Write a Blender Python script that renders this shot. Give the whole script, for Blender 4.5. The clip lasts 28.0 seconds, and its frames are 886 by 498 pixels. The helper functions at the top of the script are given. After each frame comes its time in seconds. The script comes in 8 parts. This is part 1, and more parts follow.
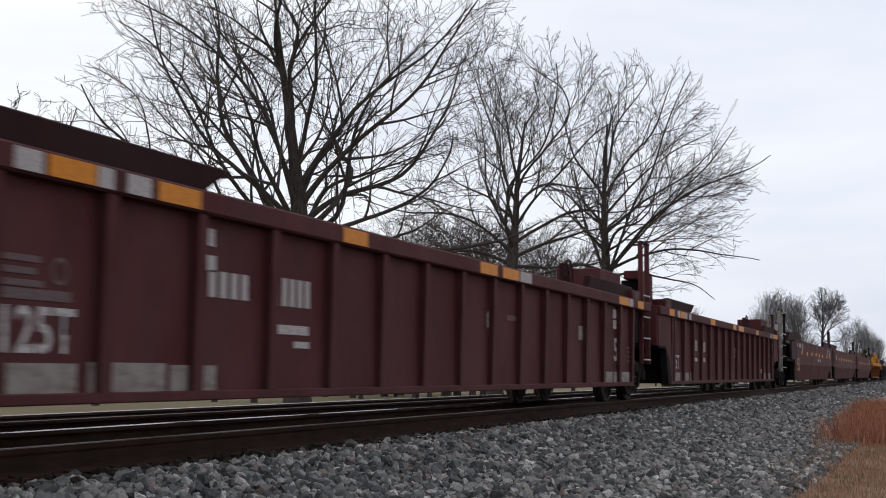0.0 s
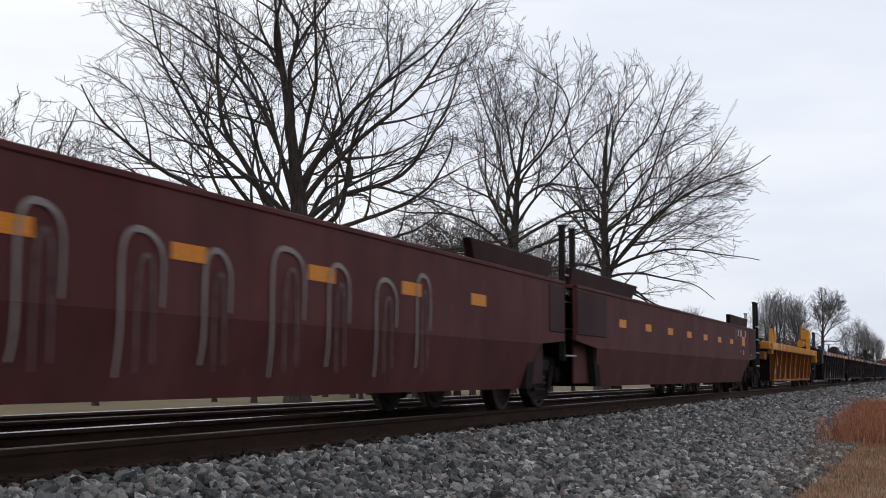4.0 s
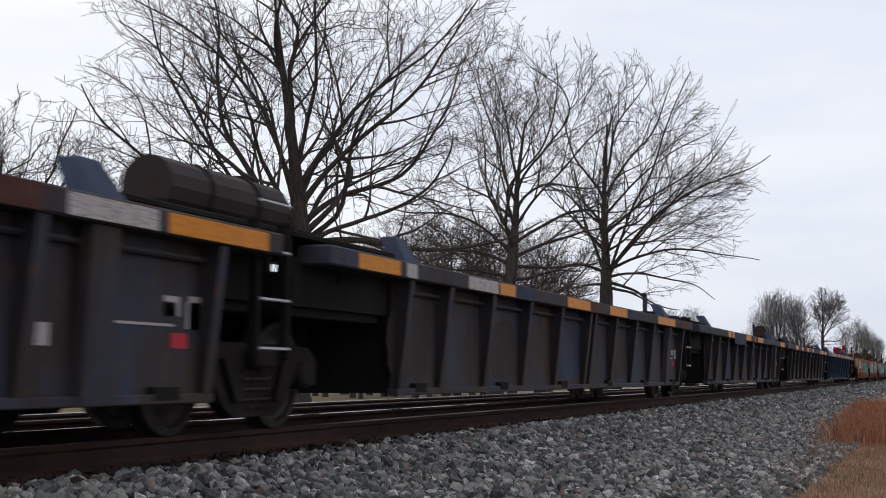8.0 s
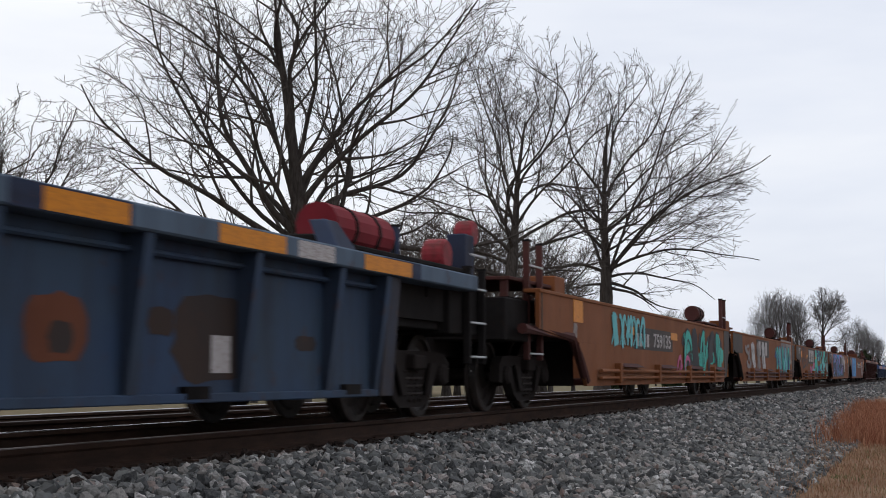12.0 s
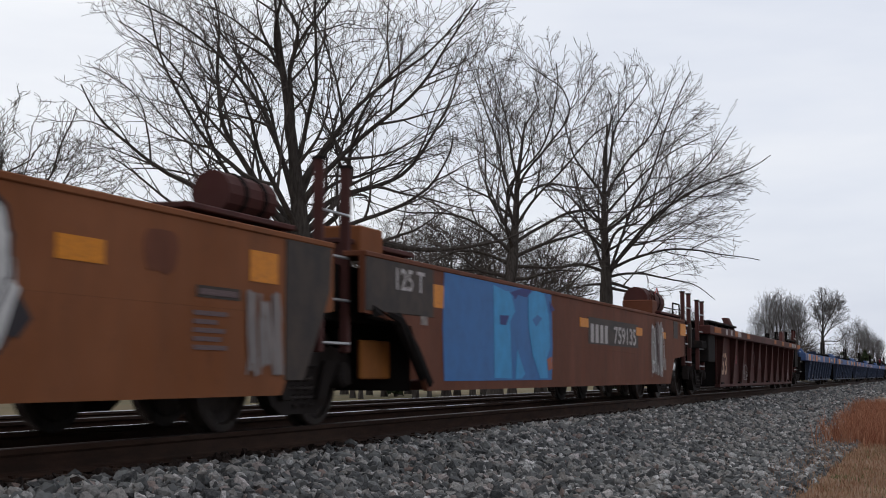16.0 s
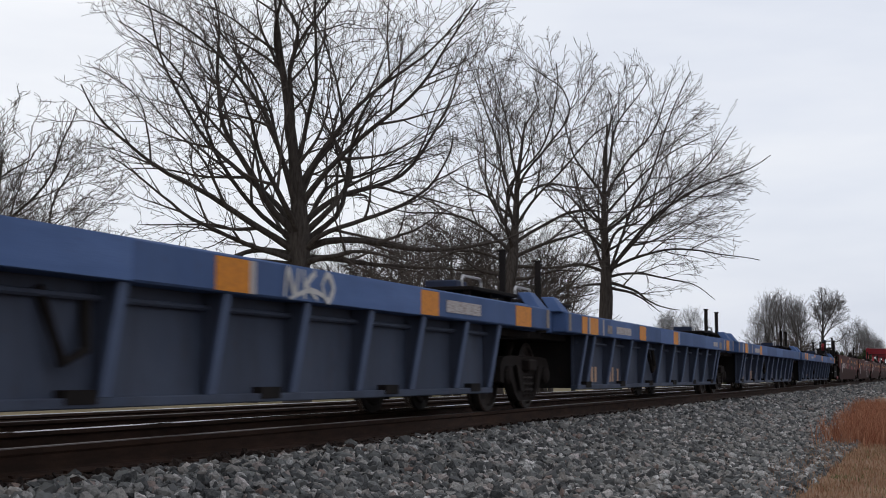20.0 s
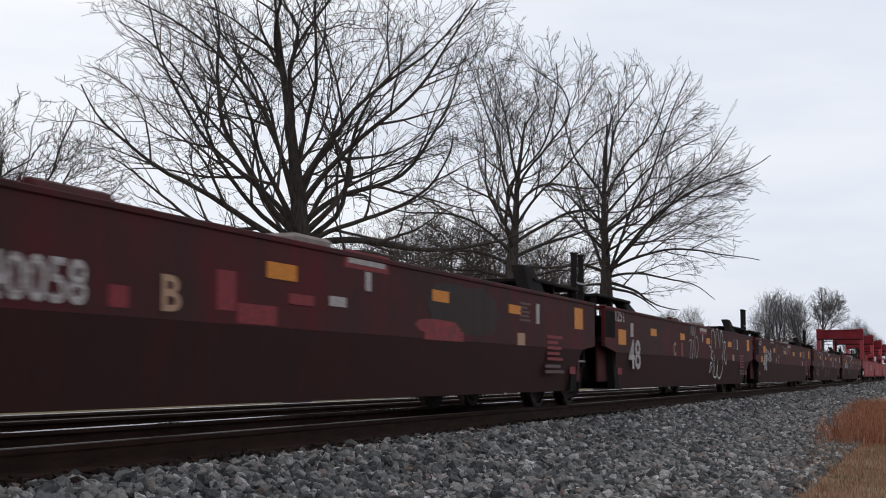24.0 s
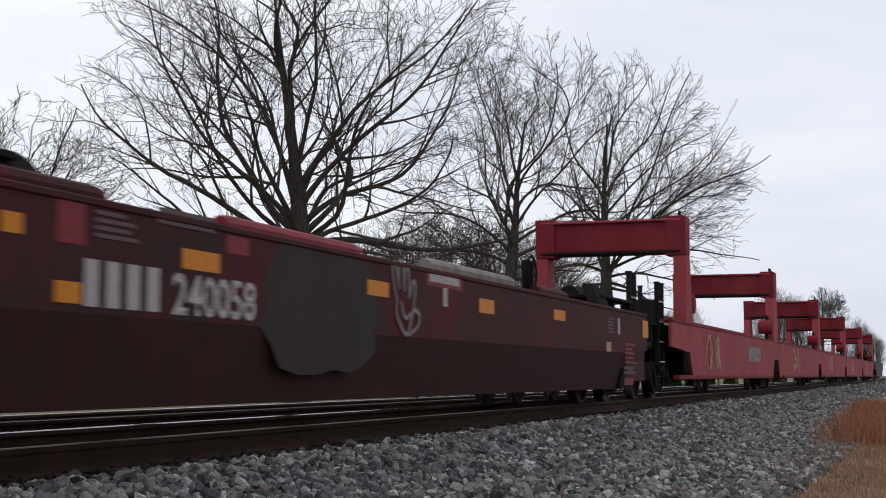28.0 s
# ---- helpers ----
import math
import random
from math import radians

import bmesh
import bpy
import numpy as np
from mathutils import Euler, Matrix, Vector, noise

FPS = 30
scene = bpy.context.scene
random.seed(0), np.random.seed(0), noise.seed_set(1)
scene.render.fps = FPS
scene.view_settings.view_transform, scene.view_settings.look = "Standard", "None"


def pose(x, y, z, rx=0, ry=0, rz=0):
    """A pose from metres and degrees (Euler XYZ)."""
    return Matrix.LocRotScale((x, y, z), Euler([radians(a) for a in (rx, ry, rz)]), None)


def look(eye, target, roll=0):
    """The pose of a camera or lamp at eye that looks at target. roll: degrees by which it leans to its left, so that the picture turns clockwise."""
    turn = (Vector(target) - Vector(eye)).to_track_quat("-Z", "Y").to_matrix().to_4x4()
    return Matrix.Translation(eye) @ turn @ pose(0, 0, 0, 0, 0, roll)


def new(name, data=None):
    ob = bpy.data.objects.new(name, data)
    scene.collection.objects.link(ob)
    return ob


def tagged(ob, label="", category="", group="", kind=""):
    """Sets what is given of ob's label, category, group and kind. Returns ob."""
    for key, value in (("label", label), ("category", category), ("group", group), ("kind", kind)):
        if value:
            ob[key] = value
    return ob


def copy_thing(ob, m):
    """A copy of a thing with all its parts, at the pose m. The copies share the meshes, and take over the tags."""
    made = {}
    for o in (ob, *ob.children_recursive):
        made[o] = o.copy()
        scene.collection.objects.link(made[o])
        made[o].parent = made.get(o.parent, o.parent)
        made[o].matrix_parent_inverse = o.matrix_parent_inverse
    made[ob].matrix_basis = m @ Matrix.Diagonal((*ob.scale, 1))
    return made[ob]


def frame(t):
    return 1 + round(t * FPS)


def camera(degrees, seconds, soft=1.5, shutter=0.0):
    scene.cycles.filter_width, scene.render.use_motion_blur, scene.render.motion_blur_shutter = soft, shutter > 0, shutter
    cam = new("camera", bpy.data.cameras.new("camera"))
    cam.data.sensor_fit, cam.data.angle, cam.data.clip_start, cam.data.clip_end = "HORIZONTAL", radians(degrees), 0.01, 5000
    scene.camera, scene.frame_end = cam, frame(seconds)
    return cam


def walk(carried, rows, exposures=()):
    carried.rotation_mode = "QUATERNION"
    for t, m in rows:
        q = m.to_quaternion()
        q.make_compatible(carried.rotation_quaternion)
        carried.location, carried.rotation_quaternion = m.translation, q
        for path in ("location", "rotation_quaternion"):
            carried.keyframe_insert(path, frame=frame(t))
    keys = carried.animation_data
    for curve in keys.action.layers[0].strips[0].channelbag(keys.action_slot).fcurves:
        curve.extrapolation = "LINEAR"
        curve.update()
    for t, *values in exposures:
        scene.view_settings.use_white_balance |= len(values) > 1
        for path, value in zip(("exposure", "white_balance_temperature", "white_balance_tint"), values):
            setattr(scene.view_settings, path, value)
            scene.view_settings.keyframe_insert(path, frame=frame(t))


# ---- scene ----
cam = camera(34.83, 28.0, 1.0, 0.16)
EYE = Vector((0.0, 0.0, 0.433))
AIM = EYE + Vector((-0.32753, 0.94062, 0.08924))
walk(cam, [(0, look(EYE, AIM)), (28, look(EYE, AIM))], [(0, 0.09), (3, 0.08), (7, 0.05), (12, 0.03), (15, -0.05), (21, -0.03), (24, 0.0), (28, 0.02)])

# ---- light ----
scene.view_settings.exposure = 0.0


def node(nt, kind, links=None, **values):
    """A node with its settings; links: input name or index -> socket or value."""
    n = nt.nodes.new(kind)
    for k, v in values.items():
        if k == "op":
            n.operation = v
        elif k == "blend":
            n.blend_type = v
        elif k == "dtype":
            n.data_type = v
    for k, v in (links or {}).items():
        if isinstance(v, bpy.types.NodeSocket):
            nt.links.new(v, n.inputs[k])
        else:
            n.inputs[k].default_value = v
    return n


def ramp(nt, fac, stops):
    n = nt.nodes.new("ShaderNodeValToRGB")
    while len(n.color_ramp.elements) < len(stops):
        n.color_ramp.elements.new(0.5)
    for e, (p, c) in zip(n.color_ramp.elements, stops):
        e.position, e.color = p, (*c, 1) if len(c) == 3 else c
    nt.links.new(fac, n.inputs[0])
    return n.outputs[0]


def mixc(nt, fac, a, b, blend="MIX"):
    n = nt.nodes.new("ShaderNodeMix")
    n.data_type, n.blend_type = "RGBA", blend
    for i, v in ((0, fac), (6, a), (7, b)):
        if isinstance(v, bpy.types.NodeSocket):
            nt.links.new(v, n.inputs[i])
        else:
            n.inputs[i].default_value = v if i == 0 else (*v, 1)
    return n.outputs[2]


def make_world():
    w = bpy.data.worlds.new("overcast")
    scene.world = w
    w.use_nodes = True
    nt = w.node_tree
    nt.nodes.clear()
    sky = nt.nodes.new("ShaderNodeTexSky")
    sky.sky_type, sky.sun_disc = "NISHITA", False
    sky.sun_elevation, sky.sun_rotation = radians(38), radians(-150)
    sky.dust_density, sky.air_density = 3.0, 1.0
    co = nt.nodes.new("ShaderNodeTexCoord").outputs["Generated"]
    mp = node(nt, "ShaderNodeMapping", {0: co, 3: (1.0, 1.0, 4.5)})
    big = node(nt, "ShaderNodeTexNoise", {0: mp.outputs[0], "Scale": 2.1, "Detail": 5.0, "Roughness": 0.55})
    cloud = ramp(nt, big.outputs[0], [(0.30, (0.655, 0.70, 0.81)), (0.52, (0.78, 0.815, 0.90)), (0.72, (0.885, 0.905, 0.955))])
    # the cloud thins towards the side where the sun stands
    glow = node(nt, "ShaderNodeVectorMath", {0: co, 1: (-0.75, 0.52, 0.41)}, op="DOT_PRODUCT")
    lift = ramp(nt, glow.outputs["Value"], [(0.70, (0.0, 0.0, 0.0)), (1.0, (0.20, 0.18, 0.13))])
    cl2 = mixc(nt, 1.0, cloud, lift, "ADD")
    skyc = mixc(nt, 1.0, sky.outputs[0], (0.09, 0.09, 0.09), "MULTIPLY")
    col = mixc(nt, 0.90, skyc, cl2)
    bg = node(nt, "ShaderNodeBackground", {0: col, 1: 1.08})
    out = nt.nodes.new("ShaderNodeOutputWorld")
    nt.links.new(bg.outputs[0], out.inputs[0])


make_world()
sun_data = bpy.data.lights.new("sun", "SUN")
sun_data.energy, sun_data.angle, sun_data.color = 0.55, radians(40), (1.0, 0.97, 0.93)
sun = new("sun", sun_data)
sun.matrix_world = look((-30, 20, 40), (0, 10, 0))

# ---- materials ----


def surface(name, build, rough=0.8, metal=0.0, bump=0.0, bscale=60.0, spec=0.12):
    m = bpy.data.materials.new(name)
    m.use_nodes = True
    nt = m.node_tree
    b = nt.nodes["Principled BSDF"]
    b.inputs["Roughness"].default_value, b.inputs["Metallic"].default_value = rough, metal
    b.inputs["Specular IOR Level"].default_value = spec
    co = nt.nodes.new("ShaderNodeTexCoord").outputs["Object"]
    c = build(nt, co)
    if isinstance(c, bpy.types.NodeSocket):
        nt.links.new(c, b.inputs["Base Color"])
    else:
        b.inputs["Base Color"].default_value = (*c, 1)
    if bump:
        n = node(nt, "ShaderNodeTexNoise", {0: co, "Scale": bscale, "Detail": 3.0})
        bn = node(nt, "ShaderNodeBump", {"Strength": bump, "Distance": 0.01, "Height": n.outputs[0]})
        nt.links.new(bn.outputs[0], b.inputs["Normal"])
    return m


def noise_fac(nt, co, scale, detail=4.0, lo=0.35, hi=0.65, stretch=(1, 1, 1), offset=(0, 0, 0)):
    mp = node(nt, "ShaderNodeMapping", {0: co, 1: offset, 3: stretch})
    n = node(nt, "ShaderNodeTexNoise", {0: mp.outputs[0], "Scale": scale, "Detail": detail, "Roughness": 0.6})
    return node(nt, "ShaderNodeMapRange", {0: n.outputs[0], 1: lo, 2: hi}).outputs[0]


def paint(name, base, dirt=(0.026, 0.020, 0.018), rust=(0.075, 0.034, 0.02), amount=0.5, rusty=0.25, rough=0.68, fade=None, spec=0.07, patchy=0.0):
    """Weathered railway paint: fading in large patches, vertical grime streaks, small rust spots."""
    def build(nt, co):
        fade_c = fade or tuple(min(1, c * 1.25 + 0.015) for c in base)
        c = mixc(nt, noise_fac(nt, co, 0.7, 4, 0.35 + 0.07 * patchy, 0.7 - 0.12 * patchy), base, fade_c)
        streak = noise_fac(nt, co, 1.0, 5, 0.42, 0.72, (1.0, 3.2, 0.45), (3, 1, 2))
        s2 = node(nt, "ShaderNodeMath", {0: streak, 1: amount}, op="MULTIPLY").outputs[0]
        c = mixc(nt, s2, c, dirt)
        spots = noise_fac(nt, co, 9.0, 6, 0.60, 0.68, (1, 1, 0.6), (7, 3, 1))
        s3 = node(nt, "ShaderNodeMath", {0: spots, 1: rusty}, op="MULTIPLY").outputs[0]
        c = mixc(nt, s3, c, rust)
        blot = noise_fac(nt, co, 2.2, 6, 0.52, 0.66, (1, 1, 1), (1, 9, 4))
        s4 = node(nt, "ShaderNodeMath", {0: blot, 1: amount * 0.55}, op="MULTIPLY").outputs[0]
        c = mixc(nt, s4, c, tuple(0.6 * q + 0.4 * w for q, w in zip(dirt, base)))
        return c
    return surface(name, build, rough, 0.0, 0.12, 25.0, spec)


M = {}
M["maroon"] = paint("maroon_paint", (0.064, 0.0150, 0.0165), amount=0.35)
M["maroon_dark"] = paint("dark_maroon_paint", (0.027, 0.0078, 0.0085), amount=0.4)
M["oxide"] = paint("oxide_red_paint", (0.072, 0.0185, 0.0185), amount=0.35, rusty=0.15)
M["yellow"] = paint("yellow_paint", (0.40, 0.170, 0.020), amount=0.30, rusty=0.4, dirt=(0.14, 0.06, 0.025))
M["yellow_old"] = paint("faded_yellow_paint", (0.225, 0.082, 0.017), amount=0.5, rusty=0.4, dirt=(0.09, 0.038, 0.02))
M["slate"] = paint("grimy_blue_grey_paint", (0.044, 0.052, 0.074), amount=0.75, rusty=0.6, dirt=(0.034, 0.022, 0.016), rust=(0.12, 0.055, 0.03), fade=(0.054, 0.041, 0.034), patchy=0.8)
M["slate_blue"] = paint("faded_blue_paint", (0.021, 0.030, 0.060), amount=0.6, rusty=0.5)
M["blue"] = paint("blue_paint", (0.054, 0.092, 0.200), amount=0.18, rusty=0.12, dirt=(0.05, 0.06, 0.08))
M["blue_pale"] = paint("pale_blue_paint", (0.075, 0.125, 0.265), amount=0.15, rusty=0.12, dirt=(0.05, 0.06, 0.08))
M["steel_blue"] = paint("weathered_steel_blue_paint", (0.036, 0.058, 0.105), amount=0.5, rusty=0.45, fade=(0.045, 0.066, 0.090))
M["chord_blue"] = paint("chalky_blue_paint", (0.075, 0.105, 0.145), amount=0.35, rusty=0.4)
M["blue_worn"] = paint("worn_blue_paint", (0.032, 0.044, 0.076), amount=0.75, rusty=0.6)
M["grime"] = paint("brown_road_grime", (0.048, 0.032, 0.026), amount=0.5, rusty=0.6, fade=(0.036, 0.035, 0.038))
# the light on the post faces is put into the colour as a paler blue
M["blue_flange"] = paint("lit_post_face_blue_paint", (0.085, 0.115, 0.190), amount=0.35, rusty=0.15)
# the recessed panels are greyer and darker than the top chord
M["blue_panel"] = paint("blue_grey_panel_paint", (0.047, 0.059, 0.090), amount=0.35, rusty=0.15)
M["brown"] = paint("sun_baked_brown_yellow_paint", (0.168, 0.058, 0.021), amount=0.30, rusty=0.3, dirt=(0.10, 0.05, 0.03))
M["brown_dull"] = paint("dull_brown_paint", (0.115, 0.038, 0.019), amount=0.45, rusty=0.3, dirt=(0.06, 0.03, 0.022))
M["rust_brown"] = paint("rusty_brown_paint", (0.064, 0.0215, 0.0185), amount=0.45, rusty=0.5)
M["bnsf"] = paint("dark_oxide_paint", (0.092, 0.0125, 0.0160), amount=0.75, rusty=0.2, dirt=(0.030, 0.022, 0.020), fade=(0.042, 0.0200, 0.0185), patchy=0.6)
# darker, browner tone for the side below the crease
M["bnsf_low"] = paint("brown_lower_oxide_paint", (0.040, 0.0175, 0.0160), amount=0.5, rusty=0.2, dirt=(0.024, 0.018, 0.016), fade=(0.050, 0.0170, 0.0165))
M["red"] = paint("faded_red_paint", (0.273, 0.046, 0.053), amount=0.22, rusty=0.3, dirt=(0.16, 0.05, 0.05))
M["red_dark"] = paint("deep_red_paint", (0.167, 0.015, 0.022), amount=0.35, rusty=0.2)
M["grey_car"] = paint("grey_primer_paint", (0.074, 0.065, 0.062), amount=0.4)
M["black"] = paint("black_steel", (0.0085, 0.0072, 0.0070), amount=0.4, rusty=0.4, rust=(0.03, 0.019, 0.014), rough=0.85, spec=0.04)
M["truck"] = paint("greasy_cast_steel", (0.0115, 0.0085, 0.0075), amount=0.5, rusty=0.5, rust=(0.030, 0.019, 0.014), rough=0.85, spec=0.04)
M["steel"] = surface("wheel_steel", lambda nt, co: mixc(nt, noise_fac(nt, co, 6), (0.020, 0.016, 0.015), (0.042, 0.034, 0.030)), 0.55, 0.3, 0.1, 40)
M["tread"] = surface("polished_wheel_tread", lambda nt, co: (0.45, 0.44, 0.43), 0.25, 1.0)
M["galv"] = surface("galvanised_steel", lambda nt, co: mixc(nt, noise_fac(nt, co, 8), (0.30, 0.30, 0.31), (0.42, 0.42, 0.43)), 0.45, 0.4)
M["orange"] = surface("orange_reflective_sheet", lambda nt, co: mixc(nt, noise_fac(nt, co, 7, 5, 0.4, 0.75), (0.60, 0.215, 0.012), (0.42, 0.145, 0.014)), 0.5)
M["orange_worn"] = surface("worn_orange_sheet", lambda nt, co: mixc(nt, noise_fac(nt, co, 7, 5, 0.4, 0.75), (0.34, 0.105, 0.018), (0.17, 0.055, 0.022)), 0.6)
M["white"] = surface("white_stencil_paint", lambda nt, co: mixc(nt, noise_fac(nt, co, 9, 5, 0.45, 0.75), (0.42, 0.39, 0.38), (0.17, 0.13, 0.12)), 0.7)
M["pale"] = surface("pale_placard", lambda nt, co: mixc(nt, noise_fac(nt, co, 4, 5, 0.4, 0.75), (0.25, 0.22, 0.20), (0.13, 0.10, 0.09)), 0.7)
M["dim"] = surface("worn_stencil_paint", lambda nt, co: mixc(nt, noise_fac(nt, co, 9, 5, 0.4, 0.7), (0.14, 0.10, 0.10), (0.07, 0.045, 0.045)), 0.7)
M["redtag"] = surface("red_sign_sheet", lambda nt, co: (0.42, 0.03, 0.05), 0.5)
M["reddim"] = surface("worn_red_sheet", lambda nt, co: mixc(nt, noise_fac(nt, co, 7), (0.26, 0.03, 0.04), (0.13, 0.03, 0.03)), 0.6)
M["board"] = surface("black_panel_paint", lambda nt, co: mixc(nt, noise_fac(nt, co, 5), (0.03, 0.025, 0.023), (0.055, 0.04, 0.032)), 0.6)
M["hose"] = surface("red_air_hose", lambda nt, co: (0.30, 0.03, 0.03), 0.5)
M["rail_side"] = surface("rusty_rail", lambda nt, co: mixc(nt, noise_fac(nt, co, 12, 5, 0.35, 0.7, (1, 0.2, 1)), (0.030, 0.018, 0.0135), (0.058, 0.032, 0.022)), 0.85, 0.1, 0.2, 50)
M["rail_top"] = surface("polished_rail_head", lambda nt, co: (0.42, 0.41, 0.41), 0.22, 1.0)
# the cars' dark reflection in the near rail head is put into its colour
M["rail_dull"] = surface("dark_reflection_rail_head", lambda nt, co: (0.07, 0.055, 0.05), 0.5, 0.7)
M["tie"] = surface("creosoted_timber", lambda nt, co: mixc(nt, noise_fac(nt, co, 5, 6, 0.35, 0.7, (0.4, 6, 6)), (0.020, 0.0145, 0.012), (0.052, 0.038, 0.031)), 0.9, 0.0, 0.5, 30)
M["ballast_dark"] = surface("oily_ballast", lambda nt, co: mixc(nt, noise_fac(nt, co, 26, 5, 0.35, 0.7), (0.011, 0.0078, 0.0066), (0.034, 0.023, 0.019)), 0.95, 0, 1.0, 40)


def stone_build(nt, co):
    r = nt.nodes.new("ShaderNodeNewGeometry").outputs["Random Per Island"]
    # wide tone spread between stones stands in for lit tops and shaded gaps
    c = ramp(nt, r, [(0.0, (0.028, 0.030, 0.032)), (0.30, (0.080, 0.083, 0.084)), (0.56, (0.165, 0.168, 0.163)), (0.74, (0.235, 0.215, 0.195)), (0.86, (0.40, 0.395, 0.38)), (0.93, (0.17, 0.110, 0.090)), (1.0, (0.62, 0.60, 0.58))])
    return mixc(nt, noise_fac(nt, co, 55, 4, 0.4, 0.75), c, (0.10, 0.095, 0.09))


M["stone"] = surface("crushed_granite", stone_build, 0.85, 0, 0.3, 120)
# bed painted dark so the gaps between stones look shaded
M["ballast_bed"] = surface("ballast_bed", lambda nt, co: mixc(nt, noise_fac(nt, co, 22, 6, 0.35, 0.68), (0.020, 0.019, 0.018), (0.10, 0.10, 0.098)), 0.9, 0, 1.0, 35)
M["road"] = surface("pale_gravel_road", lambda nt, co: mixc(nt, noise_fac(nt, co, 1.2, 6, 0.35, 0.7), (0.58, 0.48, 0.43), (0.46, 0.37, 0.32)), 0.95, 0, 0.4, 30)
M["ground"] = surface("winter_field", lambda nt, co: mixc(nt, noise_fac(nt, co, 0.08, 8, 0.35, 0.7), (0.17, 0.125, 0.07), (0.085, 0.085, 0.045)), 0.95, 0, 0.6, 8)
M["verge"] = surface("dry_turf", lambda nt, co: mixc(nt, noise_fac(nt, co, 2.5, 8, 0.35, 0.7), (0.22, 0.135, 0.085), (0.15, 0.095, 0.06)), 0.95, 0, 0.8, 25)


def straw_build(a, b, c):
    def build(nt, co):
        r = nt.nodes.new("ShaderNodeNewGeometry").outputs["Random Per Island"]
        return ramp(nt, r, [(0.0, a), (0.5, b), (1.0, c)])
    return build


M["sedge"] = surface("russet_broomsedge", straw_build((0.20, 0.075, 0.042), (0.30, 0.125, 0.072), (0.37, 0.19, 0.115)), 0.8)
M["straw"] = surface("dry_straw", straw_build((0.22, 0.105, 0.065), (0.34, 0.21, 0.135), (0.25, 0.16, 0.09)), 0.8)
M["green"] = surface("winter_grass", straw_build((0.07, 0.085, 0.03), (0.11, 0.12, 0.045), (0.16, 0.15, 0.07)), 0.8)
M["bark"] = surface("grey_brown_bark", lambda nt, co: mixc(nt, noise_fac(nt, co, 3.0, 7, 0.35, 0.7, (4, 4, 0.8)), (0.030, 0.025, 0.022), (0.075, 0.064, 0.056)), 0.95, 0, 1.0, 14)
M["twig"] = surface("twig_bark", lambda nt, co: mixc(nt, noise_fac(nt, co, 0.5, 3), (0.050, 0.042, 0.038), (0.080, 0.066, 0.058)), 0.9)
M["brush_twig"] = surface("brown_thicket_twig_bark", lambda nt, co: mixc(nt, noise_fac(nt, co, 0.5, 3), (0.062, 0.050, 0.042), (0.100, 0.080, 0.067)), 0.9)
# distance haze over the far grove is painted into its twigs as paler grey
M["haze_twig"] = surface("haze_grey_twigs", lambda nt, co: mixc(nt, noise_fac(nt, co, 0.5, 3), (0.105, 0.100, 0.098), (0.150, 0.142, 0.140)), 0.9)
M["cedar"] = surface("cedar_foliage", straw_build((0.018, 0.028, 0.014), (0.035, 0.050, 0.024), (0.055, 0.062, 0.030)), 0.85)
for key, col in dict(g_teal=(0.05, 0.42, 0.34), g_cyan=(0.16, 0.50, 0.52), g_navy=(0.035, 0.045, 0.17), g_lilac=(0.26, 0.21, 0.50), g_sky=(0.05, 0.28, 0.55), g_pink=(0.48, 0.09, 0.22), g_white=(0.52, 0.51, 0.50), g_black=(0.03, 0.026, 0.03), g_grey=(0.24, 0.21, 0.20), g_blue=(0.045, 0.15, 0.36), g_rust=(0.35, 0.12, 0.07), g_peach=(0.42, 0.26, 0.17)).items():
    M[key] = surface("spray_" + key[2:], lambda nt, co, col=col: mixc(nt, noise_fac(nt, co, 5, 5, 0.35, 0.75), col, tuple(c * 0.72 + 0.01 for c in col)), 0.6)

# ---- mesh helpers ----


def link_mesh(name, bm, mat):
    me = bpy.data.meshes.new(name)
    bm.to_mesh(me)
    bm.free()
    if mat:
        me.materials.append(mat)
    return me


def part(name, bm, material, parent, label=""):
    """Links a bmesh (or a ready mesh) as one mesh object under a thing or a part."""
    me = bm if isinstance(bm, bpy.types.Mesh) else link_mesh(name, bm, M[material])
    ob = new(name, me)
    ob.parent = parent
    if label:
        tagged(ob, label)
    return ob


def thing(name, m, label, category, group=""):
    ob = new(name)
    ob.matrix_world = m
    return tagged(ob, label, category, group)


def B(*boxes, bev=0.0):
    """A bmesh of boxes (x0, x1, y0, y1, z0, z1), bevelled by bev."""
    bm = bmesh.new()
    for x0, x1, y0, y1, z0, z1 in boxes:
        v = [bm.verts.new(p) for p in ((x0, y0, z0), (x1, y0, z0), (x1, y1, z0), (x0, y1, z0), (x0, y0, z1), (x1, y0, z1), (x1, y1, z1), (x0, y1, z1))]
        for f in ((0, 3, 2, 1), (4, 5, 6, 7), (0, 1, 5, 4), (1, 2, 6, 5), (2, 3, 7, 6), (3, 0, 4, 7)):
            bm.faces.new([v[i] for i in f])
    if bev:
        bmesh.ops.bevel(bm, geom=bm.edges[:], offset=bev, segments=1, affect="EDGES")
    return bm


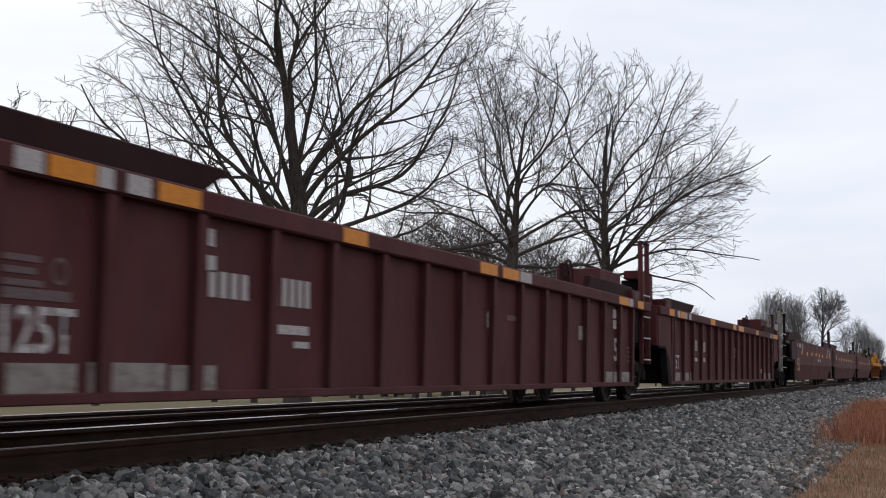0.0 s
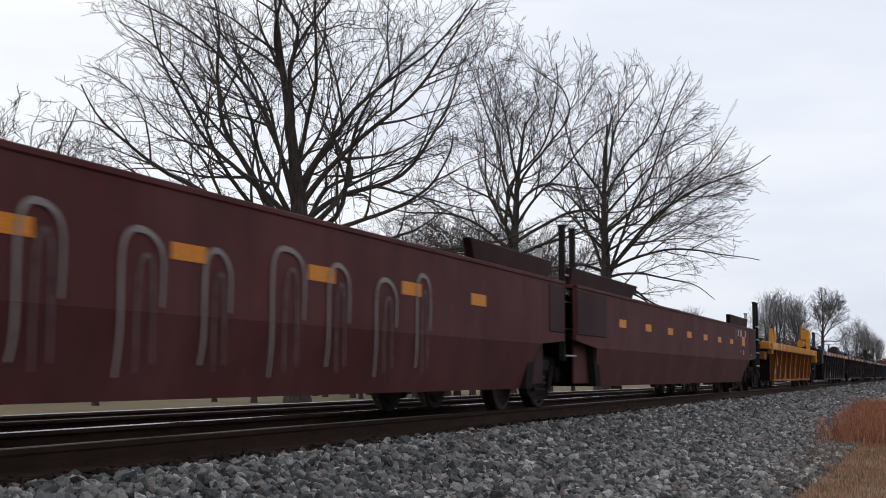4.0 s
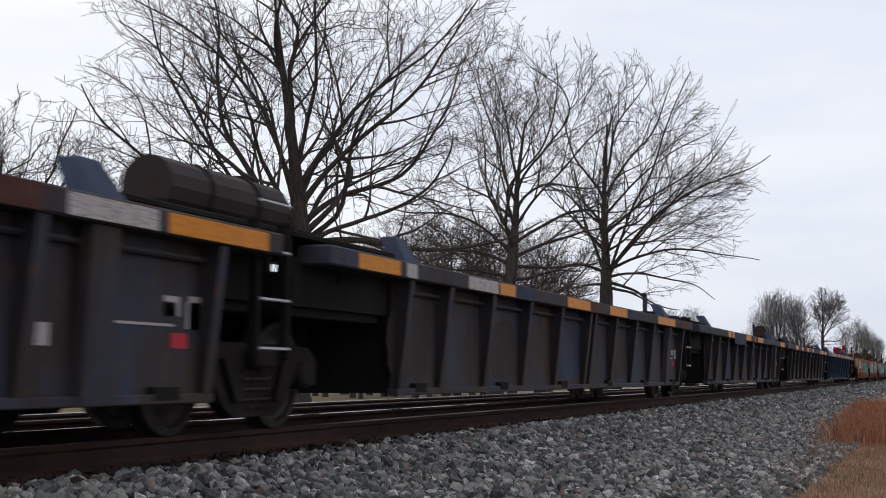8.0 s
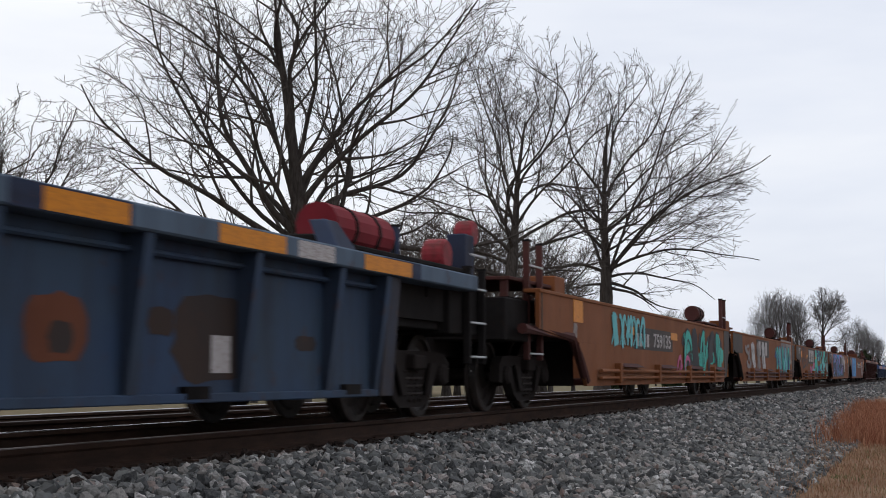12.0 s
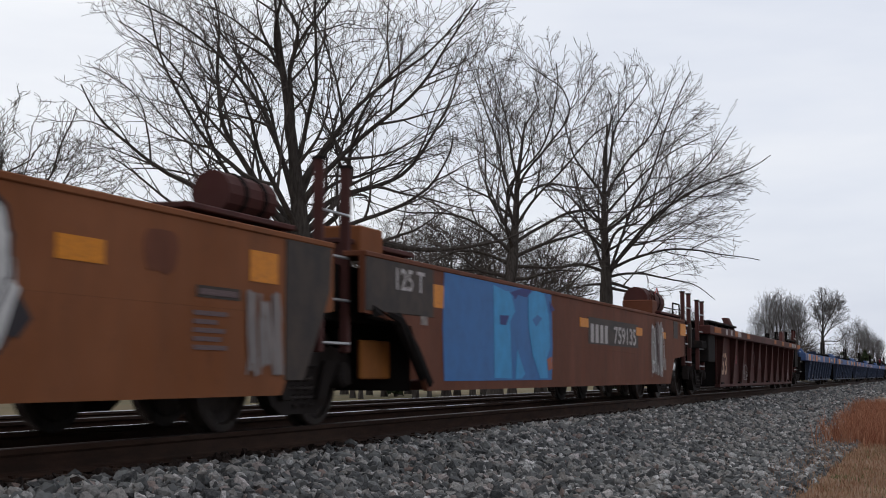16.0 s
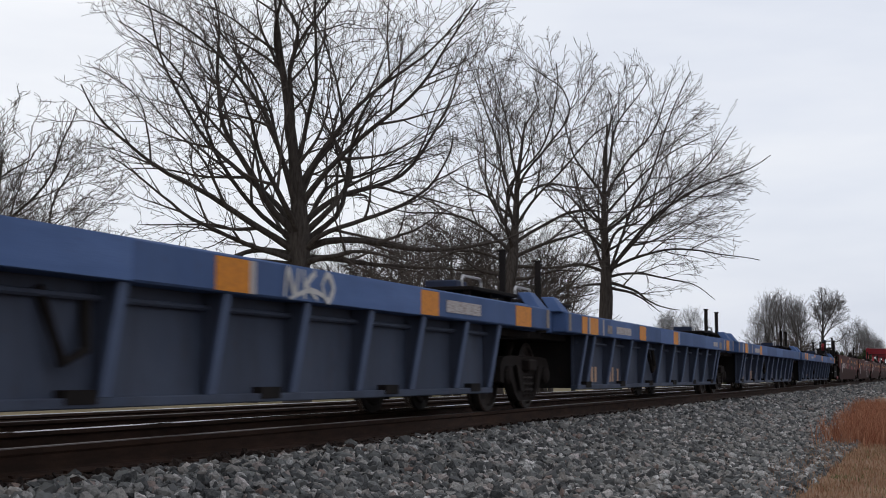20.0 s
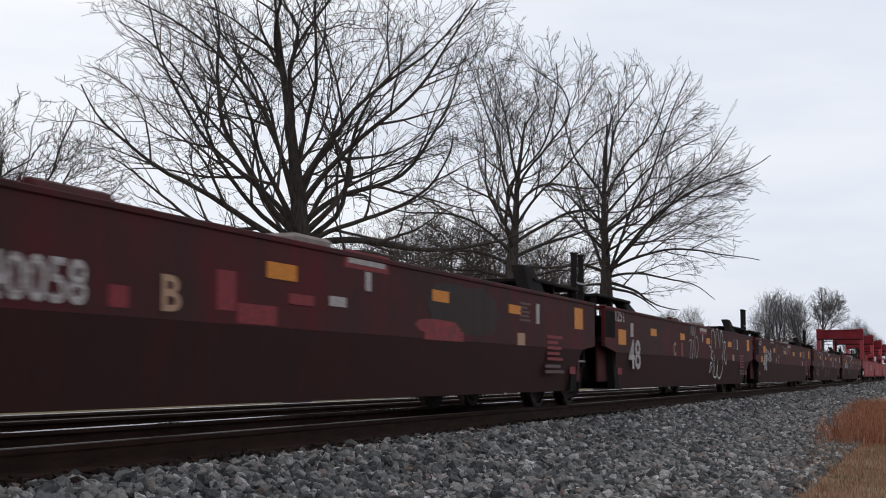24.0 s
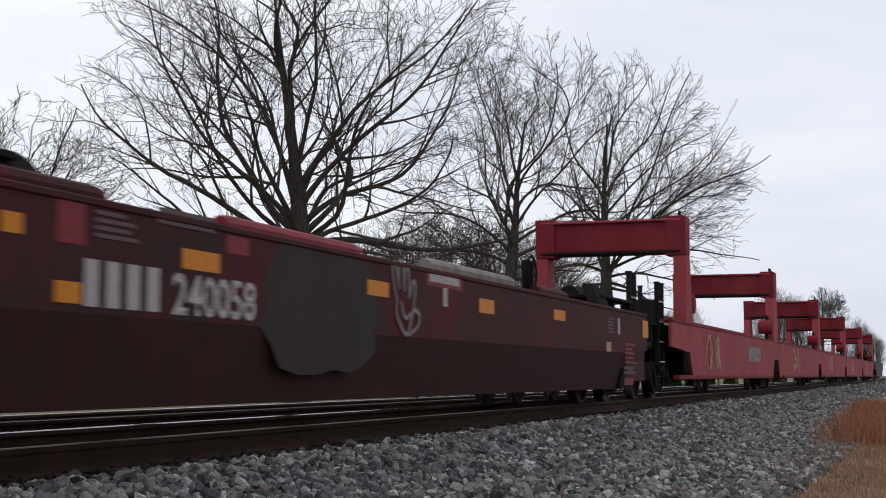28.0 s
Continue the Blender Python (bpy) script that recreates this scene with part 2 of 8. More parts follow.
def plate(poly, x_out, thick=0.03, bm=None, bev=0.0):
    """A plate whose outline lies in the (y, z) plane; x_out: a number, or a function of z."""
    bm = bm or bmesh.new()
    fx = x_out if callable(x_out) else (lambda z: x_out)
    a = [bm.verts.new((fx(z), y, z)) for y, z in poly]
    b = [bm.verts.new((fx(z) - thick, y, z)) for y, z in poly]
    n = len(poly)
    fa = bm.faces.new(a)
    fb = bm.faces.new(b[::-1])
    for i in range(n):
        bm.faces.new((a[i], b[i], b[(i + 1) % n], a[(i + 1) % n]))
    bmesh.ops.recalc_face_normals(bm, faces=bm.faces[:])
    if bev:
        bmesh.ops.bevel(bm, geom=bm.edges[:], offset=bev, segments=1, affect="EDGES")
    if n > 4:
        bmesh.ops.triangulate(bm, faces=[f for f in bm.faces if len(f.verts) > 4])
    return bm


def tube(points, radius, sides=8, bm=None, taper=1.0):
    """A round bar along points."""
    bm = bm or bmesh.new()
    pts = [Vector(p) for p in points]
    rings = []
    for i, p in enumerate(pts):
        d = (pts[min(i + 1, len(pts) - 1)] - pts[max(i - 1, 0)]).normalized()
        a = d.orthogonal().normalized()
        c = d.cross(a)
        r = radius * (1 + (taper - 1) * i / max(1, len(pts) - 1))
        rings.append([bm.verts.new(p + r * (math.cos(k * 2 * math.pi / sides) * a + math.sin(k * 2 * math.pi / sides) * c)) for k in range(sides)])
    for r0, r1 in zip(rings, rings[1:]):
        # match the rings' starts
        best = min(range(sides), key=lambda s: (r1[s].co - r0[0].co).length)
        for k in range(sides):
            bm.faces.new((r0[k], r0[(k + 1) % sides], r1[(k + 1 + best) % sides], r1[(k + best) % sides]))
    bm.faces.new(rings[0][::-1])
    bm.faces.new(rings[-1])
    return bm


def raw_mesh(name, verts, faces, mat, smooth=False):
    me = bpy.data.meshes.new(name)
    verts = np.asarray(verts, dtype=np.float32)
    faces = np.asarray(faces, dtype=np.int32)
    k = faces.shape[1]
    me.vertices.add(len(verts))
    me.vertices.foreach_set("co", verts.ravel())
    me.loops.add(faces.size)
    me.loops.foreach_set("vertex_index", faces.ravel())
    me.polygons.add(len(faces))
    me.polygons.foreach_set("loop_start", np.arange(0, faces.size, k, dtype=np.int32))
    me.polygons.foreach_set("use_smooth", np.full(len(faces), smooth))
    me.update(calc_edges=True)
    me.materials.append(M[mat])
    return me


# ---- ground, road, ballast, tracks ----
TRACK_X, FAR_X = -6.0, -9.96
FAR_DROP = -0.05


def ground_z(x):
    """Height of the ground across the line."""
    keys = [(-4000, -1.2), (-60, -1.0), (-22, -0.9), (-16, -0.62), (-12.9, -0.60), (-11.7, -0.30), (-4.75, -0.21), (-4.3, -0.22), (-1.9, -0.62), (0.5, -0.66), (8, -0.9), (60, -1.2), (4000, -1.4)]
    for (x0, z0), (x1, z1) in zip(keys, keys[1:]):
        if x0 <= x <= x1:
            return z0 + (z1 - z0) * (x - x0) / (x1 - x0)
    return -1.2


def edge_shift(y):
    """The turf's edge draws nearer to the track farther along the line."""
    return -0.03 * min(max(y, 0), 60) + 0.45


def strip(name, xs, ys, mat, lift=0.0, edge=False):
    verts = [(x + (edge_shift(y) if edge and i == 0 else 0), y, 0.0) for y in ys for i, x in enumerate(xs)]
    verts = [(x, y, ground_z(x) + lift) for x, y, z in verts]
    n = len(xs)
    faces = [(j * n + i, j * n + i + 1, (j + 1) * n + i + 1, (j + 1) * n + i) for j in range(len(ys) - 1) for i in range(n - 1)]
    return raw_mesh(name, verts, faces, mat)


YS = [-4000, -600, -150, -60, -30] + [y for y in range(-20, 80, 4)] + [80, 100, 130, 170, 230, 320, 500, 900, 1800, 4000]
tagged(new("ground", strip("ground", [-4000, -1500, -400, -150, -60, -35, -22, -16, -12.9, -11.7, -8, -4.75, -4.3, -1.9, 0.5, 8, 60, 400, 4000], YS, "ground")), "brown and green winter field beside the railway", "ground", kind="structure")
tagged(new("road", strip("road", [-16.2, -14.5, -12.95], YS, "road", 0.012)), "pale gravel service road beyond the tracks", "road", kind="structure")
tagged(new("verge", strip("verge", [-1.65, -0.5, 0.5, 3, 8, 20], YS, "verge", 0.016, True)), "dry straw-coloured turf verge at the ballast's foot", "verge", kind="structure")
tagged(new("ballast_bed", strip("ballast_bed", [-4.85, -4.3, -3.2, -1.9, -0.9], YS, "ballast_bed", 0.010)), "grey crushed-stone ballast shoulder", "ballast", kind="structure")
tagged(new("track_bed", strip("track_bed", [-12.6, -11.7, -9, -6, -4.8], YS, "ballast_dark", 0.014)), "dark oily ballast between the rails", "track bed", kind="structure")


def stones(name, count, x0, x1, y0, y1, smin, smax, seed, mat="stone", power=1.0, sink=0.15):
    """Loose angular stones over a stretch of the shoulder, joined into one mesh."""
    rng = np.random.default_rng(seed)
    g = (1 + 5 ** 0.5) / 2
    ico = np.array([(-1, g, 0), (1, g, 0), (-1, -g, 0), (1, -g, 0), (0, -1, g), (0, 1, g), (0, -1, -g), (0, 1, -g), (g, 0, -1), (g, 0, 1), (-g, 0, -1), (-g, 0, 1)]) / 1.9
    tri = np.array([(0, 11, 5), (0, 5, 1), (0, 1, 7), (0, 7, 10), (0, 10, 11), (1, 5, 9), (5, 11, 4), (11, 10, 2), (10, 7, 6), (7, 1, 8), (3, 9, 4), (3, 4, 2), (3, 2, 6), (3, 6, 8), (3, 8, 9), (4, 9, 5), (2, 4, 11), (6, 2, 10), (8, 6, 7), (9, 8, 1)])
    xs = rng.uniform(x0, x1, count)
    ys = y0 + (y1 - y0) * rng.uniform(0, 1, count) ** power
    zs = np.interp(xs, [-12.9, -11.7, -4.75, -4.3, -1.9, 0.5], [-0.60, -0.30, -0.21, -0.22, -0.62, -0.66])
    size = rng.uniform(smin, smax, count) * rng.choice([0.6, 0.85, 1.0, 1.25], count)
    v = ico[None] * (1 + rng.uniform(-0.32, 0.32, (count, 12, 1)))
    v = v * rng.uniform(0.45, 1.35, (count, 1, 3))
    q = rng.normal(size=(count, 4))
    q /= np.linalg.norm(q, axis=1, keepdims=True)
    w, x, y, z = q.T
    R = np.stack([1 - 2 * (y * y + z * z), 2 * (x * y - z * w), 2 * (x * z + y * w), 2 * (x * y + z * w), 1 - 2 * (x * x + z * z), 2 * (y * z - x * w), 2 * (x * z - y * w), 2 * (y * z + x * w), 1 - 2 * (x * x + y * y)], 1).reshape(-1, 3, 3)
    v = np.einsum("nij,nkj->nki", R, v) * size[:, None, None] * 0.5
    v += np.stack([xs, ys, zs + size * (0.5 - sink) * 0.6 + rng.uniform(-0.012, 0.022, count)], 1)[:, None]
    f = tri[None] + (np.arange(count) * 12)[:, None, None]
    return raw_mesh(name, v.reshape(-1, 3), f.reshape(-1, 3), mat)


tagged(new("ballast_stones", stones("ballast_stones", 36000, -4.8, -1.15, 5.5, 27, 0.046, 0.086, 1)), "loose grey angular granite ballast stones", "ballast", kind="stuff")
tagged(new("ballast_stones", stones("ballast_stones", 20000, -4.8, -1.75, 27, 62, 0.06, 0.105, 2)), "loose grey angular granite ballast stones farther along", "ballast", kind="stuff")
tagged(new("ballast_stones", stones("ballast_stones", 6500, -4.8, -1.9, 62, 170, 0.12, 0.18, 3)), "grey ballast stones far along the line", "ballast", kind="stuff")
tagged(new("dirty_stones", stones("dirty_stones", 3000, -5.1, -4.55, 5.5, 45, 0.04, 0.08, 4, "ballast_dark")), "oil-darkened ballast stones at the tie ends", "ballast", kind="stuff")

RAIL = [(-0.075, -0.185), (0.075, -0.185), (0.075, -0.172), (0.02, -0.155), (0.012, -0.14), (0.012, -0.055), (0.036, -0.038), (0.036, -0.006), (0.030, 0.0), (-0.030, 0.0), (-0.036, -0.006), (-0.036, -0.038), (-0.012, -0.055), (-0.012, -0.14), (-0.02, -0.155), (-0.075, -0.172)]


def rail_mesh(y0, y1):
    bm = bmesh.new()
    a = [bm.verts.new((x, y0, z)) for x, z in RAIL]
    b = [bm.verts.new((x, y1, z)) for x, z in RAIL]
    n = len(RAIL)
    for i in range(n):
        f = bm.faces.new((a[i], a[(i + 1) % n], b[(i + 1) % n], b[i]))
        f.material_index = 1 if i in (7, 8, 9) else 0
    me = link_mesh("rail", bm, M["rail_side"])
    me.materials.append(M["rail_top"])
    return me


RAIL_ME = rail_mesh(-500, 2500)
DULL_ME = rail_mesh(-500, 2500)
DULL_ME.materials[1] = M["rail_dull"]
TIE_ME = link_mesh("tie", B((-1.3, 1.3, -0.115, 0.115, -0.36, -0.187), bev=0.012), M["tie"])
PLATE_ME = link_mesh("tie_plate", B((-0.17, 0.17, -0.09, 0.09, -0.189, -0.178), (-0.10, -0.07, -0.03, 0.0, -0.178, -0.16), (0.07, 0.10, 0.0, 0.03, -0.178, -0.16)), M["rail_side"])


def track(name, x, z, label, ties):
    t = thing(name, pose(x, 0, z), label, "railway track")
    tagged(t, kind="structure")
    for s in (-0.753, 0.753):
        r = part("rail", DULL_ME if s > 0 else RAIL_ME, None, t)
        r.location.x = s
    for i in range(ties):
        k = part("tie", TIE_ME, None, t)
        k.location = (random.uniform(-0.03, 0.03), 4.5 + i * 0.52, random.uniform(-0.01, 0.004))
        k.rotation_euler.z = random.uniform(-0.01, 0.01)
        if i < 60 and x > -7:
            for s in (-0.753, 0.753):
                p = part("tie_plate", PLATE_ME, None, k)
                p.location.x = s
    return t


track("track_near", TRACK_X, 0.0, "main track with rusty rails on dark timber ties", 110)
track("track_far", FAR_X, FAR_DROP, "second parallel track with polished rail heads", 80)


def blades(name, count, x0, x1, y0, y1, hmin, hmax, wide, seed, mat, clumps=0, spread=0.25):
    rng = np.random.default_rng(seed)
    if clumps:
        cx, cy = rng.uniform(x0, x1, clumps), rng.uniform(y0, y1, clumps)
        k = rng.integers(0, clumps, count)
        xs, ys = cx[k] + rng.normal(0, spread, count), cy[k] + rng.normal(0, spread, count)
        hs = rng.uniform(hmin, hmax, count) * rng.uniform(0.75, 1.15, clumps)[k]
    else:
        xs, ys, hs = rng.uniform(x0, x1, count), rng.uniform(y0, y1, count), rng.uniform(hmin, hmax, count)
    xs = xs + 0.45 - 0.03 * np.clip(ys, 0, 60) + 0.45
    zs = np.interp(xs, [-4.3, -1.9, 0.5, 8], [-0.22, -0.62, -0.66, -0.9])
    a = rng.uniform(0, 2 * np.pi, count)
    lean = rng.uniform(0.05, 0.55, count) * hs
    b = rng.uniform(0, 2 * np.pi, count)
    base = np.stack([xs, ys, zs - 0.01], 1)
    side = np.stack([np.cos(a), np.sin(a), 0 * a], 1) * wide
    mid = base + np.stack([np.cos(b) * lean * 0.35, np.sin(b) * lean * 0.35, hs * 0.6], 1)
    tip = base + np.stack([np.cos(b) * lean, np.sin(b) * lean, hs], 1)
    v = np.stack([base - side, base + side, mid - side * 0.8, mid + side * 0.8, tip], 1).reshape(-1, 3)
    o = (np.arange(count) * 5)[:, None, None]
    f = (np.array([(0, 1, 3), (0, 3, 2), (2, 3, 4)])[None] + o).reshape(-1, 3)
    return raw_mesh(name, v, f, mat)


tagged(new("broomsedge", blades("broomsedge", 30000, -1.62, 1.2, 22, 46, 0.16, 0.42, 0.006, 5, "sedge", 360, 0.22)), "clumps of tall russet dry broomsedge grass", "grass", kind="stuff")
tagged(new("dry_grass", blades("dry_grass", 45000, -1.95, 1.0, 10, 42, 0.04, 0.13, 0.004, 6, "straw", 2600, 0.13)), "short dry pinkish-tan grass beside the ballast", "grass", kind="stuff")
tagged(new("green_grass", blades("green_grass", 7000, -1.7, 1.0, 10, 30, 0.03, 0.09, 0.004, 8, "green", 300, 0.15)), "patches of short green winter grass in the dry turf", "grass", kind="stuff")

# ---- trees ----


def unit(v):
    return v / (np.linalg.norm(v, axis=-1, keepdims=True) + 1e-9)


class Wood:
    """Collects tapered branches as tubes in one mesh."""

    def __init__(self):
        self.v, self.f, self.n = [], [], 0

    def tubes(self, pts, rad, sides):
        """pts: branches x points x 3, rad: branches x points."""
        nb, k = rad.shape
        if nb == 0:
            return
        d = np.empty_like(pts)
        d[:, 1:-1] = pts[:, 2:] - pts[:, :-2]
        d[:, 0], d[:, -1] = pts[:, 1] - pts[:, 0], pts[:, -1] - pts[:, -2]
        d = unit(d)
        a = unit(np.cross(d, np.array((0.31, 0.95, 0.05))))
        c = np.cross(d, a)
        t = np.arange(sides) * 2 * math.pi / sides
        ring_v = pts[:, :, None] + rad[:, :, None, None] * (np.cos(t)[None, None, :, None] * a[:, :, None] + np.sin(t)[None, None, :, None] * c[:, :, None])
        i, j, s = np.meshgrid(np.arange(nb), np.arange(k - 1), np.arange(sides), indexing="ij")
        s2 = (s + 1) % sides
        b = self.n + i * k * sides
        f = np.stack([b + j * sides + s, b + j * sides + s2, b + (j + 1) * sides + s2, b + (j + 1) * sides + s], -1)
        self.v.append(ring_v.reshape(-1, 3))
        self.f.append(f.reshape(-1, 4))
        self.n += nb * k * sides

    def mesh(self, name, mat):
        return raw_mesh(name, np.concatenate(self.v), np.concatenate(self.f), mat, True)


def grow(rng, start, way, length, steps, crook, lift, out, centre, bend=0.0, sway=0.6):
    """Sinuous lines that bend upwards (lift), away from the crown's middle (out), or by a set angle (bend)."""
    n = len(start)
    pts = np.empty((n, steps + 1, 3))
    pts[:, 0] = start
    d = unit(way)
    turn = np.zeros((n, 3))
    bend = np.broadcast_to(np.asarray(bend, dtype=float), (n,))
    for i in range(steps):
        turn = sway * turn + rng.normal(0, crook, (n, 3)) * np.where(rng.uniform(0, 1, (n, 1)) < 0.16, 2.2, 0.8)
        d = d + turn + out * unit(pts[:, i] - centre)
        d[:, 2] += lift - bend / steps
        d[:, :2] *= 1 + (bend / steps)[:, None] * 0.35
        d = unit(d)
        pts[:, i + 1] = pts[:, i] + d * (length / steps)[:, None]
        turn = turn - 0.35 * (pts[:, i + 1] - pts[:, i] - unit(way) * (length / steps)[:, None]) / (length / steps)[:, None] * 0.12
    return pts


def reach(start, way, mid, radii, seed):
    """Distance along way to the crown's uneven outline."""
    p, d = (start - mid) / radii, way / radii
    a, b, c = (d * d).sum(1), (p * d).sum(1), (p * p).sum(1)
    g = unit(p + d * 3)
    lump = 1 + 0.07 * np.sin(g[:, 0] * 7 + seed) * np.cos(g[:, 2] * 8 + seed) + 0.05 * np.sin(g[:, 2] * 15 + g[:, 0] * 11) + 0.03 * np.sin(g[:, 0] * 31 + g[:, 1] * 23)
    disc = np.maximum(b * b - a * (c - lump ** 2), 0)
    return np.maximum((-b + np.sqrt(disc)) / a, 0)


def shoots(rng, pts, rad, length, gap, lo, angle, spread, ratio, shrink, flat=0.0):
    """Where side branches leave their parents, and which way."""
    nb, k = rad.shape
    count = np.maximum((length * (1 - lo) / gap).astype(int), 1)
    who = np.repeat(np.arange(nb), count)
    order = np.concatenate([np.arange(c) for c in count])
    u = lo + (1 - lo) * (order + rng.uniform(0.1, 0.9, len(who))) / count[who]
    x = np.clip(u, 0, 0.999) * (k - 1)
    i = x.astype(int)
    w = (x - i)[:, None]
    p = pts[who, i] * (1 - w) + pts[who, i + 1] * w
    d = unit(pts[who, i + 1] - pts[who, i])
    r = rad[who, i] * (1 - w[:, 0]) + rad[who, i + 1] * w[:, 0]
    a = unit(np.cross(d, np.array((0.1, 0.98, 0.17))))
    c = np.cross(d, a)
    az = rng.uniform(0, math.pi, len(who)) * 0.8 + 0.1 * math.pi + np.where(order % 2, math.pi, 0) + math.pi / 2
    side = np.cos(az)[:, None] * c * (1 - flat) + np.sin(az)[:, None] * a
    th = np.radians(np.clip(rng.normal(angle, spread, len(who)), 12, 80))[:, None]
    way = unit(d * np.cos(th) + unit(side) * np.sin(th))
    ln = length[who] * ratio * (1 - shrink * u) * rng.uniform(0.65, 1.25, len(who))
    return p, way, ln, r


def build_tree(m, label, seed, trunk_r, fork_z, top_z, limbs, crown, tip=0.008, dense=1.0, limb_r=0.105, lift=0.035, out=0.02, twig_mat="twig", angles=(43, 43, 38, 32), gnarl=0.085):
    """A bare tree: a trunk that runs on as a leader, main limbs (angle from upright, start height, share of the
    way to the outline, depth angle, droop), and four orders of ever finer branches inside an uneven crown
    (x, z of its middle; x, y, z radii)."""
    rng = np.random.default_rng(seed)
    tree = thing("bare_tree", m, label, "tree", "bare trees beyond the tracks")
    cx, cz, rx, ry, rz = crown
    mid_c, radii = np.array((cx, 0.0, cz)), np.array((rx, ry, rz))
    low = np.array((cx * 0.3, 0.0, max(fork_z - 1.0, cz - rz * 0.8)))
    k = 16
    trunk = grow(rng, np.array([(0, 0, -0.15)]), np.array([(0.0, 0, 1.0)]), np.array([top_z + 0.15]), k, 0.02, 0.03, 0.0, low)
    z = trunk[0, :, 2]
    flare = trunk_r * (1.0 + 0.45 * np.exp(-z / 0.5))
    thin = np.clip((z - fork_z) / (top_z - fork_z), 0, 1)
    tr = flare * (1 - 0.10 * np.clip(z / fork_z, 0, 1)) * (1 - 0.88 * thin ** 0.55)
    leg = Wood()
    leg.tubes(trunk, tr[None], 14)
    part("trunk", leg.mesh("trunk", "bark"), None, tree)
    start, way, lens, rs, bends = [], [], [], [], []
    for ang, z0, share, depth, bend in limbs:
        a, dp = math.radians(ang), math.radians(depth)
        w = np.array((math.sin(a) * math.cos(dp), math.sin(dp) * (0.35 + abs(math.sin(a))), math.cos(a)))
        i = int(np.argmin(np.abs(z - z0)))
        w0 = (z0 - z[i]) / (z[1] - z[0])
        start.append(trunk[0, i] + (trunk[0, min(i + 1, k)] - trunk[0, i]) * w0)
        way.append(unit(w))
        lens.append(share)
        bends.append(bend)
        rs.append(limb_r * (0.6 + 0.5 * share) * rng.uniform(0.8, 1.15) * (1.0 if z0 < fork_z + 0.5 else 0.8))
    start, way = np.array(start), np.array(way)
    lens = np.array(lens) * reach(start, way, mid_c, radii, seed) * 0.97
    rs = np.array(rs)
    P = grow(rng, start, way, lens, 18, gnarl, lift * 0.4, out * 0.2, low, bends)
    s = np.linspace(0, 1, 19)
    R = rs[:, None] * (1 - 0.90 * s ** 0.85)[None] + tip
    R[:, 0] *= 1.5
    R[:, 1] *= 1.12
    for q in range(len(P)):
        lw = Wood()
        lw.tubes(P[q:q + 1], R[q:q + 1], 8)
        part("limb", lw.mesh("limb", "bark"), None, tree)
    # the leader's upper end bears branches too
    lead = np.linspace(int(np.argmin(np.abs(z - fork_z))), k, 19).astype(int)
    P = np.concatenate([P, trunk[:, lead]])
    R = np.concatenate([R, tr[None, lead]])
    lens = np.concatenate([lens, [top_z - fork_z]])
    tw = Wood()
    orders = [(0.85, 0.16, angles[0], 9, 0.62, 0.42, 12, 0.85, 0.70, 6), (0.50, 0.16, angles[1], 10, 0.52, 0.42, 8, 1.0, 0.70, 4), (0.28, 0.22, angles[2], 11, 0.52, 0.35, 6, 1.1, 0.74, 3), (0.22, 0.30, angles[3], 10, 0.60, 0.30, 4, 1.2, 0.8, 3)]
    for o, (gap, lo, angle, spread, ratio, shrink, steps, crook, rshare, sides) in enumerate(orders):
        p, w, ln, r = shoots(rng, P, R, lens, gap / dense, lo, angle, spread, ratio, shrink)
        far = reach(p, w, mid_c, radii, seed)
        if o == 0:
            ln = np.maximum(ln, np.minimum(far * 0.6, 3.4))
        elif o == 1:
            ln = np.maximum(ln, np.minimum(far * 0.7, 1.3))
        ln = np.minimum(ln, far * rng.uniform(0.72, 1.04, len(ln)) + 0.10)
        ln = np.maximum(ln, 0.16)
        keep = (p[:, 2] > 2.0) & (ln > (0.45, 0.30, 0.2, 0.1)[o])
        p, w, ln, r = p[keep], w[keep], ln[keep], r[keep]
        r0 = np.maximum(np.minimum(r * rshare, 0.006 + ln * 0.0185), tip)
        P = grow(rng, p, w, ln, steps, gnarl * crook, lift * (1.0, 1.2, 1.6, 2.0)[o], out, low)
        s = np.linspace(0, 1, steps + 1)
        R = np.maximum(r0[:, None] * (1 - 0.86 * s ** 0.8)[None], tip * (0.95 - 0.25 * s)[None])
        lens = ln
        tw.tubes(P, R, sides)
    tagged(part("crown", tw.mesh("crown", twig_mat), None, tree), kind="stuff")
    return tree


def facing(x, y, z=None, scale=1.0, spin=0.0):
    """A pose at (x, y) on the ground, local x across the sight line, local y away."""
    rz = math.degrees(math.atan2(y, x)) - 90 + spin
    return pose(x, y, ground_z(x) if z is None else z, 0, 0, rz) @ Matrix.Scale(scale, 4)


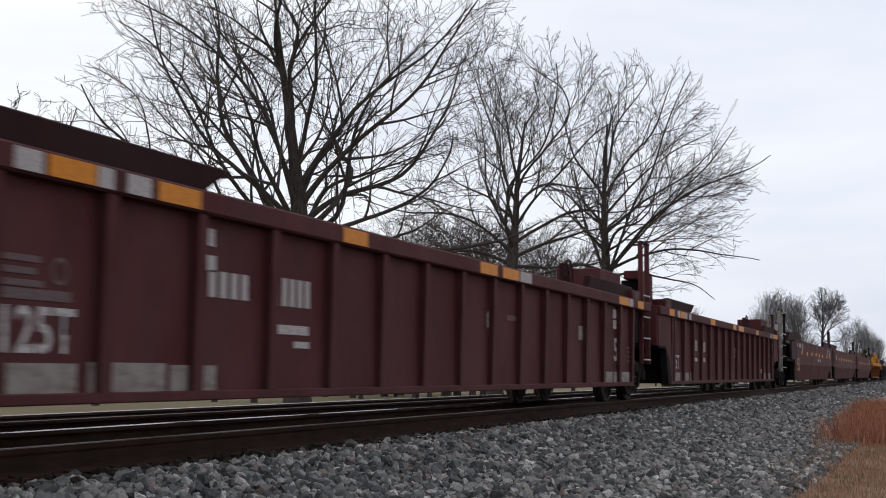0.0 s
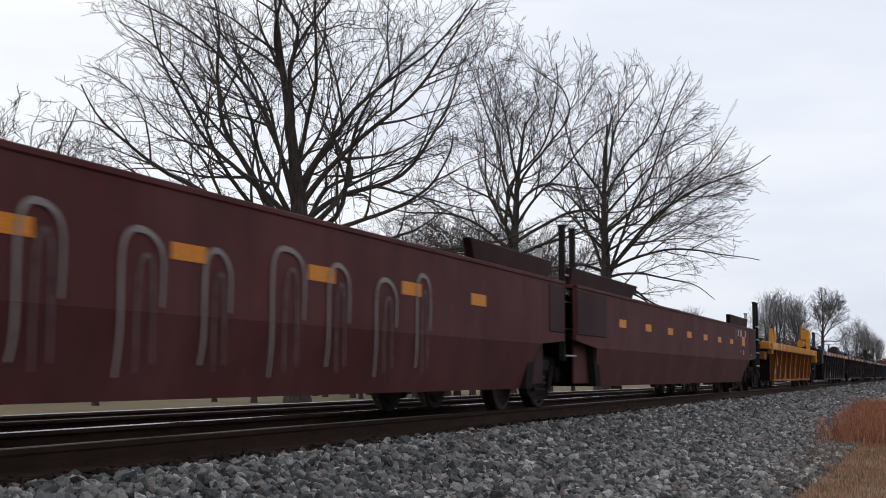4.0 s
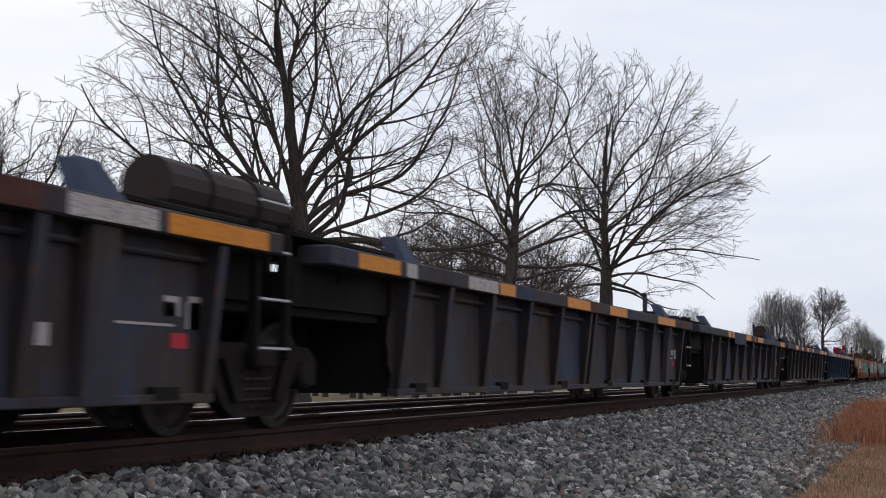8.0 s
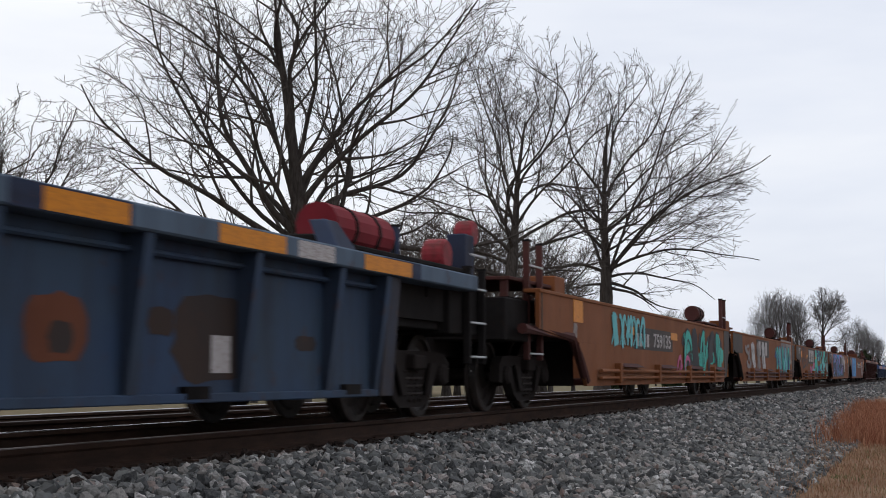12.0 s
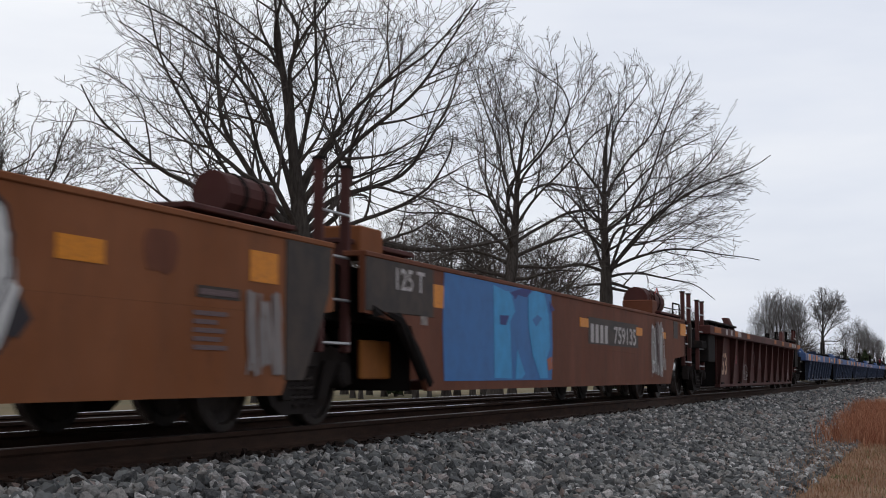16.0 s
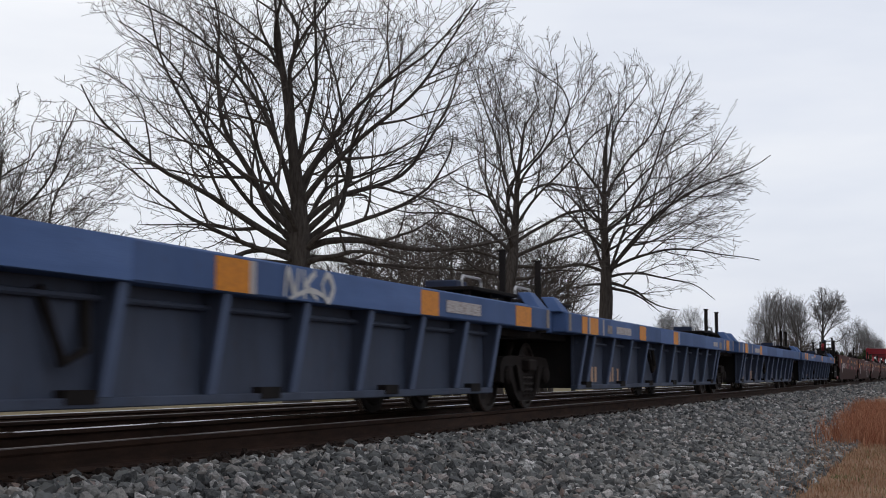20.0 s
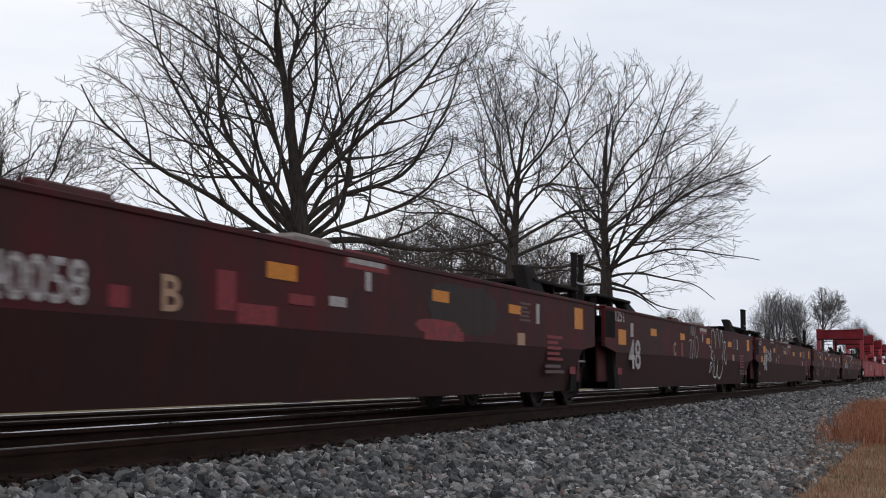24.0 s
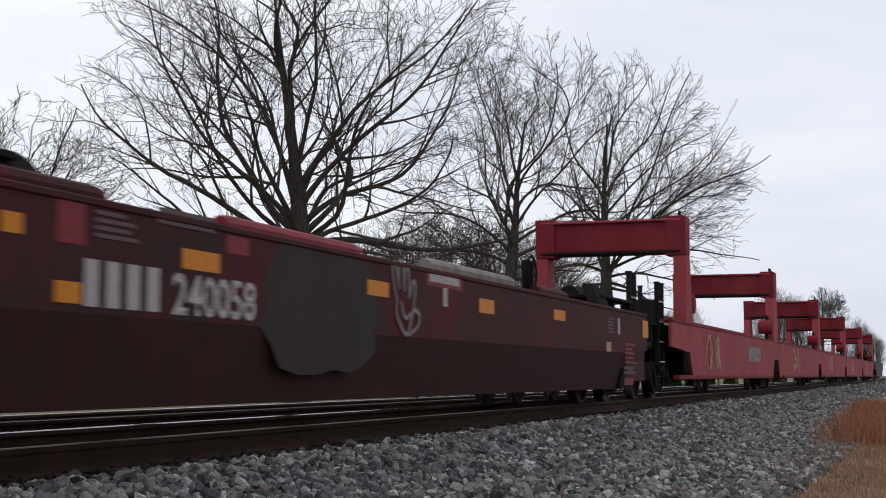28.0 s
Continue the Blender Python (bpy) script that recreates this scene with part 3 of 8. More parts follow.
big_limbs = [(-84, 4.9, 0.9, 16, 0.1), (-70, 4.7, 0.95, -22, 0.25), (-78, 4.6, 0.80, 8, 0.15), (68, 4.6, 0.8, -30, 0.2), (-60, 5.0, 0.95, -14, 0.35), (-54, 5.3, 0.95, 12, -0.15), (-47, 5.5, 1.0, -10, 0.1), (-36, 5.7, 1.05, 10, -0.2), (-40, 6.3, 1.05, -18, 0.35), (-26, 6.9, 1.0, 14, 0.1), (-15, 7.8, 1.0, -10, 0.0), (-5, 9.2, 1.0, -16, 0.0),
             (81, 4.8, 0.95, 6, 0.05), (72, 5.1, 1.0, -12, 0.2), (62, 5.3, 1.0, 14, 0.1), (52, 5.5, 1.0, -8, -0.45), (43, 5.8, 1.0, 10, -0.05), (36, 6.4, 1.0, -20, -0.15), (27, 6.9, 1.0, 12, -0.1), (17, 7.6, 1.0, -12, 0.15), (9, 8.8, 1.0, 18, 0.1), (40, 5.6, 0.9, 62, 0.2), (-44, 5.5, 0.9, -60, 0.2), (-62, 5.2, 0.9, 34, 0.1), (58, 5.0, 0.95, -34, 0.1)]
big = build_tree(facing(-18.7, 40.0), "large bare spreading oak with grey-brown bark", 11, 0.36, 5.9, 13.0, big_limbs, (-0.1, 9.5, 7.8, 5.6, 7.2), 0.0080, 1.02, 0.098, 0.004, 0.03, gnarl=0.062)
third_limbs = [(-13, 5.3, 0.9, 8, 0.1), (18, 5.2, 1.0, -10, -0.05), (30, 5.3, 1.0, 14, 0.15), (44, 5.5, 1.0, -16, 0.15), (58, 5.7, 1.0, 10, 0.2), (74, 5.4, 0.95, -12, 0.3), (92, 5.2, 0.85, 14, 0.35), (104, 5.0, 0.8, -8, 0.3), (66, 6.6, 1.0, 22, 0.25), (56, 7.4, 1.0, -20, 0.2), (44, 8.2, 1.0, 16, 0.2), (32, 9.0, 1.0, -24, 0.15), (20, 9.9, 1.0, 18, 0.1), (-66, 5.6, 1.0, 10, 0.25), (-80, 5.1, 0.9, -12, 0.2), (-48, 6.6, 1.0, -18, 0.2), (-40, 7.8, 1.0, 16, 0.2), (-28, 9.0, 1.0, -14, 0.15), (-12, 10.2, 1.0, 20, 0.1), (36, 6.4, 1.0, -62, 0.2), (-30, 6.2, 0.9, 58, 0.2)]
third = build_tree(facing(-14.1, 62.0), "bare round-crowned shade tree beyond the tracks", 23, 0.33, 4.9, 12.5, third_limbs, (1.8, 9.8, 5.2, 4.3, 5.9), 0.0086, 1.16, 0.072, -0.012, 0.060, angles=(44, 42, 37, 31), gnarl=0.055)
mid_limbs = [(-82, 5.3, 0.9, -12, 0.15), (-66, 5.8, 0.95, 10, 0.2), (-50, 6.3, 1.0, -15, 0.1), (-38, 7.0, 1.0, 12, 0.1), (-52, 7.8, 1.0, 20, 0.2), (-30, 8.6, 1.0, -14, 0.1), (-16, 9.6, 1.0, 20, 0.1), (12, 9.0, 1.0, -10, 0.0), (24, 8.2, 1.0, 14, 0.1), (36, 7.4, 1.0, -12, 0.0), (46, 6.7, 1.0, 15, 0.1), (58, 6.1, 1.0, -10, 0.15), (72, 5.7, 0.95, 8, 0.25), (86, 5.2, 0.9, -8, 0.25), (6, 10.4, 1.0, 26, 0.0), (34, 6.5, 0.9, 60, 0.1), (-32, 6.5, 0.9, -60, 0.1), (-20, 7.4, 1.0, -30, 0.05)]
mid = build_tree(facing(-17.55, 57.0), "bare tall tree between two others beyond the tracks", 37, 0.29, 6.2, 12.5, mid_limbs, (0.6, 10.2, 5.6, 4.1, 6.4), 0.0086, 1.25, 0.076, -0.002, 0.055, angles=(40, 42, 38, 32), gnarl=0.065)
far_limbs = [(-66, 2.8, 0.9, 10, 0.2), (-50, 3.3, 0.95, -20, 0.1), (-34, 3.9, 1.0, 15, 0.0), (-16, 4.6, 1.0, -15, 0.1), (12, 4.8, 1.0, 20, 0.1), (27, 4.1, 1.0, -10, 0.0), (42, 3.5, 0.95, 12, 0.15), (60, 3.0, 0.95, -14, 0.2), (78, 2.8, 0.9, 6, 0.3), (8, 3.6, 0.9, 60, 0.1), (-8, 3.6, 0.9, -60, 0.1)]
far_tree = build_tree(facing(-39.3, 52.0, scale=1.22), "bare tree of middle height at the field's edge", 41, 0.22, 3.6, 9.4, far_limbs, (0.2, 7.2, 5.2, 4.4, 5.2), 0.0102, 1.40, 0.080, 0.0, 0.06)
brush_limbs = [(-54, 1.0, 0.9, 10, 0.1), (-38, 1.4, 0.95, -25, 0.0), (-20, 1.8, 1.0, 35, 0.1), (-8, 2.2, 1.0, -15, 0.0), (9, 2.4, 1.0, 20, 0.1), (24, 2.0, 1.0, -30, 0.0), (40, 1.5, 0.95, 15, 0.1), (58, 1.1, 0.9, -14, 0.1), (10, 1.6, 0.9, 70, 0.1), (-10, 1.6, 0.9, -70, 0.0)]
brush_tree = build_tree(facing(-37.0, 96.0), "young bare tree in the thicket behind larger ones", 53, 0.13, 2.0, 6.0, brush_limbs, (0.0, 4.5, 3.0, 2.8, 3.2), 0.0092, 1.05, 0.06, 0.008, 0.05, "brush_twig", gnarl=0.10)
grove_limbs = [(-40, 3.2, 0.9, 12, 0.0), (-30, 3.6, 1.0, -25, 0.0), (-21, 4.2, 1.0, 30, 0.0), (-12, 5.0, 1.0, -12, 0.0), (-6, 6.2, 1.0, 20, 0.0), (7, 5.6, 1.0, -20, 0.0), (14, 4.6, 1.0, 15, 0.0), (23, 4.0, 1.0, -30, 0.0), (32, 3.4, 1.0, 20, 0.0), (42, 3.0, 0.9, -10, 0.0), (14, 3.8, 0.95, 65, 0.0), (-14, 3.8, 0.95, -65, 0.0)]
grove_tree = build_tree(facing(-25.4, 230.0), "hazy grey bare tree of a distant grove", 59, 0.24, 4.2, 12.8, grove_limbs, (0.0, 9.0, 3.5, 3.3, 6.3), 0.0120, 1.10, 0.07, 0.01, 0.05, "haze_twig", angles=(32, 36, 34, 30), gnarl=0.06)
round_limbs = [(-62, 6.4, 0.9, 10, 0.1), (-46, 6.9, 1.0, -18, 0.0), (-30, 7.4, 1.0, 20, 0.0), (-14, 8.4, 1.0, -15, 0.0), (10, 8.2, 1.0, 18, 0.0), (24, 7.2, 1.0, -12, 0.0), (38, 6.8, 1.0, 22, 0.0), (54, 6.2, 0.95, -14, 0.0), (70, 5.9, 0.9, 8, 0.1), (20, 7.2, 0.9, 60, 0.0), (-20, 7.2, 0.9, -60, 0.0)]
round_tree = build_tree(facing(-16.6, 228.0), "hazy bare tree with a clear stem and round crown", 67, 0.26, 6.8, 13.8, round_limbs, (1.0, 11.1, 3.5, 3.2, 4.1), 0.0120, 1.9, 0.075, 0.0, 0.05, "haze_twig", angles=(40, 40, 36, 31), gnarl=0.06)
for x, y, s, spin in [(-41.1, 96, 0.9, 10), (-37.5, 100, 1.05, 150), (-31.1, 90, 0.95, 40), (-27.1, 92, 0.95, 300), (-27.1, 100, 0.9, 20), (-53.9, 76, 1.0, 260), (-53.4, 88, 0.8, 330)]:
    copy_thing(far_tree, facing(x, y, None, s, spin))
for x, y, s, spin in [(-33.7, 80, 1.05, 100), (-29.6, 80, 1.1, 60), (-26.0, 82, 1.1, 150), (-31.5, 76, 0.9, 15), (-28.0, 78, 0.9, 205), (-36.6, 78, 1.0, 275), (-24.2, 82, 1.0, 310), (-37.3, 84, 1.15, 20), (-34.0, 86, 1.3, 200), (-29.6, 80, 1.25, 60), (-26.0, 80, 1.25, 150), (-25.5, 84, 1.3, 330), (-22.3, 84, 1.15, 190), (-23.6, 95, 1.0, 240), (-35.6, 66, 0.9, 90), (-32.3, 64, 1.0, 170), (-33.0, 70, 0.9, 330), (-36.3, 56, 1.0, 45), (-33.9, 180, 0.75, 250), (-30.8, 190, 0.7, 340), (-29.9, 170, 0.8, 200), (-27.4, 190, 0.75, 20), (-38.3, 94, 1.45, 260), (-35.3, 92, 1.5, 10), (-31.0, 92, 1.5, 230), (-29.7, 95, 1.5, 340), (-25.9, 94, 1.35, 165), (-39.8, 88, 1.2, 290), (-43.9, 64, 1.0, 200), (-45.0, 62, 1.1, 80)]:
    copy_thing(brush_tree, facing(x, y, None, s, spin))
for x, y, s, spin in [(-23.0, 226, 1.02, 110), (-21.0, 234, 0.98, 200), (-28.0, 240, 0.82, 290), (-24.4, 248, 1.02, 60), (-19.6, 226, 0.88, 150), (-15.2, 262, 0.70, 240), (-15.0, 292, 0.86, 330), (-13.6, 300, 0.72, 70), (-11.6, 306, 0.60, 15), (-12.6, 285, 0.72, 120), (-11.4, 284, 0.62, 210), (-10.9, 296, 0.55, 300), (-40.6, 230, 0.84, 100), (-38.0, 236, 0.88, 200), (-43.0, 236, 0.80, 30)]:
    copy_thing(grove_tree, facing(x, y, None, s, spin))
for x, y, s, spin in [(-27.0, 216, 0.95, 10), (-25.2, 214, 1.0, 70), (-23.6, 216, 0.95, 130), (-21.8, 214, 1.05, 190), (-20.2, 218, 1.0, 250), (-18.6, 214, 0.95, 310), (-17.0, 217, 0.9, 40), (-15.4, 216, 0.85, 100), (-26.2, 222, 1.05, 160), (-24.2, 222, 1.1, 220), (-22.4, 221, 1.1, 280), (-19.4, 222, 1.05, 340), (-17.6, 223, 0.95, 25), (-14.2, 222, 0.8, 85), (-13.6, 250, 0.9, 145), (-12.8, 270, 0.9, 205), (-28.6, 226, 0.8, 265), (-30.4, 232, 0.75, 325)]:
    copy_thing(brush_tree, facing(x, y, None, s, spin))


def cedar(m, seed, h, w):
    rng = np.random.default_rng(seed)
    t = thing("cedar_tree", m, "dark green evergreen cedar among the bare trees", "tree", "evergreens in the distance")
    wd = Wood()
    wd.tubes(np.array([[(0, 0, -0.1), (0, 0, h * 0.5), (0, 0, h)]]), np.array([[0.14, 0.09, 0.02]]), 8)
    part("trunk", wd.mesh("trunk", "bark"), None, t)
    n = 5000
    z = h * (0.06 + 0.94 * rng.uniform(0, 1, n) ** 0.9)
    r = w * np.sin(np.pi * np.clip(z / h, 0, 1) ** 0.7) * rng.uniform(0.25, 1.0, n) ** 0.6 * (0.75 + 0.35 * np.sin(z * 5 + 1))
    a = rng.uniform(0, 2 * np.pi, n)
    c = np.stack([np.cos(a) * r, np.sin(a) * r, z], 1)
    off = rng.normal(0, 0.11, (n, 3, 3))
    v = (c[:, None] + off).reshape(-1, 3)
    part("crown", raw_mesh("crown", v, np.arange(n * 3).reshape(-1, 3), "cedar"), None, t)


for i, (x, y, h, w) in enumerate([(-24.4, 140, 4.6, 1.5), (-23.2, 142, 3.9, 1.4), (-27.0, 150, 4.2, 1.3), (-28.6, 190, 3.6, 1.6), (-27.3, 200, 3.8, 1.8), (-22.3, 215, 4.4, 2.4), (-17.0, 220, 4.2, 2.6), (-14.2, 235, 4.6, 2.8), (-11.4, 250, 4.8, 2.8), (-24.5, 112, 3.8, 1.2), (-33.2, 86, 4.6, 1.3)]):
    cedar(facing(x, y), 60 + i, h, w)

# ---- train ----
SPEED = 17.5
TEXTS = {}


def text_mesh(s, mat):
    """Lettering in the (y, z) plane, one unit wide and one high."""
    if (s, mat) not in TEXTS:
        cu = bpy.data.curves.new("lettering", "FONT")
        cu.body, cu.size, cu.offset, cu.resolution_u = s, 1.0, 0.02, 3
        ob = bpy.data.objects.new("lettering", cu)
        scene.collection.objects.link(ob)
        me = bpy.data.meshes.new_from_object(ob)
        bpy.data.objects.remove(ob)
        xs, ys = [v.co.x for v in me.vertices], [v.co.y for v in me.vertices]
        for v in me.vertices:
            v.co = Vector((0.0, (v.co.x - min(xs)) / (max(xs) - min(xs)), (v.co.y - min(ys)) / (max(ys) - min(ys))))
        me.materials.clear()
        me.materials.append(M[mat])
        TEXTS[(s, mat)] = me
    return TEXTS[(s, mat)]


def letters(car, s, y, z, wide, high, mat="white", x=1.507):
    ob = part("lettering", text_mesh(s, mat), None, car)
    ob.location, ob.scale = (x, y, z), (1, wide, high)
    return ob


PATCHES = {}


def patch(car, name, y, z, wide, high, mat, x=1.505, label=""):
    """A thin painted or stuck-on rectangle on the near side, its lower corner at (y, z)."""
    if (name, mat) not in PATCHES:
        PATCHES[(name, mat)] = link_mesh(name, B((-0.004, 0, 0, 1, 0, 1)), M[mat])
    ob = part(name, PATCHES[(name, mat)], None, car, label)
    ob.location, ob.scale = (x, y, z), (1, wide, high)
    return ob


def bars(car, y, z, wide, high, rows, mat="dim", x=1.505):
    """Small unreadable lettering as plain bars, each line one part."""
    step = high / rows
    for i in range(rows):
        patch(car, "lettering_line", y, z + i * step, wide * (1.0, 0.82, 0.93, 0.7)[i % 4], step * 0.55, mat, x)


def number_bars(car, y, z, wide, high, count, mat="white", x=1.507):
    """A running number as plain upright bars."""
    step = wide / count
    for i in range(count):
        patch(car, "number_bar", y + i * step, z, step * 0.62, high, mat, x)


RING = []


def ring(car, y, z, r, x=1.507):
    if not RING:
        bm = bmesh.new()
        n = 20
        o = [bm.verts.new((0, math.cos(2 * math.pi * i / n), math.sin(2 * math.pi * i / n))) for i in range(n)]
        q = [bm.verts.new((0, 0.72 * math.cos(2 * math.pi * i / n), 0.72 * math.sin(2 * math.pi * i / n))) for i in range(n)]
        for i in range(n):
            bm.faces.new((o[i], o[(i + 1) % n], q[(i + 1) % n], q[i]))
        RING.append(link_mesh("ring_mark", bm, M["dim"]))
    ob = part("ring_mark", RING[0], None, car)
    ob.location, ob.scale = (x, y, z), (1, r, r)


def swoosh(pts, width, seed):
    """A flat painted stroke in the (y, z) plane through a smooth line of points."""
    bm = bmesh.new()
    rng = random.Random(seed)
    fine = []
    n = len(pts)
    for i in range(n - 1):
        p0, p1, p2, p3 = pts[max(i - 1, 0)], pts[i], pts[i + 1], pts[min(i + 2, n - 1)]
        for k in range(6):
            t = k / 6
            fine.append(tuple(0.5 * (2 * b + (c - a) * t + (2 * a - 5 * b + 4 * c - d) * t * t + (3 * b - a - 3 * c + d) * t ** 3) for a, b, c, d in zip(p0, p1, p2, p3)))
    fine.append(pts[-1])
    prev = None
    for i, (y, z) in enumerate(fine):
        y2, z2 = fine[min(i + 1, len(fine) - 1)]
        y1, z1 = fine[max(i - 1, 0)]
        l = math.hypot(y2 - y1, z2 - z1) or 1
        w = width * (0.55 + 0.45 * math.sin(math.pi * i / (len(fine) - 1))) * rng.uniform(0.9, 1.1)
        a = bm.verts.new((i * 0.0002, y - (z2 - z1) / l * w, z + (y2 - y1) / l * w))
        b = bm.verts.new((i * 0.0002, y + (z2 - z1) / l * w, z - (y2 - y1) / l * w))
        if prev:
            bm.faces.new((prev[0], prev[1], b, a))
        prev = (a, b)
    return bm


def shard(y, z, w, h, rng, floor=0.0, ceil=9.0):
    """A bent, pointed patch of paint."""
    n = 7
    pts = []
    for i in range(n):
        t = 2 * math.pi * i / n + rng.uniform(-0.3, 0.3)
        r = rng.uniform(0.35, 1.0)
        pts.append((y + 0.5 * w * r * math.cos(t), min(max(z + 0.5 * h * r * math.sin(t), floor), ceil)))
    return plate(pts, 0.0, 0.001)


def graffiti(car, y0, y1, z0, z1, count, fill, edge, seed, fat=0.09, x=1.507, backing=None):
    """A sprayed piece: an uneven backing, shards of colour, then looping strokes with an outline under each."""
    rng = random.Random(seed)
    h, w = z1 - z0, (y1 - y0) / count
    if backing:
        n = 18
        lo = [(y0 + (y1 - y0) * i / n, z0 + h * rng.uniform(0, 0.12) + (0.25 * h if i in (0, n) else 0)) for i in range(n + 1)]
        hi = [(y0 + (y1 - y0) * i / n, z1 - h * rng.uniform(0, 0.16) - (0.3 * h if i in (0, n) else 0)) for i in range(n + 1)]
        part("paint_backing", plate(lo + hi[::-1], x - 0.001, 0.002), backing, car)
    for i in range(count):
        a = y0 + w * i
        if edge:
            for j in range(6):
                q = part("paint_shard", shard(a + w * rng.uniform(0.1, 0.9), z0 + h * rng.uniform(0.3, 0.7), w * rng.uniform(0.5, 1.1), h * rng.uniform(0.35, 0.7), rng, z0 + 0.01, z1 - 0.01), rng.choice([edge, edge] + fill), car)
                q.location.x = x + 0.001 + 0.0005 * j
        loops, ph = rng.choice([1, 1, 2]), rng.uniform(0, 6.28)
        pts, style = [], rng.choice((0, 2, 0, 2, 1))
        for j in range(10):
            t = j / 9
            if style == 0:
                u, v = t * 0.9 + 0.05 + 0.20 * math.sin(loops * 6.28 * t + ph), 0.5 + 0.42 * math.cos(loops * 7.2 * t + ph * 0.7) * (1 - 0.25 * t)
            elif style == 1:
                u, v = 0.5 + 0.42 * math.sin(7.5 * t + ph), 0.92 - 0.84 * t + 0.12 * math.cos(9 * t + ph)
            else:
                u, v = 0.12 + 0.5 * t + 0.3 * (j % 3 == 1), (0.95, 0.1, 0.55)[j % 3] + rng.uniform(-0.12, 0.12)
            pts.append((a + w * min(max(u, 0.0), 1.0), z0 + h * min(max(v + rng.uniform(-0.06, 0.06), min(0.3, fat / h * 1.3)), max(0.7, 1 - fat / h * 1.6))))
        if not edge:
            ob = part("paint_stroke", swoosh([(q + w * rng.uniform(-0.1, 0.2), z0 + (z1 - z) * 0.8) for q, z in pts[::2]], fat * 0.6, seed + 50 + i), fill[0], car)
            ob.location.x = x + 0.003
        if edge:
            ob = part("paint_outline", swoosh(pts, fat * 1.5, seed + i), edge, car)
            ob.location.x = x + 0.004
        ob = part("paint_stroke", swoosh(pts, fat, seed + i), fill[i % len(fill)], car)
        ob.location.x = x + 0.006
        if fat > 0.07:
            ob = part("paint_highlight", swoosh([(u + 0.02, v + 0.03) for u, v in pts[2:6]], fat * 0.22, seed + i), fill[(i + 1) % len(fill)], car)
            ob.location.x = x + 0.008


def blotch(car, y0, y1, z0, z1, mat, seed, x=1.505):
    """A ragged stain or overpainted area."""
    rng = random.Random(seed)
    cy, cz, n = (y0 + y1) / 2, (z0 + z1) / 2, 22
    pts = []
    for i in range(n):
        t = 2 * math.pi * i / n
        q = max(abs(math.cos(t)), abs(math.sin(t))) ** 0.7
        r = rng.uniform(0.82, 1.0) / q
        pts.append((cy + (y1 - y0) / 2 * min(1, r) * math.cos(t) / 0.95, min(max(cz + (z1 - z0) / 2 * r * math.sin(t), z0), z1)))
    part("stain", plate(pts, x, 0.002), mat, car)


def sprayed(car, shapes, y0=0.0, y1=0.0, ground=None, z0=0.38, z1=1.44, x=1.507):
    """A sprayed piece drawn shape by shape over a ground coat: filled outlines, or strokes with a width."""
    if ground:
        part("paint_backing", plate([(y0, z0), (y1, z0), (y1 + 0.06, 0.8), (y1, z1), (y0, z1), (y0 - 0.05, 0.9)], x - 0.001, 0.002), ground, car)
    for i, (col, pts, *width) in enumerate(shapes):
        pts = [(y, min(max(z, z0), z1 + 0.02)) for y, z in pts]
        if width:
            ob = part("paint_stroke", swoosh(pts, width[0], i), col, car)
            ob.location.x = x + 0.003 + 0.0007 * i
        else:
            ob = part("paint_shape", plate(pts, 0.0, 0.001), col, car)
            ob.location.x = x + 0.002 + 0.0007 * i


# ---- running gear ----
R_WHEEL = 0.44


def lathe(profile, sides=28):
    """A body of revolution about x from (x, radius) pairs."""
    bm = bmesh.new()
    rings = [[bm.verts.new((x, r * math.cos(2 * math.pi * k / sides), r * math.sin(2 * math.pi * k / sides))) for k in range(sides)] for x, r in profile]
    for r0, r1 in zip(rings, rings[1:]):
        for k in range(sides):
            bm.faces.new((r0[k], r0[(k + 1) % sides], r1[(k + 1) % sides], r1[k]))
    bm.faces.new(rings[0][::-1])
    bm.faces.new(rings[-1])
    return bm


def wheel_profile(s):
    p = [(0.60, 0.09), (0.665, 0.10), (0.665, 0.36), (0.68, 0.385), (0.68, 0.468), (0.705, 0.470), (0.715, R_WHEEL + 0.004), (0.82, R_WHEEL - 0.004), (0.825, 0.385), (0.79, 0.37), (0.765, 0.30), (0.785, 0.17), (0.83, 0.13), (0.83, 0.085)]
    return [(s * x, r) for x, r in p]


WHEEL_ME = {s: link_mesh("wheel", lathe(wheel_profile(s)), M["steel"]) for s in (1, -1)}
for s in (1, -1):
    me = WHEEL_ME[s]
    me.materials.append(M["tread"])
    for f in me.polygons:
        r = [math.hypot(me.vertices[i].co.y, me.vertices[i].co.z) for i in f.vertices]
        if min(r) > 0.43 and max(r) < 0.46:
            f.material_index = 1
CAP_ME = {s: link_mesh("bearing_cap", lathe([(s * 0.93, 0.12), (s * 1.09, 0.115), (s * 1.12, 0.085), (s * 1.125, 0.03)], 14), M["truck"]) for s in (1, -1)}
AXLE_ME = link_mesh("axle", lathe([(-1.05, 0.07), (-0.6, 0.085), (0.0, 0.075), (0.6, 0.085), (1.05, 0.07)], 14), M["truck"])
FRAME_ME = {}
for s in (1, -1):
    b = plate([(-1.12, 0.36), (-1.12, 0.56), (-0.98, 0.66), (-0.62, 0.68), (0.62, 0.68), (0.98, 0.66), (1.12, 0.56), (1.12, 0.36), (0.98, 0.34), (0.98, 0.46), (0.74, 0.47), (0.50, 0.20), (0.34, 0.12), (-0.34, 0.12), (-0.50, 0.20), (-0.74, 0.47), (-0.98, 0.46), (-0.98, 0.34)], s * 1.0 + 0.06, 0.12)
    FRAME_ME[s] = link_mesh("side_frame", b, M["truck"])
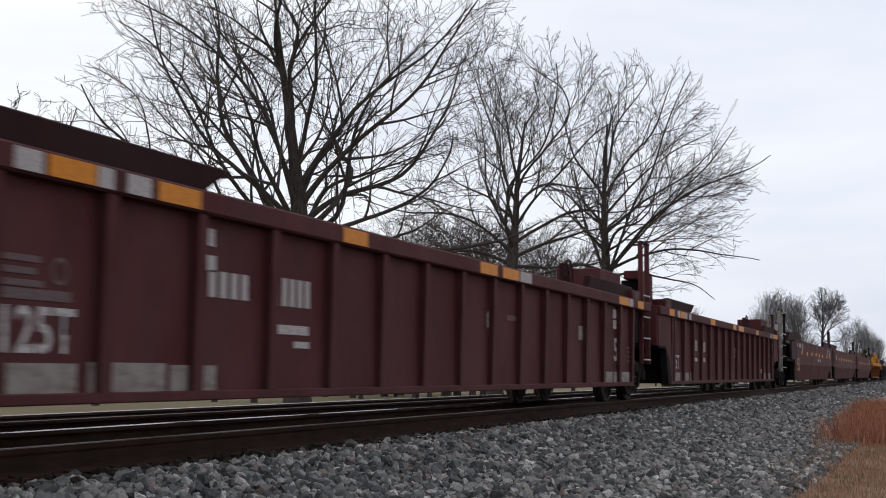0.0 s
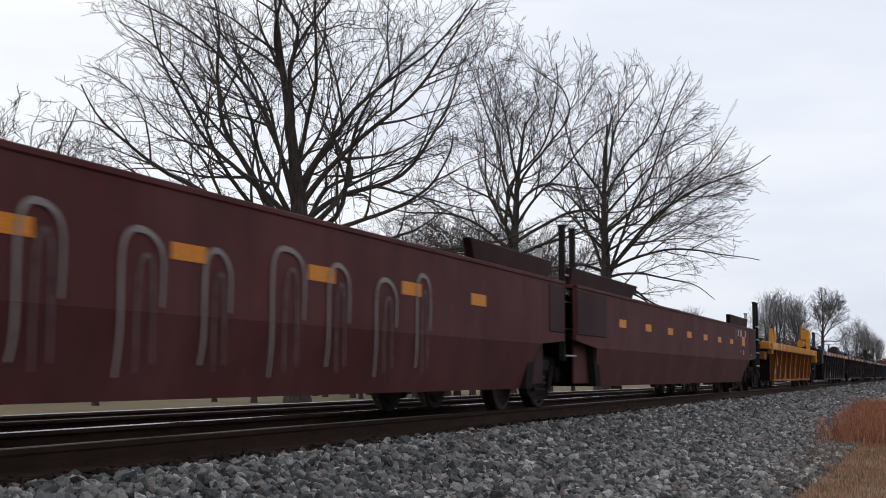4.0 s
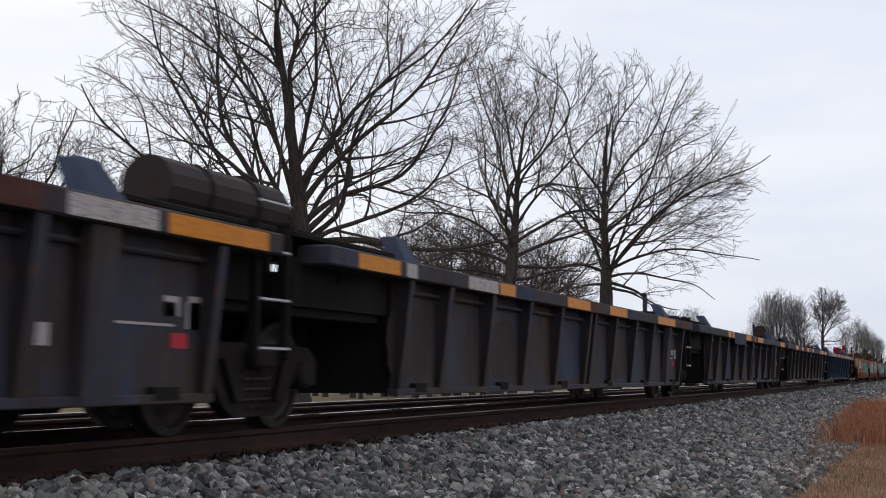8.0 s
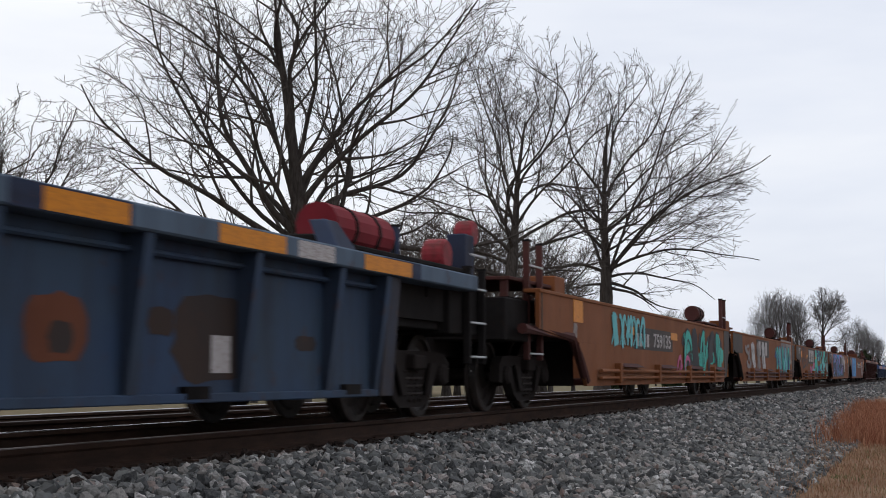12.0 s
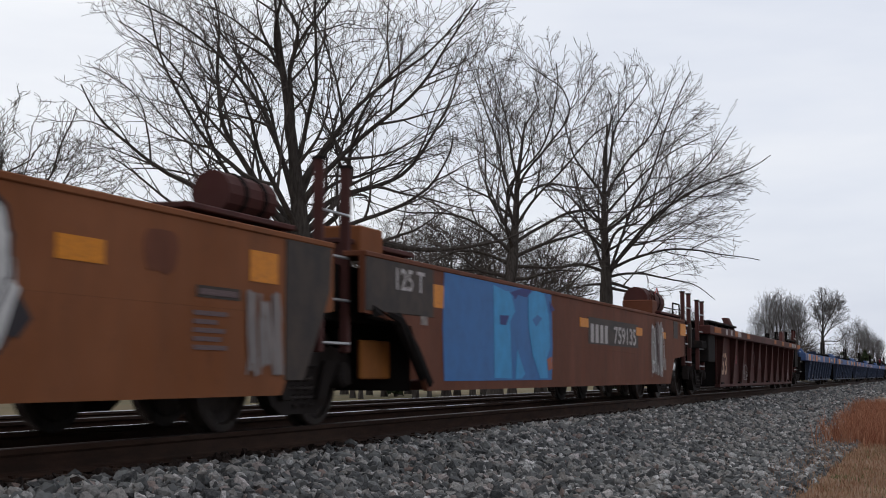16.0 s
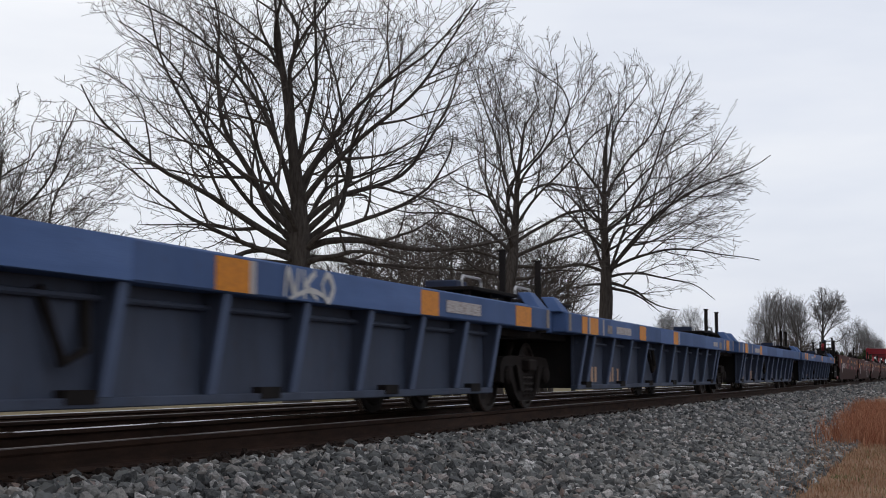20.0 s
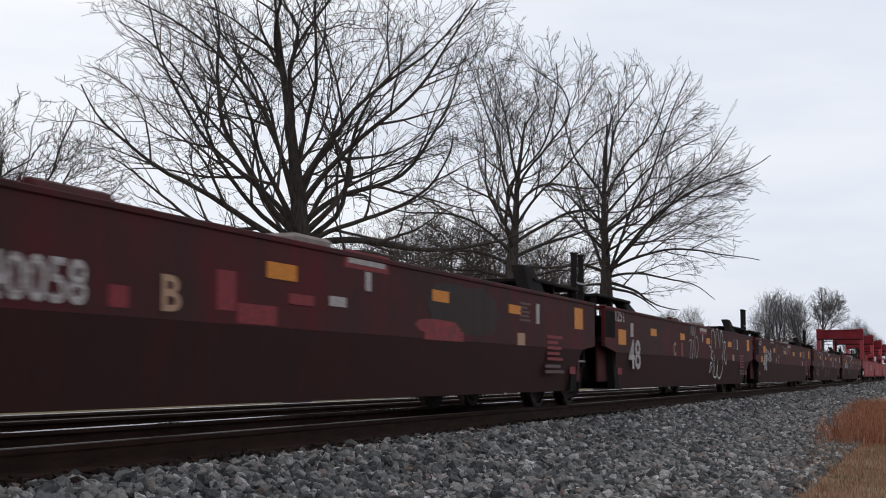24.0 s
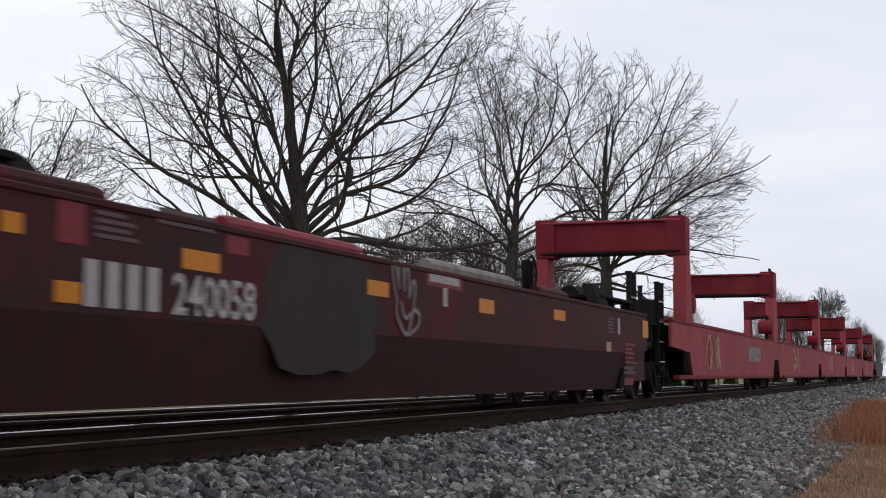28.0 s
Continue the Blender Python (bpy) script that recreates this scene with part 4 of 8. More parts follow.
RIB_ME = [link_mesh("frame_rib", plate([(q * 0.60, 0.56), (q * 0.42, 0.56), (q * 0.26, 0.24), (q * 0.40, 0.24)], 0.03, 0.03), M["truck"]) for q in (1, -1)]
SPRING_ME = link_mesh("spring", tube([(0.075 * math.cos(k * 0.9), 0.075 * math.sin(k * 0.9), 0.18 + 0.011 * k) for k in range(28)], 0.017, 5), M["steel"])
BOLSTER_ME = link_mesh("truck", B((-1.16, 1.16, -0.17, 0.17, 0.49, 0.64), (-0.35, 0.35, -0.2, 0.2, 0.64, 0.80), bev=0.02), M["truck"])
BEAM_ME = link_mesh("brake_beam", B((-0.72, 0.72, -0.04, 0.04, 0.36, 0.44), (0.70, 0.80, -0.06, 0.06, 0.30, 0.52), (-0.80, -0.70, -0.06, 0.06, 0.30, 0.52)), M["truck"])
WHEELSETS = []


def truck(car, y):
    t = part("truck", BOLSTER_ME, None, car)
    t.location = (0, y, 0)
    for s in (1, -1):
        part("side_frame", FRAME_ME[s], None, t)
        for me in RIB_ME:
            part("frame_rib", me, None, t).location.x = s * 1.0 + (0.085 if s > 0 else -0.055)
        for dy in (-0.16, 0.0, 0.16):
            part("spring", SPRING_ME, None, t).location = (s * 1.02, dy, 0)
    for dy in (-0.86, 0.86):
        ax = part("wheelset", joined_wheelset(), None, t)
        ax.location = (0, dy, R_WHEEL)
        WHEELSETS.append(ax)
        bb = part("brake_beam", BEAM_ME, None, t)
        bb.location.y = dy * 0.42
        for s in (1, -1):
            c = part("bearing_cap", CAP_ME[s], None, t)
            c.location = (0, dy, R_WHEEL)
    return t


WSET = []


def joined_wheelset():
    """Two wheels pressed on one axle, as one mesh."""
    if not WSET:
        bm = bmesh.new()
        for s in (1, -1):
            bm.from_mesh(WHEEL_ME[s])
        bm.from_mesh(AXLE_ME)
        me = link_mesh("wheelset", bm, M["steel"])
        me.materials.append(M["tread"])
        WSET.append(me)
    return WSET[0]


# ---- well cars ----
# kind: body, chord and detail paint, side and sizes
KIND = {
    "ribbed": dict(end=3.7, art=1.7, body="maroon", chord="maroon", dark="maroon_dark", top=1.65, chord_h=0.155, bottom=0.29, pitch=1.09, first=0.33, panel=1.37, rib_in=(1.47, 1.44), rib_w=0.13),
    "smooth": dict(end=3.1, art=1.95, body="oxide", chord="oxide", dark="maroon_dark", top=1.63, crease=0.815, bottom=0.28),
    "yellow": dict(end=4.35, rear=2.85, art=1.7, body="yellow_old", chord="yellow", dark="yellow_old", top=1.41, chord_h=0.215, bottom=0.28, ribs=(1.64, 3.14, 4.79, 6.33, 6.66, 8.26, 9.82, 11.38), first=1.64, chord_in=(1.98, 0.90), panel=1.25, rib_in=(1.46, 1.35), rib_w=0.13),
    "slate_b": dict(end=3.65, art=2.3, body="steel_blue", chord="chord_blue", dark="black", top=1.47, chord_h=0.16, bottom=0.27, ribs=(1.2, 2.65, 4.15, 5.65, 7.25, 7.55, 8.95, 10.45, 11.95, 13.45, 14.95), first=1.2, panel=1.27, rib_in=(1.465, 1.345), rib_w=0.12, pipe=True),
    "slate": dict(chord_in=(2.09, 1.15), end=4.55, art=2.3, art_rear=1.22, body="slate", chord="slate", dark="black", top=1.47, chord_h=0.16, bottom=0.27, ribs=(1.2, 2.65, 4.15, 5.65, 7.25, 7.55, 8.95, 10.45, 11.95, 13.45, 14.95), first=1.2, panel=1.27, rib_in=(1.465, 1.345), rib_w=0.12, pipe=True),
    "brown_b": dict(end=3.6, art=1.9, art_rear=1.25, body="brown_dull", chord="brown_dull", dark="rust_brown", top=1.47, bottom=0.29),
    "brown": dict(end=3.6, art=1.9, art_rear=1.25, body="brown", chord="brown", dark="rust_brown", top=1.47, bottom=0.29),
    "rusty": dict(end=3.45, rear=2.9, art=1.7, body="rust_brown", chord="rust_brown", dark="black", top=1.50, chord_h=0.19, bottom=0.19, pitch=1.60, first=2.20, panel=1.27, rib_in=(1.46, 1.36), rib_w=0.15),
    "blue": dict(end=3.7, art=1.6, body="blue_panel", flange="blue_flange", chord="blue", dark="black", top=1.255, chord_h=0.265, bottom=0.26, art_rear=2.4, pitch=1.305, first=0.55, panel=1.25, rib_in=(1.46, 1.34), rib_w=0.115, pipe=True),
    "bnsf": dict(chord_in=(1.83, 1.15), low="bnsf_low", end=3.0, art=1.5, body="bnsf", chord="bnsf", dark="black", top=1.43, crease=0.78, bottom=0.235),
    "red": dict(end=3.6, art=1.0, body="red", chord="red_dark", dark="red_dark", top=1.44, bottom=0.38),
    "grey": dict(end=3.3, art=1.6, body="grey_car", chord="grey_car", dark="black", top=1.5, bottom=0.34),
}


def car_side(car, k, s, a, b, p, ga, gb):
    """One side of the well: s = 1 near, -1 far; a and b are where its lower part starts and ends."""
    kind = KIND[k]
    top, bot = kind["top"], kind["bottom"]

    def mirrored(bm):
        if s < 0:
            bmesh.ops.transform(bm, matrix=Matrix.Diagonal((-1, 1, 1, 1)), verts=bm.verts[:])
            bmesh.ops.reverse_faces(bm, faces=bm.faces[:])
        return bm

    if "chord_h" in kind:
        ch = kind["chord_h"]
        zc = top - ch
        part("top_chord", mirrored(B((1.20, 1.5, ga + 0.1, p - gb - 0.1, zc, top), bev=0.015)), kind["chord"], car)
        sill = bot + 0.10
        px = kind["panel"]
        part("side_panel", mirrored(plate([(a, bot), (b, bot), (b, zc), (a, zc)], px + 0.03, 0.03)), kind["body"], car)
        part("side_sill", mirrored(B((1.25, kind["rib_in"][1] + 0.012, a - 0.02, b + 0.02, bot - 0.02, bot + 0.045), bev=0.008)), kind["body"], car)
        hw = kind["rib_w"] / 2
        x_t, x_b = kind["rib_in"]
        bm = bmesh.new()
        ww = 0.02 if k != "ribbed" else hw * 0.8
        q = [(px - 0.01, zc, ww), (x_t, zc, ww), (x_b, bot + 0.045, ww), (px, bot + 0.045, ww)]
        va = [bm.verts.new((x, -w, z)) for x, z, w in q]
        vb = [bm.verts.new((x, w, z)) for x, z, w in q]
        bm.faces.new(va)
        bm.faces.new(vb[::-1])
        for i in range(4):
            bm.faces.new((va[i], vb[i], vb[(i + 1) % 4], va[(i + 1) % 4]))
        bmesh.ops.recalc_face_normals(bm, faces=bm.faces[:])
        rib_me = link_mesh("side_post", mirrored(bm), M[kind["body"]])
        ribs, y = [a + 0.07], a + kind["first"]
        if "ribs" in kind:
            late = 0.65 if k[:5] == "slate" and ga > 1 else 0.0
            ribs, y = ribs + [a + late + d for d in kind["ribs"] if a + late + d < b - (1.5 if k == "slate" and gb < 1 else 0.3)], b
        while y < b - 0.35:
            ribs.append(y)
            y += kind["pitch"]
            if k[:5] == "slate" and len(ribs) == 6:
                ribs.append(ribs[-1] + 0.28)
                y += 0.28
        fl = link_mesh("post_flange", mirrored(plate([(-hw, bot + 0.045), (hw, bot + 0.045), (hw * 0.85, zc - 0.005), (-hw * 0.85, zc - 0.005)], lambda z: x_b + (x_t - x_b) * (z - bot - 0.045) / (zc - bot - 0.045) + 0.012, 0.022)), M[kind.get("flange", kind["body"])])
        for y in ribs + [b - 0.07]:
            post = part("side_post", rib_me, None, car)
            post.location.y = y
            if s > 0:
                part("post_flange", fl, None, post)
        if kind.get("pipe"):
            part("pipe_rail", mirrored(tube([(px + 0.07, a, zc - 0.10), (px + 0.07, b, zc - 0.10)], 0.022, 6)), kind["body"], car)
    else:
        cz = kind.get("crease")
        z_arch = 0.88
        lower_x = (lambda z: 1.5 - 0.13 * max(0.0, (cz - z) / (cz - bot))) if cz else 1.5
        mid_z = cz or z_arch
        rear_z = 0.74 if kind["body"][:5] == "brown" and gb > 1 else mid_z
        part("side_panel", mirrored(plate([(a - 0.45, mid_z), (ga, mid_z + 0.08), (ga, top), (p - gb, top), (p - gb, rear_z + 0.06), (b + 0.45, rear_z)], 1.5, 0.05)), kind["body"], car)
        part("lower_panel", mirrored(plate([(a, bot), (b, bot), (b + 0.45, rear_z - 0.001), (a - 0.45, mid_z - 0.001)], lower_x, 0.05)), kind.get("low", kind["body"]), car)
        part("top_rim", mirrored(B((1.30, 1.515, ga, p - gb, top - 0.035, top + 0.012), bev=0.008)), kind["chord"], car)


def well_car(k, y0, p, lead, trail, label, front=None, back=None):
    """A well-car unit of length p; lead/trail: 'art' (shares a truck at the joint) or 'end' (its own truck and coupler)."""
    kind = KIND[k]
    top, bot = kind["top"], kind["bottom"]
    car = thing("well_car", pose(TRACK_X, y0, 0), label, "well car", "empty double-stack well cars of the train")
    car["start"] = y0
    a = kind[lead]
    b = p - kind.get("rear", kind[trail]) if trail == "end" else p - kind.get("art_rear", kind["art"])
    for s in (1, -1):
        ends = kind.get("chord_in", (2.55 if k == "smooth" else 1.15, 1.95 if k == "ribbed" else 2.08 if k[:5] == "brown" else 1.15))
        car_side(car, k, s, a, b, p, 0.32 if lead == 'art' else ends[0], 0.32 if trail == 'art' else ends[1])
    for i in range(6):
        yy = a + 0.6 + (b - a - 1.2) * i / 5
        part("floor_beam", B((-1.36, 1.36, yy - 0.16, yy + 0.16, bot + 0.005, bot + 0.09)), kind["dark"], car)
    for y_end, sign, mode in ((0.0, 1, lead), (p, -1, trail)):
        inner = a if sign > 0 else b
        yb = inner + sign * 0.05
        # bulkhead, platform and deck edges are black whatever the body colour
        part("end_bulkhead", B((-1.28, 1.28, *sorted((yb, yb + sign * 0.06)), bot, top - 0.12)), "black", car)
        e0 = y_end + sign * (0.28 if mode == 'art' else 0.75)
        part("end_platform", B((-1.18, 1.18, *sorted((e0, inner)), 0.90, 1.02), (-0.45, 0.45, *sorted((y_end + sign * 0.1, inner)), 0.66, 0.90), bev=0.01), "black", car)
        for s in (1, -1):
            part("deck_edge", B((*sorted((s * 1.1, s * 1.24)), *sorted((e0, inner)), 0.98, 1.06 if k == "slate" and mode == "end" else top - 0.10)), "black", car)
        if mode == "end":
            truck(car, y_end + sign * 2.05)
            part("coupler", B((-0.10, 0.10, *sorted((y_end - sign * 0.05, y_end + sign * 0.6)), 0.72, 0.92), (-0.16, 0.16, *sorted((y_end - sign * 0.05, y_end + sign * 0.2)), 0.68, 0.96), bev=0.02), "truck", car)
        elif sign > 0:
            truck(car, 0.0)
        end_gear(car, k, p, y_end, sign, mode)
    return car


def reservoir(car, y, z, mat, length=0.9, r=0.21, x=0.75):
    bm = bmesh.new()
    tube([(x, y, z), (x, y + 0.05, z), (x, y + length - 0.05, z), (x, y + length, z)], r, 14, bm)
    t = part("air_reservoir", bm, mat, car)
    for f in (0.3, 0.7):
        part("strap", tube([(x, y + length * f, z), (x, y + length * f + 0.05, z)], r + 0.012, 14), "black", t)
    part("bracket", B((x - 0.12, x + 0.12, y + 0.1, y + length - 0.1, z - r - 0.22, z - r + 0.03)), "black", t)


def brake_wheel(car, y, z, mat, x=0.9):
    pts = [(x, y + 0.26 * math.cos(k * math.pi / 8), z + 0.26 * math.sin(k * math.pi / 8)) for k in range(17)]
    w = part("brake_wheel", tube(pts, 0.018, 6), mat, car)
    bm = bmesh.new()
    for k in range(3):
        t = k * math.pi / 3
        tube([(x, y - 0.25 * math.cos(t), z - 0.25 * math.sin(t)), (x, y + 0.25 * math.cos(t), z + 0.25 * math.sin(t))], 0.012, 5, bm)
    part("spokes", bm, mat, w)
    part("brake_housing", B((x - 0.12, x - 0.02, y - 0.14, y + 0.14, z - 0.5, z + 0.2), bev=0.02), mat, w)


def hood(car, y0, y1, z0, h, mat, lean=0.35, x=1.47):
    """A long container guide along the top of the side, with raked ends."""
    part("guide_hood", plate([(y0, z0), (y1, z0), (y1 + max(lean, 0.0), z0 + h), (y0 + min(lean, 0.0), z0 + h)], lambda z: x - 0.12 + 0.05 * (z - z0) / h, 0.10, bev=0.01), mat, car)


def grating(car, y0, y1, z, mat="black", x0=-1.0, x1=1.25):
    """An open steel walkway on short legs."""
    g = part("walkway", B((x0, x1, y0, y1, z, z + 0.045), bev=0.008), mat, car)
    n = max(2, int((y1 - y0) / 0.9))
    for i in range(n + 1):
        yy = y0 + 0.08 + (y1 - y0 - 0.16) * i / n
        part("walkway_leg", B((x1 - 0.14, x1 - 0.06, yy - 0.04, yy + 0.04, z - 0.30, z)), mat, g)


def guard(car, y0, y1, z0, h, mat, x=1.2, lean=0.15):
    """A raked steel container guard standing on the side."""
    d = (y1 - y0) * 0.22
    part("container_guard", plate([(y0, z0), (y1, z0), (y1 - d, z0 + h), (y0 + d, z0 + h)], lambda z: x - lean * (z - z0) / h, 0.16 if lean else 0.10, bev=0.012), mat, car)


def posts(car, ys, z0, z1, mat, x=1.3, w=0.04, rungs=True):
    """Upright guide posts with ladder rungs between the first two."""
    for y in ys:
        p = part("guide_post", B((x - 0.05, x + 0.03, y - w, y + w, z0, z1), bev=0.012), mat, car)
        part("post_cap", B((x - 0.06, x + 0.04, y - w - 0.01, y + w + 0.01, z1 - 0.01, z1 + 0.015)), "black", p)
    if rungs and len(ys) > 1:
        for i in range(4):
            part("rung", tube([(x + 0.03, ys[0], z0 + 0.08 + i * 0.36), (x + 0.03, ys[1], z0 + 0.08 + i * 0.36)], 0.014, 5), "galv", car)


def handrail(car, y0, y1, z0, z1, mat, x=0.9):
    part("handrail", tube([(x, y0, z0), (x, y0, z1 - 0.05), (x, y0 + 0.05, z1), (x, y1 - 0.05, z1), (x, y1, z1 - 0.05), (x, y1, z0)], 0.02, 6), mat, car)


def box(car, name, x0, x1, y0, y1, z0, z1, mat, label=""):
    return part(name, B((x0, x1, y0, y1, z0, z1), bev=0.015), mat, car, label)


def arch_band(car, k, y_end, sign, mode):
    """The black stiffener round the opening over a truck."""
    a, bot = KIND[k][mode], KIND[k]["bottom"]
    line = [(0.45, 1.0), (a - 0.30, 1.0), (a - 0.12, 0.80), (a + 0.02, bot), (a - 0.26, bot), (a - 0.42, 0.72), (a - 0.52, 0.90), (0.45, 0.92)]
    part("arch_band", plate([(y_end + sign * d, z) for d, z in line][::sign], 1.445, 0.12), "black", car)


def end_gear(car, k, p, y_end, sign, mode):
    """What stands on the platform at one end of a unit: sign +1 at its leading end."""
    top = KIND[k]["top"]
    dark = KIND[k]["dark"]

    def Y(d0, d1):
        return sorted((y_end + sign * d0, y_end + sign * d1))

    lead = sign > 0
    if k == "ribbed":
        off = 0.0 if mode == "art" else 0.9
        hood(car, *Y(1.8 + off, 4.4 + off), top, 0.20, "maroon_dark")
        box(car, "corner_box", 0.9, 1.46, *Y(1.15 + off, 1.78 + off), top, top + 0.15, "maroon")
        bars(car, Y(1.3 + off, 1.6 + off)[0], top + 0.02, 0.3, 0.11, 3, "dim", 1.465)
        if lead:
            arch_band(car, k, y_end, sign, mode)
            part("arch_plate", plate([(y_end + 0.45, 0.95), (y_end + 1.15, 0.95), (y_end + 1.5, 0.7), (y_end + 1.7, 0.29), (y_end + 1.7, 1.5), (y_end + 0.45, 1.5)], 1.452, 0.03), "maroon", car)
        grating(car, *Y(0.4 + off, 1.6 + off), top + 0.02, "maroon_dark")
        if not lead:
            box(car, "equipment_box", 0.35, 1.05, *Y(0.75 + off, 2.3 + off), top + 0.02, 2.12, "maroon")
            if mode == "art":
                posts(car, [y_end - 0.5, y_end + 0.05], 0.62, 2.68, "maroon", 1.35, 0.03)
                posts(car, [y_end + 0.32, y_end + 1.02], 0.95, 2.22, "maroon", 1.2, 0.11, False)
                box(car, "post_frame", 0.9, 1.22, y_end + 0.2, y_end + 1.14, 2.10, 2.25, "maroon")
                box(car, "valve_box", 0.8, 1.1, y_end + 0.45, y_end + 0.9, 1.70, 2.10, "black")
            else:
                posts(car, [y_end - 0.88, y_end - 0.33], 0.55, 2.5, "pale", 1.35, 0.011)
                posts(car, [y_end - 1.35], 0.75, 2.3, "maroon", 1.2, 0.05, False)
                box(car, "end_stand", 0.7, 1.25, y_end - 1.9, y_end - 1.0, 0.95, 1.62, "maroon_dark")
                part("arch_plate", plate([(y_end - 3.9, 0.31), (y_end - 3.72, 0.50), (y_end - 3.58, 0.72), (y_end - 3.4, 0.83), (y_end - 2.6, 0.87), (y_end - 1.97, 0.89), (y_end - 1.97, 1.5), (y_end - 3.9, 1.5)], 1.445, 0.03), "maroon", car)
                part("arch_post", B((1.43, 1.475, y_end - 2.42, y_end - 2.26, 0.88, 1.5), bev=0.008), "maroon", car)
            brake_wheel(car, y_end - 2.9 - off, 1.95, "maroon_dark", 0.7)
        else:
            box(car, "platform_step", 0.9, 1.44, *Y(0.35, 1.25), 0.95, top - 0.05, "maroon")
    elif k == "smooth":
        off = 0.0 if mode == "art" else 1.3
        hood(car, *Y(0.55 + off, (4.6 if lead else 3.6) + off), top, 0.26, "maroon_dark", 0.35 if lead else -0.3)
        box(car, "corner_plate", 1.44, 1.511, *Y(0.33 + off * 0.8, (2.1 if lead else 1.1) + off), 0.97, top - 0.05, "maroon_dark")
        arch_band(car, k, y_end, sign, mode)
        if not lead or mode == "end":
            posts(car, [y_end + 0.13 if lead else y_end + 0.38, y_end + 1.3 if lead else y_end + 0.95], 0.62, 2.44, "black")
            posts(car, [y_end - 0.25 if not lead else y_end + 0.32], 1.2, 2.1, "galv", 1.15, 0.02, False)
        if mode == "art":
            box(car, "inner_panel", 1.30, 1.34, *Y(0.80, 1.8), 0.32, 0.95, "oxide" if lead else "maroon_dark")
    elif k == "yellow":
        if lead:
            guard(car, *Y(3.60, 4.04), top, 0.42, "yellow", 1.42, 0.0)
            guard(car, *Y(4.34, 4.84), top, 0.33, "yellow", 1.42, 0.0)
            box(car, "drop_bracket", 1.36, 1.515, *Y(2.82, 3.05), 1.06, top - 0.02, "yellow")
            # flat dark rectangle painted as the shaded hollow in the chord face
            patch(car, "pocket_shade", y_end + 2.50, 1.25, 0.32, 0.11, "board", 1.503)
            patch(car, "worn_sheet", y_end + 4.36, 0.72, 0.12, 0.26, "g_peach", 1.487)
        else:
            guard(car, *Y(2.99, 3.75), top, 0.42, "yellow", 1.42, 0.0)
            box(car, "corner_drop", 1.36, 1.512, *Y(1.2, 1.7), 0.94, top - 0.03, "yellow")
        box(car, "lower_bracket", 1.10, 1.36, *Y(2.12, 2.6), 0.90, 1.12, "yellow_old")
        grating(car, *Y(0.6, 2.9), top + 0.06, "black")
        box(car, "end_beam", -1.3, 1.30, *Y(0.55, 1.3), 1.06, 1.22, "black")
        posts(car, [y_end + sign * 0.7, y_end + sign * 1.15], 0.62, 1.3, "black")
        if not lead:
            reservoir(car, y_end - 2.4, 1.67, "yellow", 1.2, 0.14, 1.0)
            box(car, "brake_base", 0.8, 1.16, y_end - 0.75, y_end + 0.5, 1.12, 1.30, "yellow")
            box(car, "brake_stand", 0.9, 1.14, y_end - 0.68, y_end - 0.26, 1.28, 1.90, "yellow_old")
            box(car, "brake_housing", 0.86, 1.16, y_end - 0.64, y_end - 0.05, 1.88, 2.26, "yellow")
            box(car, "housing_plate", 0.80, 0.86, y_end - 0.60, y_end + 0.25, 1.86, 2.44, "yellow_old")
            posts(car, [y_end + 0.24, y_end + 0.34], 1.28, 2.1, "black", 1.1, 0.016, False)
        else:
            handrail(car, y_end + 0.9, y_end + 1.5, 1.3, 2.0, "yellow_old")
            brake_wheel(car, y_end + 2.2, 1.75, "yellow_old", 0.6)
    elif k[:5] == "slate":
        off = 0.0 if mode == "art" else 1.9
        grating(car, *Y(0.1 + off * 0.5, 2.3 + off), top + 0.04, "black", -1.0, 1.32)
        guard(car, *Y(2.37 + off, 2.82 + off), top, 0.26, "blue_worn", 1.4)
        if not lead:
            d = 2.84 if mode == "art" else 3.7
            part("corner_post", plate([(y_end - d + 0.02, 0.25), (y_end - d + 0.30, 0.25), (y_end - d + 0.30, top - 0.16), (y_end - d, top - 0.16)], lambda z: 1.36 + 0.11 * z / top, 0.10, bev=0.008), "slate", car)
        if mode == "art" and not lead:
            patch(car, "red_marker", y_end - 1.69, 0.61, 0.20, 0.10, "redtag", 1.306)
            patch(car, "stencil", y_end - 1.79, 0.82, 0.16, 0.09, "white", 1.306)
            patch(car, "stencil", y_end - 1.50, 0.74, 0.20, 0.18, "white", 1.306)
            patch(car, "lettering_line", y_end - 2.36, 0.75, 0.70, 0.018, "white", 1.306)
        box(car, "bearing_block", 0.6, 1.10, *Y(0.25, 1.3 + off), 0.95, 1.25 if mode == "art" else 1.0, "black")
        box(car, "valve_box", 0.55, 0.95, *(Y(0.9, 1.3) if mode == "art" else Y(3.6, 4.1)), top, top + 0.20, "black")
        if not lead:
            if mode == "end" or round(car["start"]) in (129, 168):
                reservoir(car, y_end - (1.2 if mode == "art" else 1.9 + off), top + 0.31, "grime" if mode == "art" else "red_dark", 1.9 if mode == "art" else 1.4, 0.21, 0.8)
            posts(car, [y_end - 0.6 - off * 0.3, y_end - 0.1 - off * 0.3], 0.55, top + 0.1, "black", 1.36, 0.03)
            posts(car, [y_end - 0.1 - off * 0.5], 1.2, 2.05, "slate_blue", 0.5, 0.045, False)
            if mode == "end":
                box(car, "brake_stand", 0.9, 1.12, y_end - 0.55, y_end - 0.22, 1.1, 2.0, "slate_blue")
                brake_wheel(car, y_end - 1.9, 1.75, "black", 0.7)
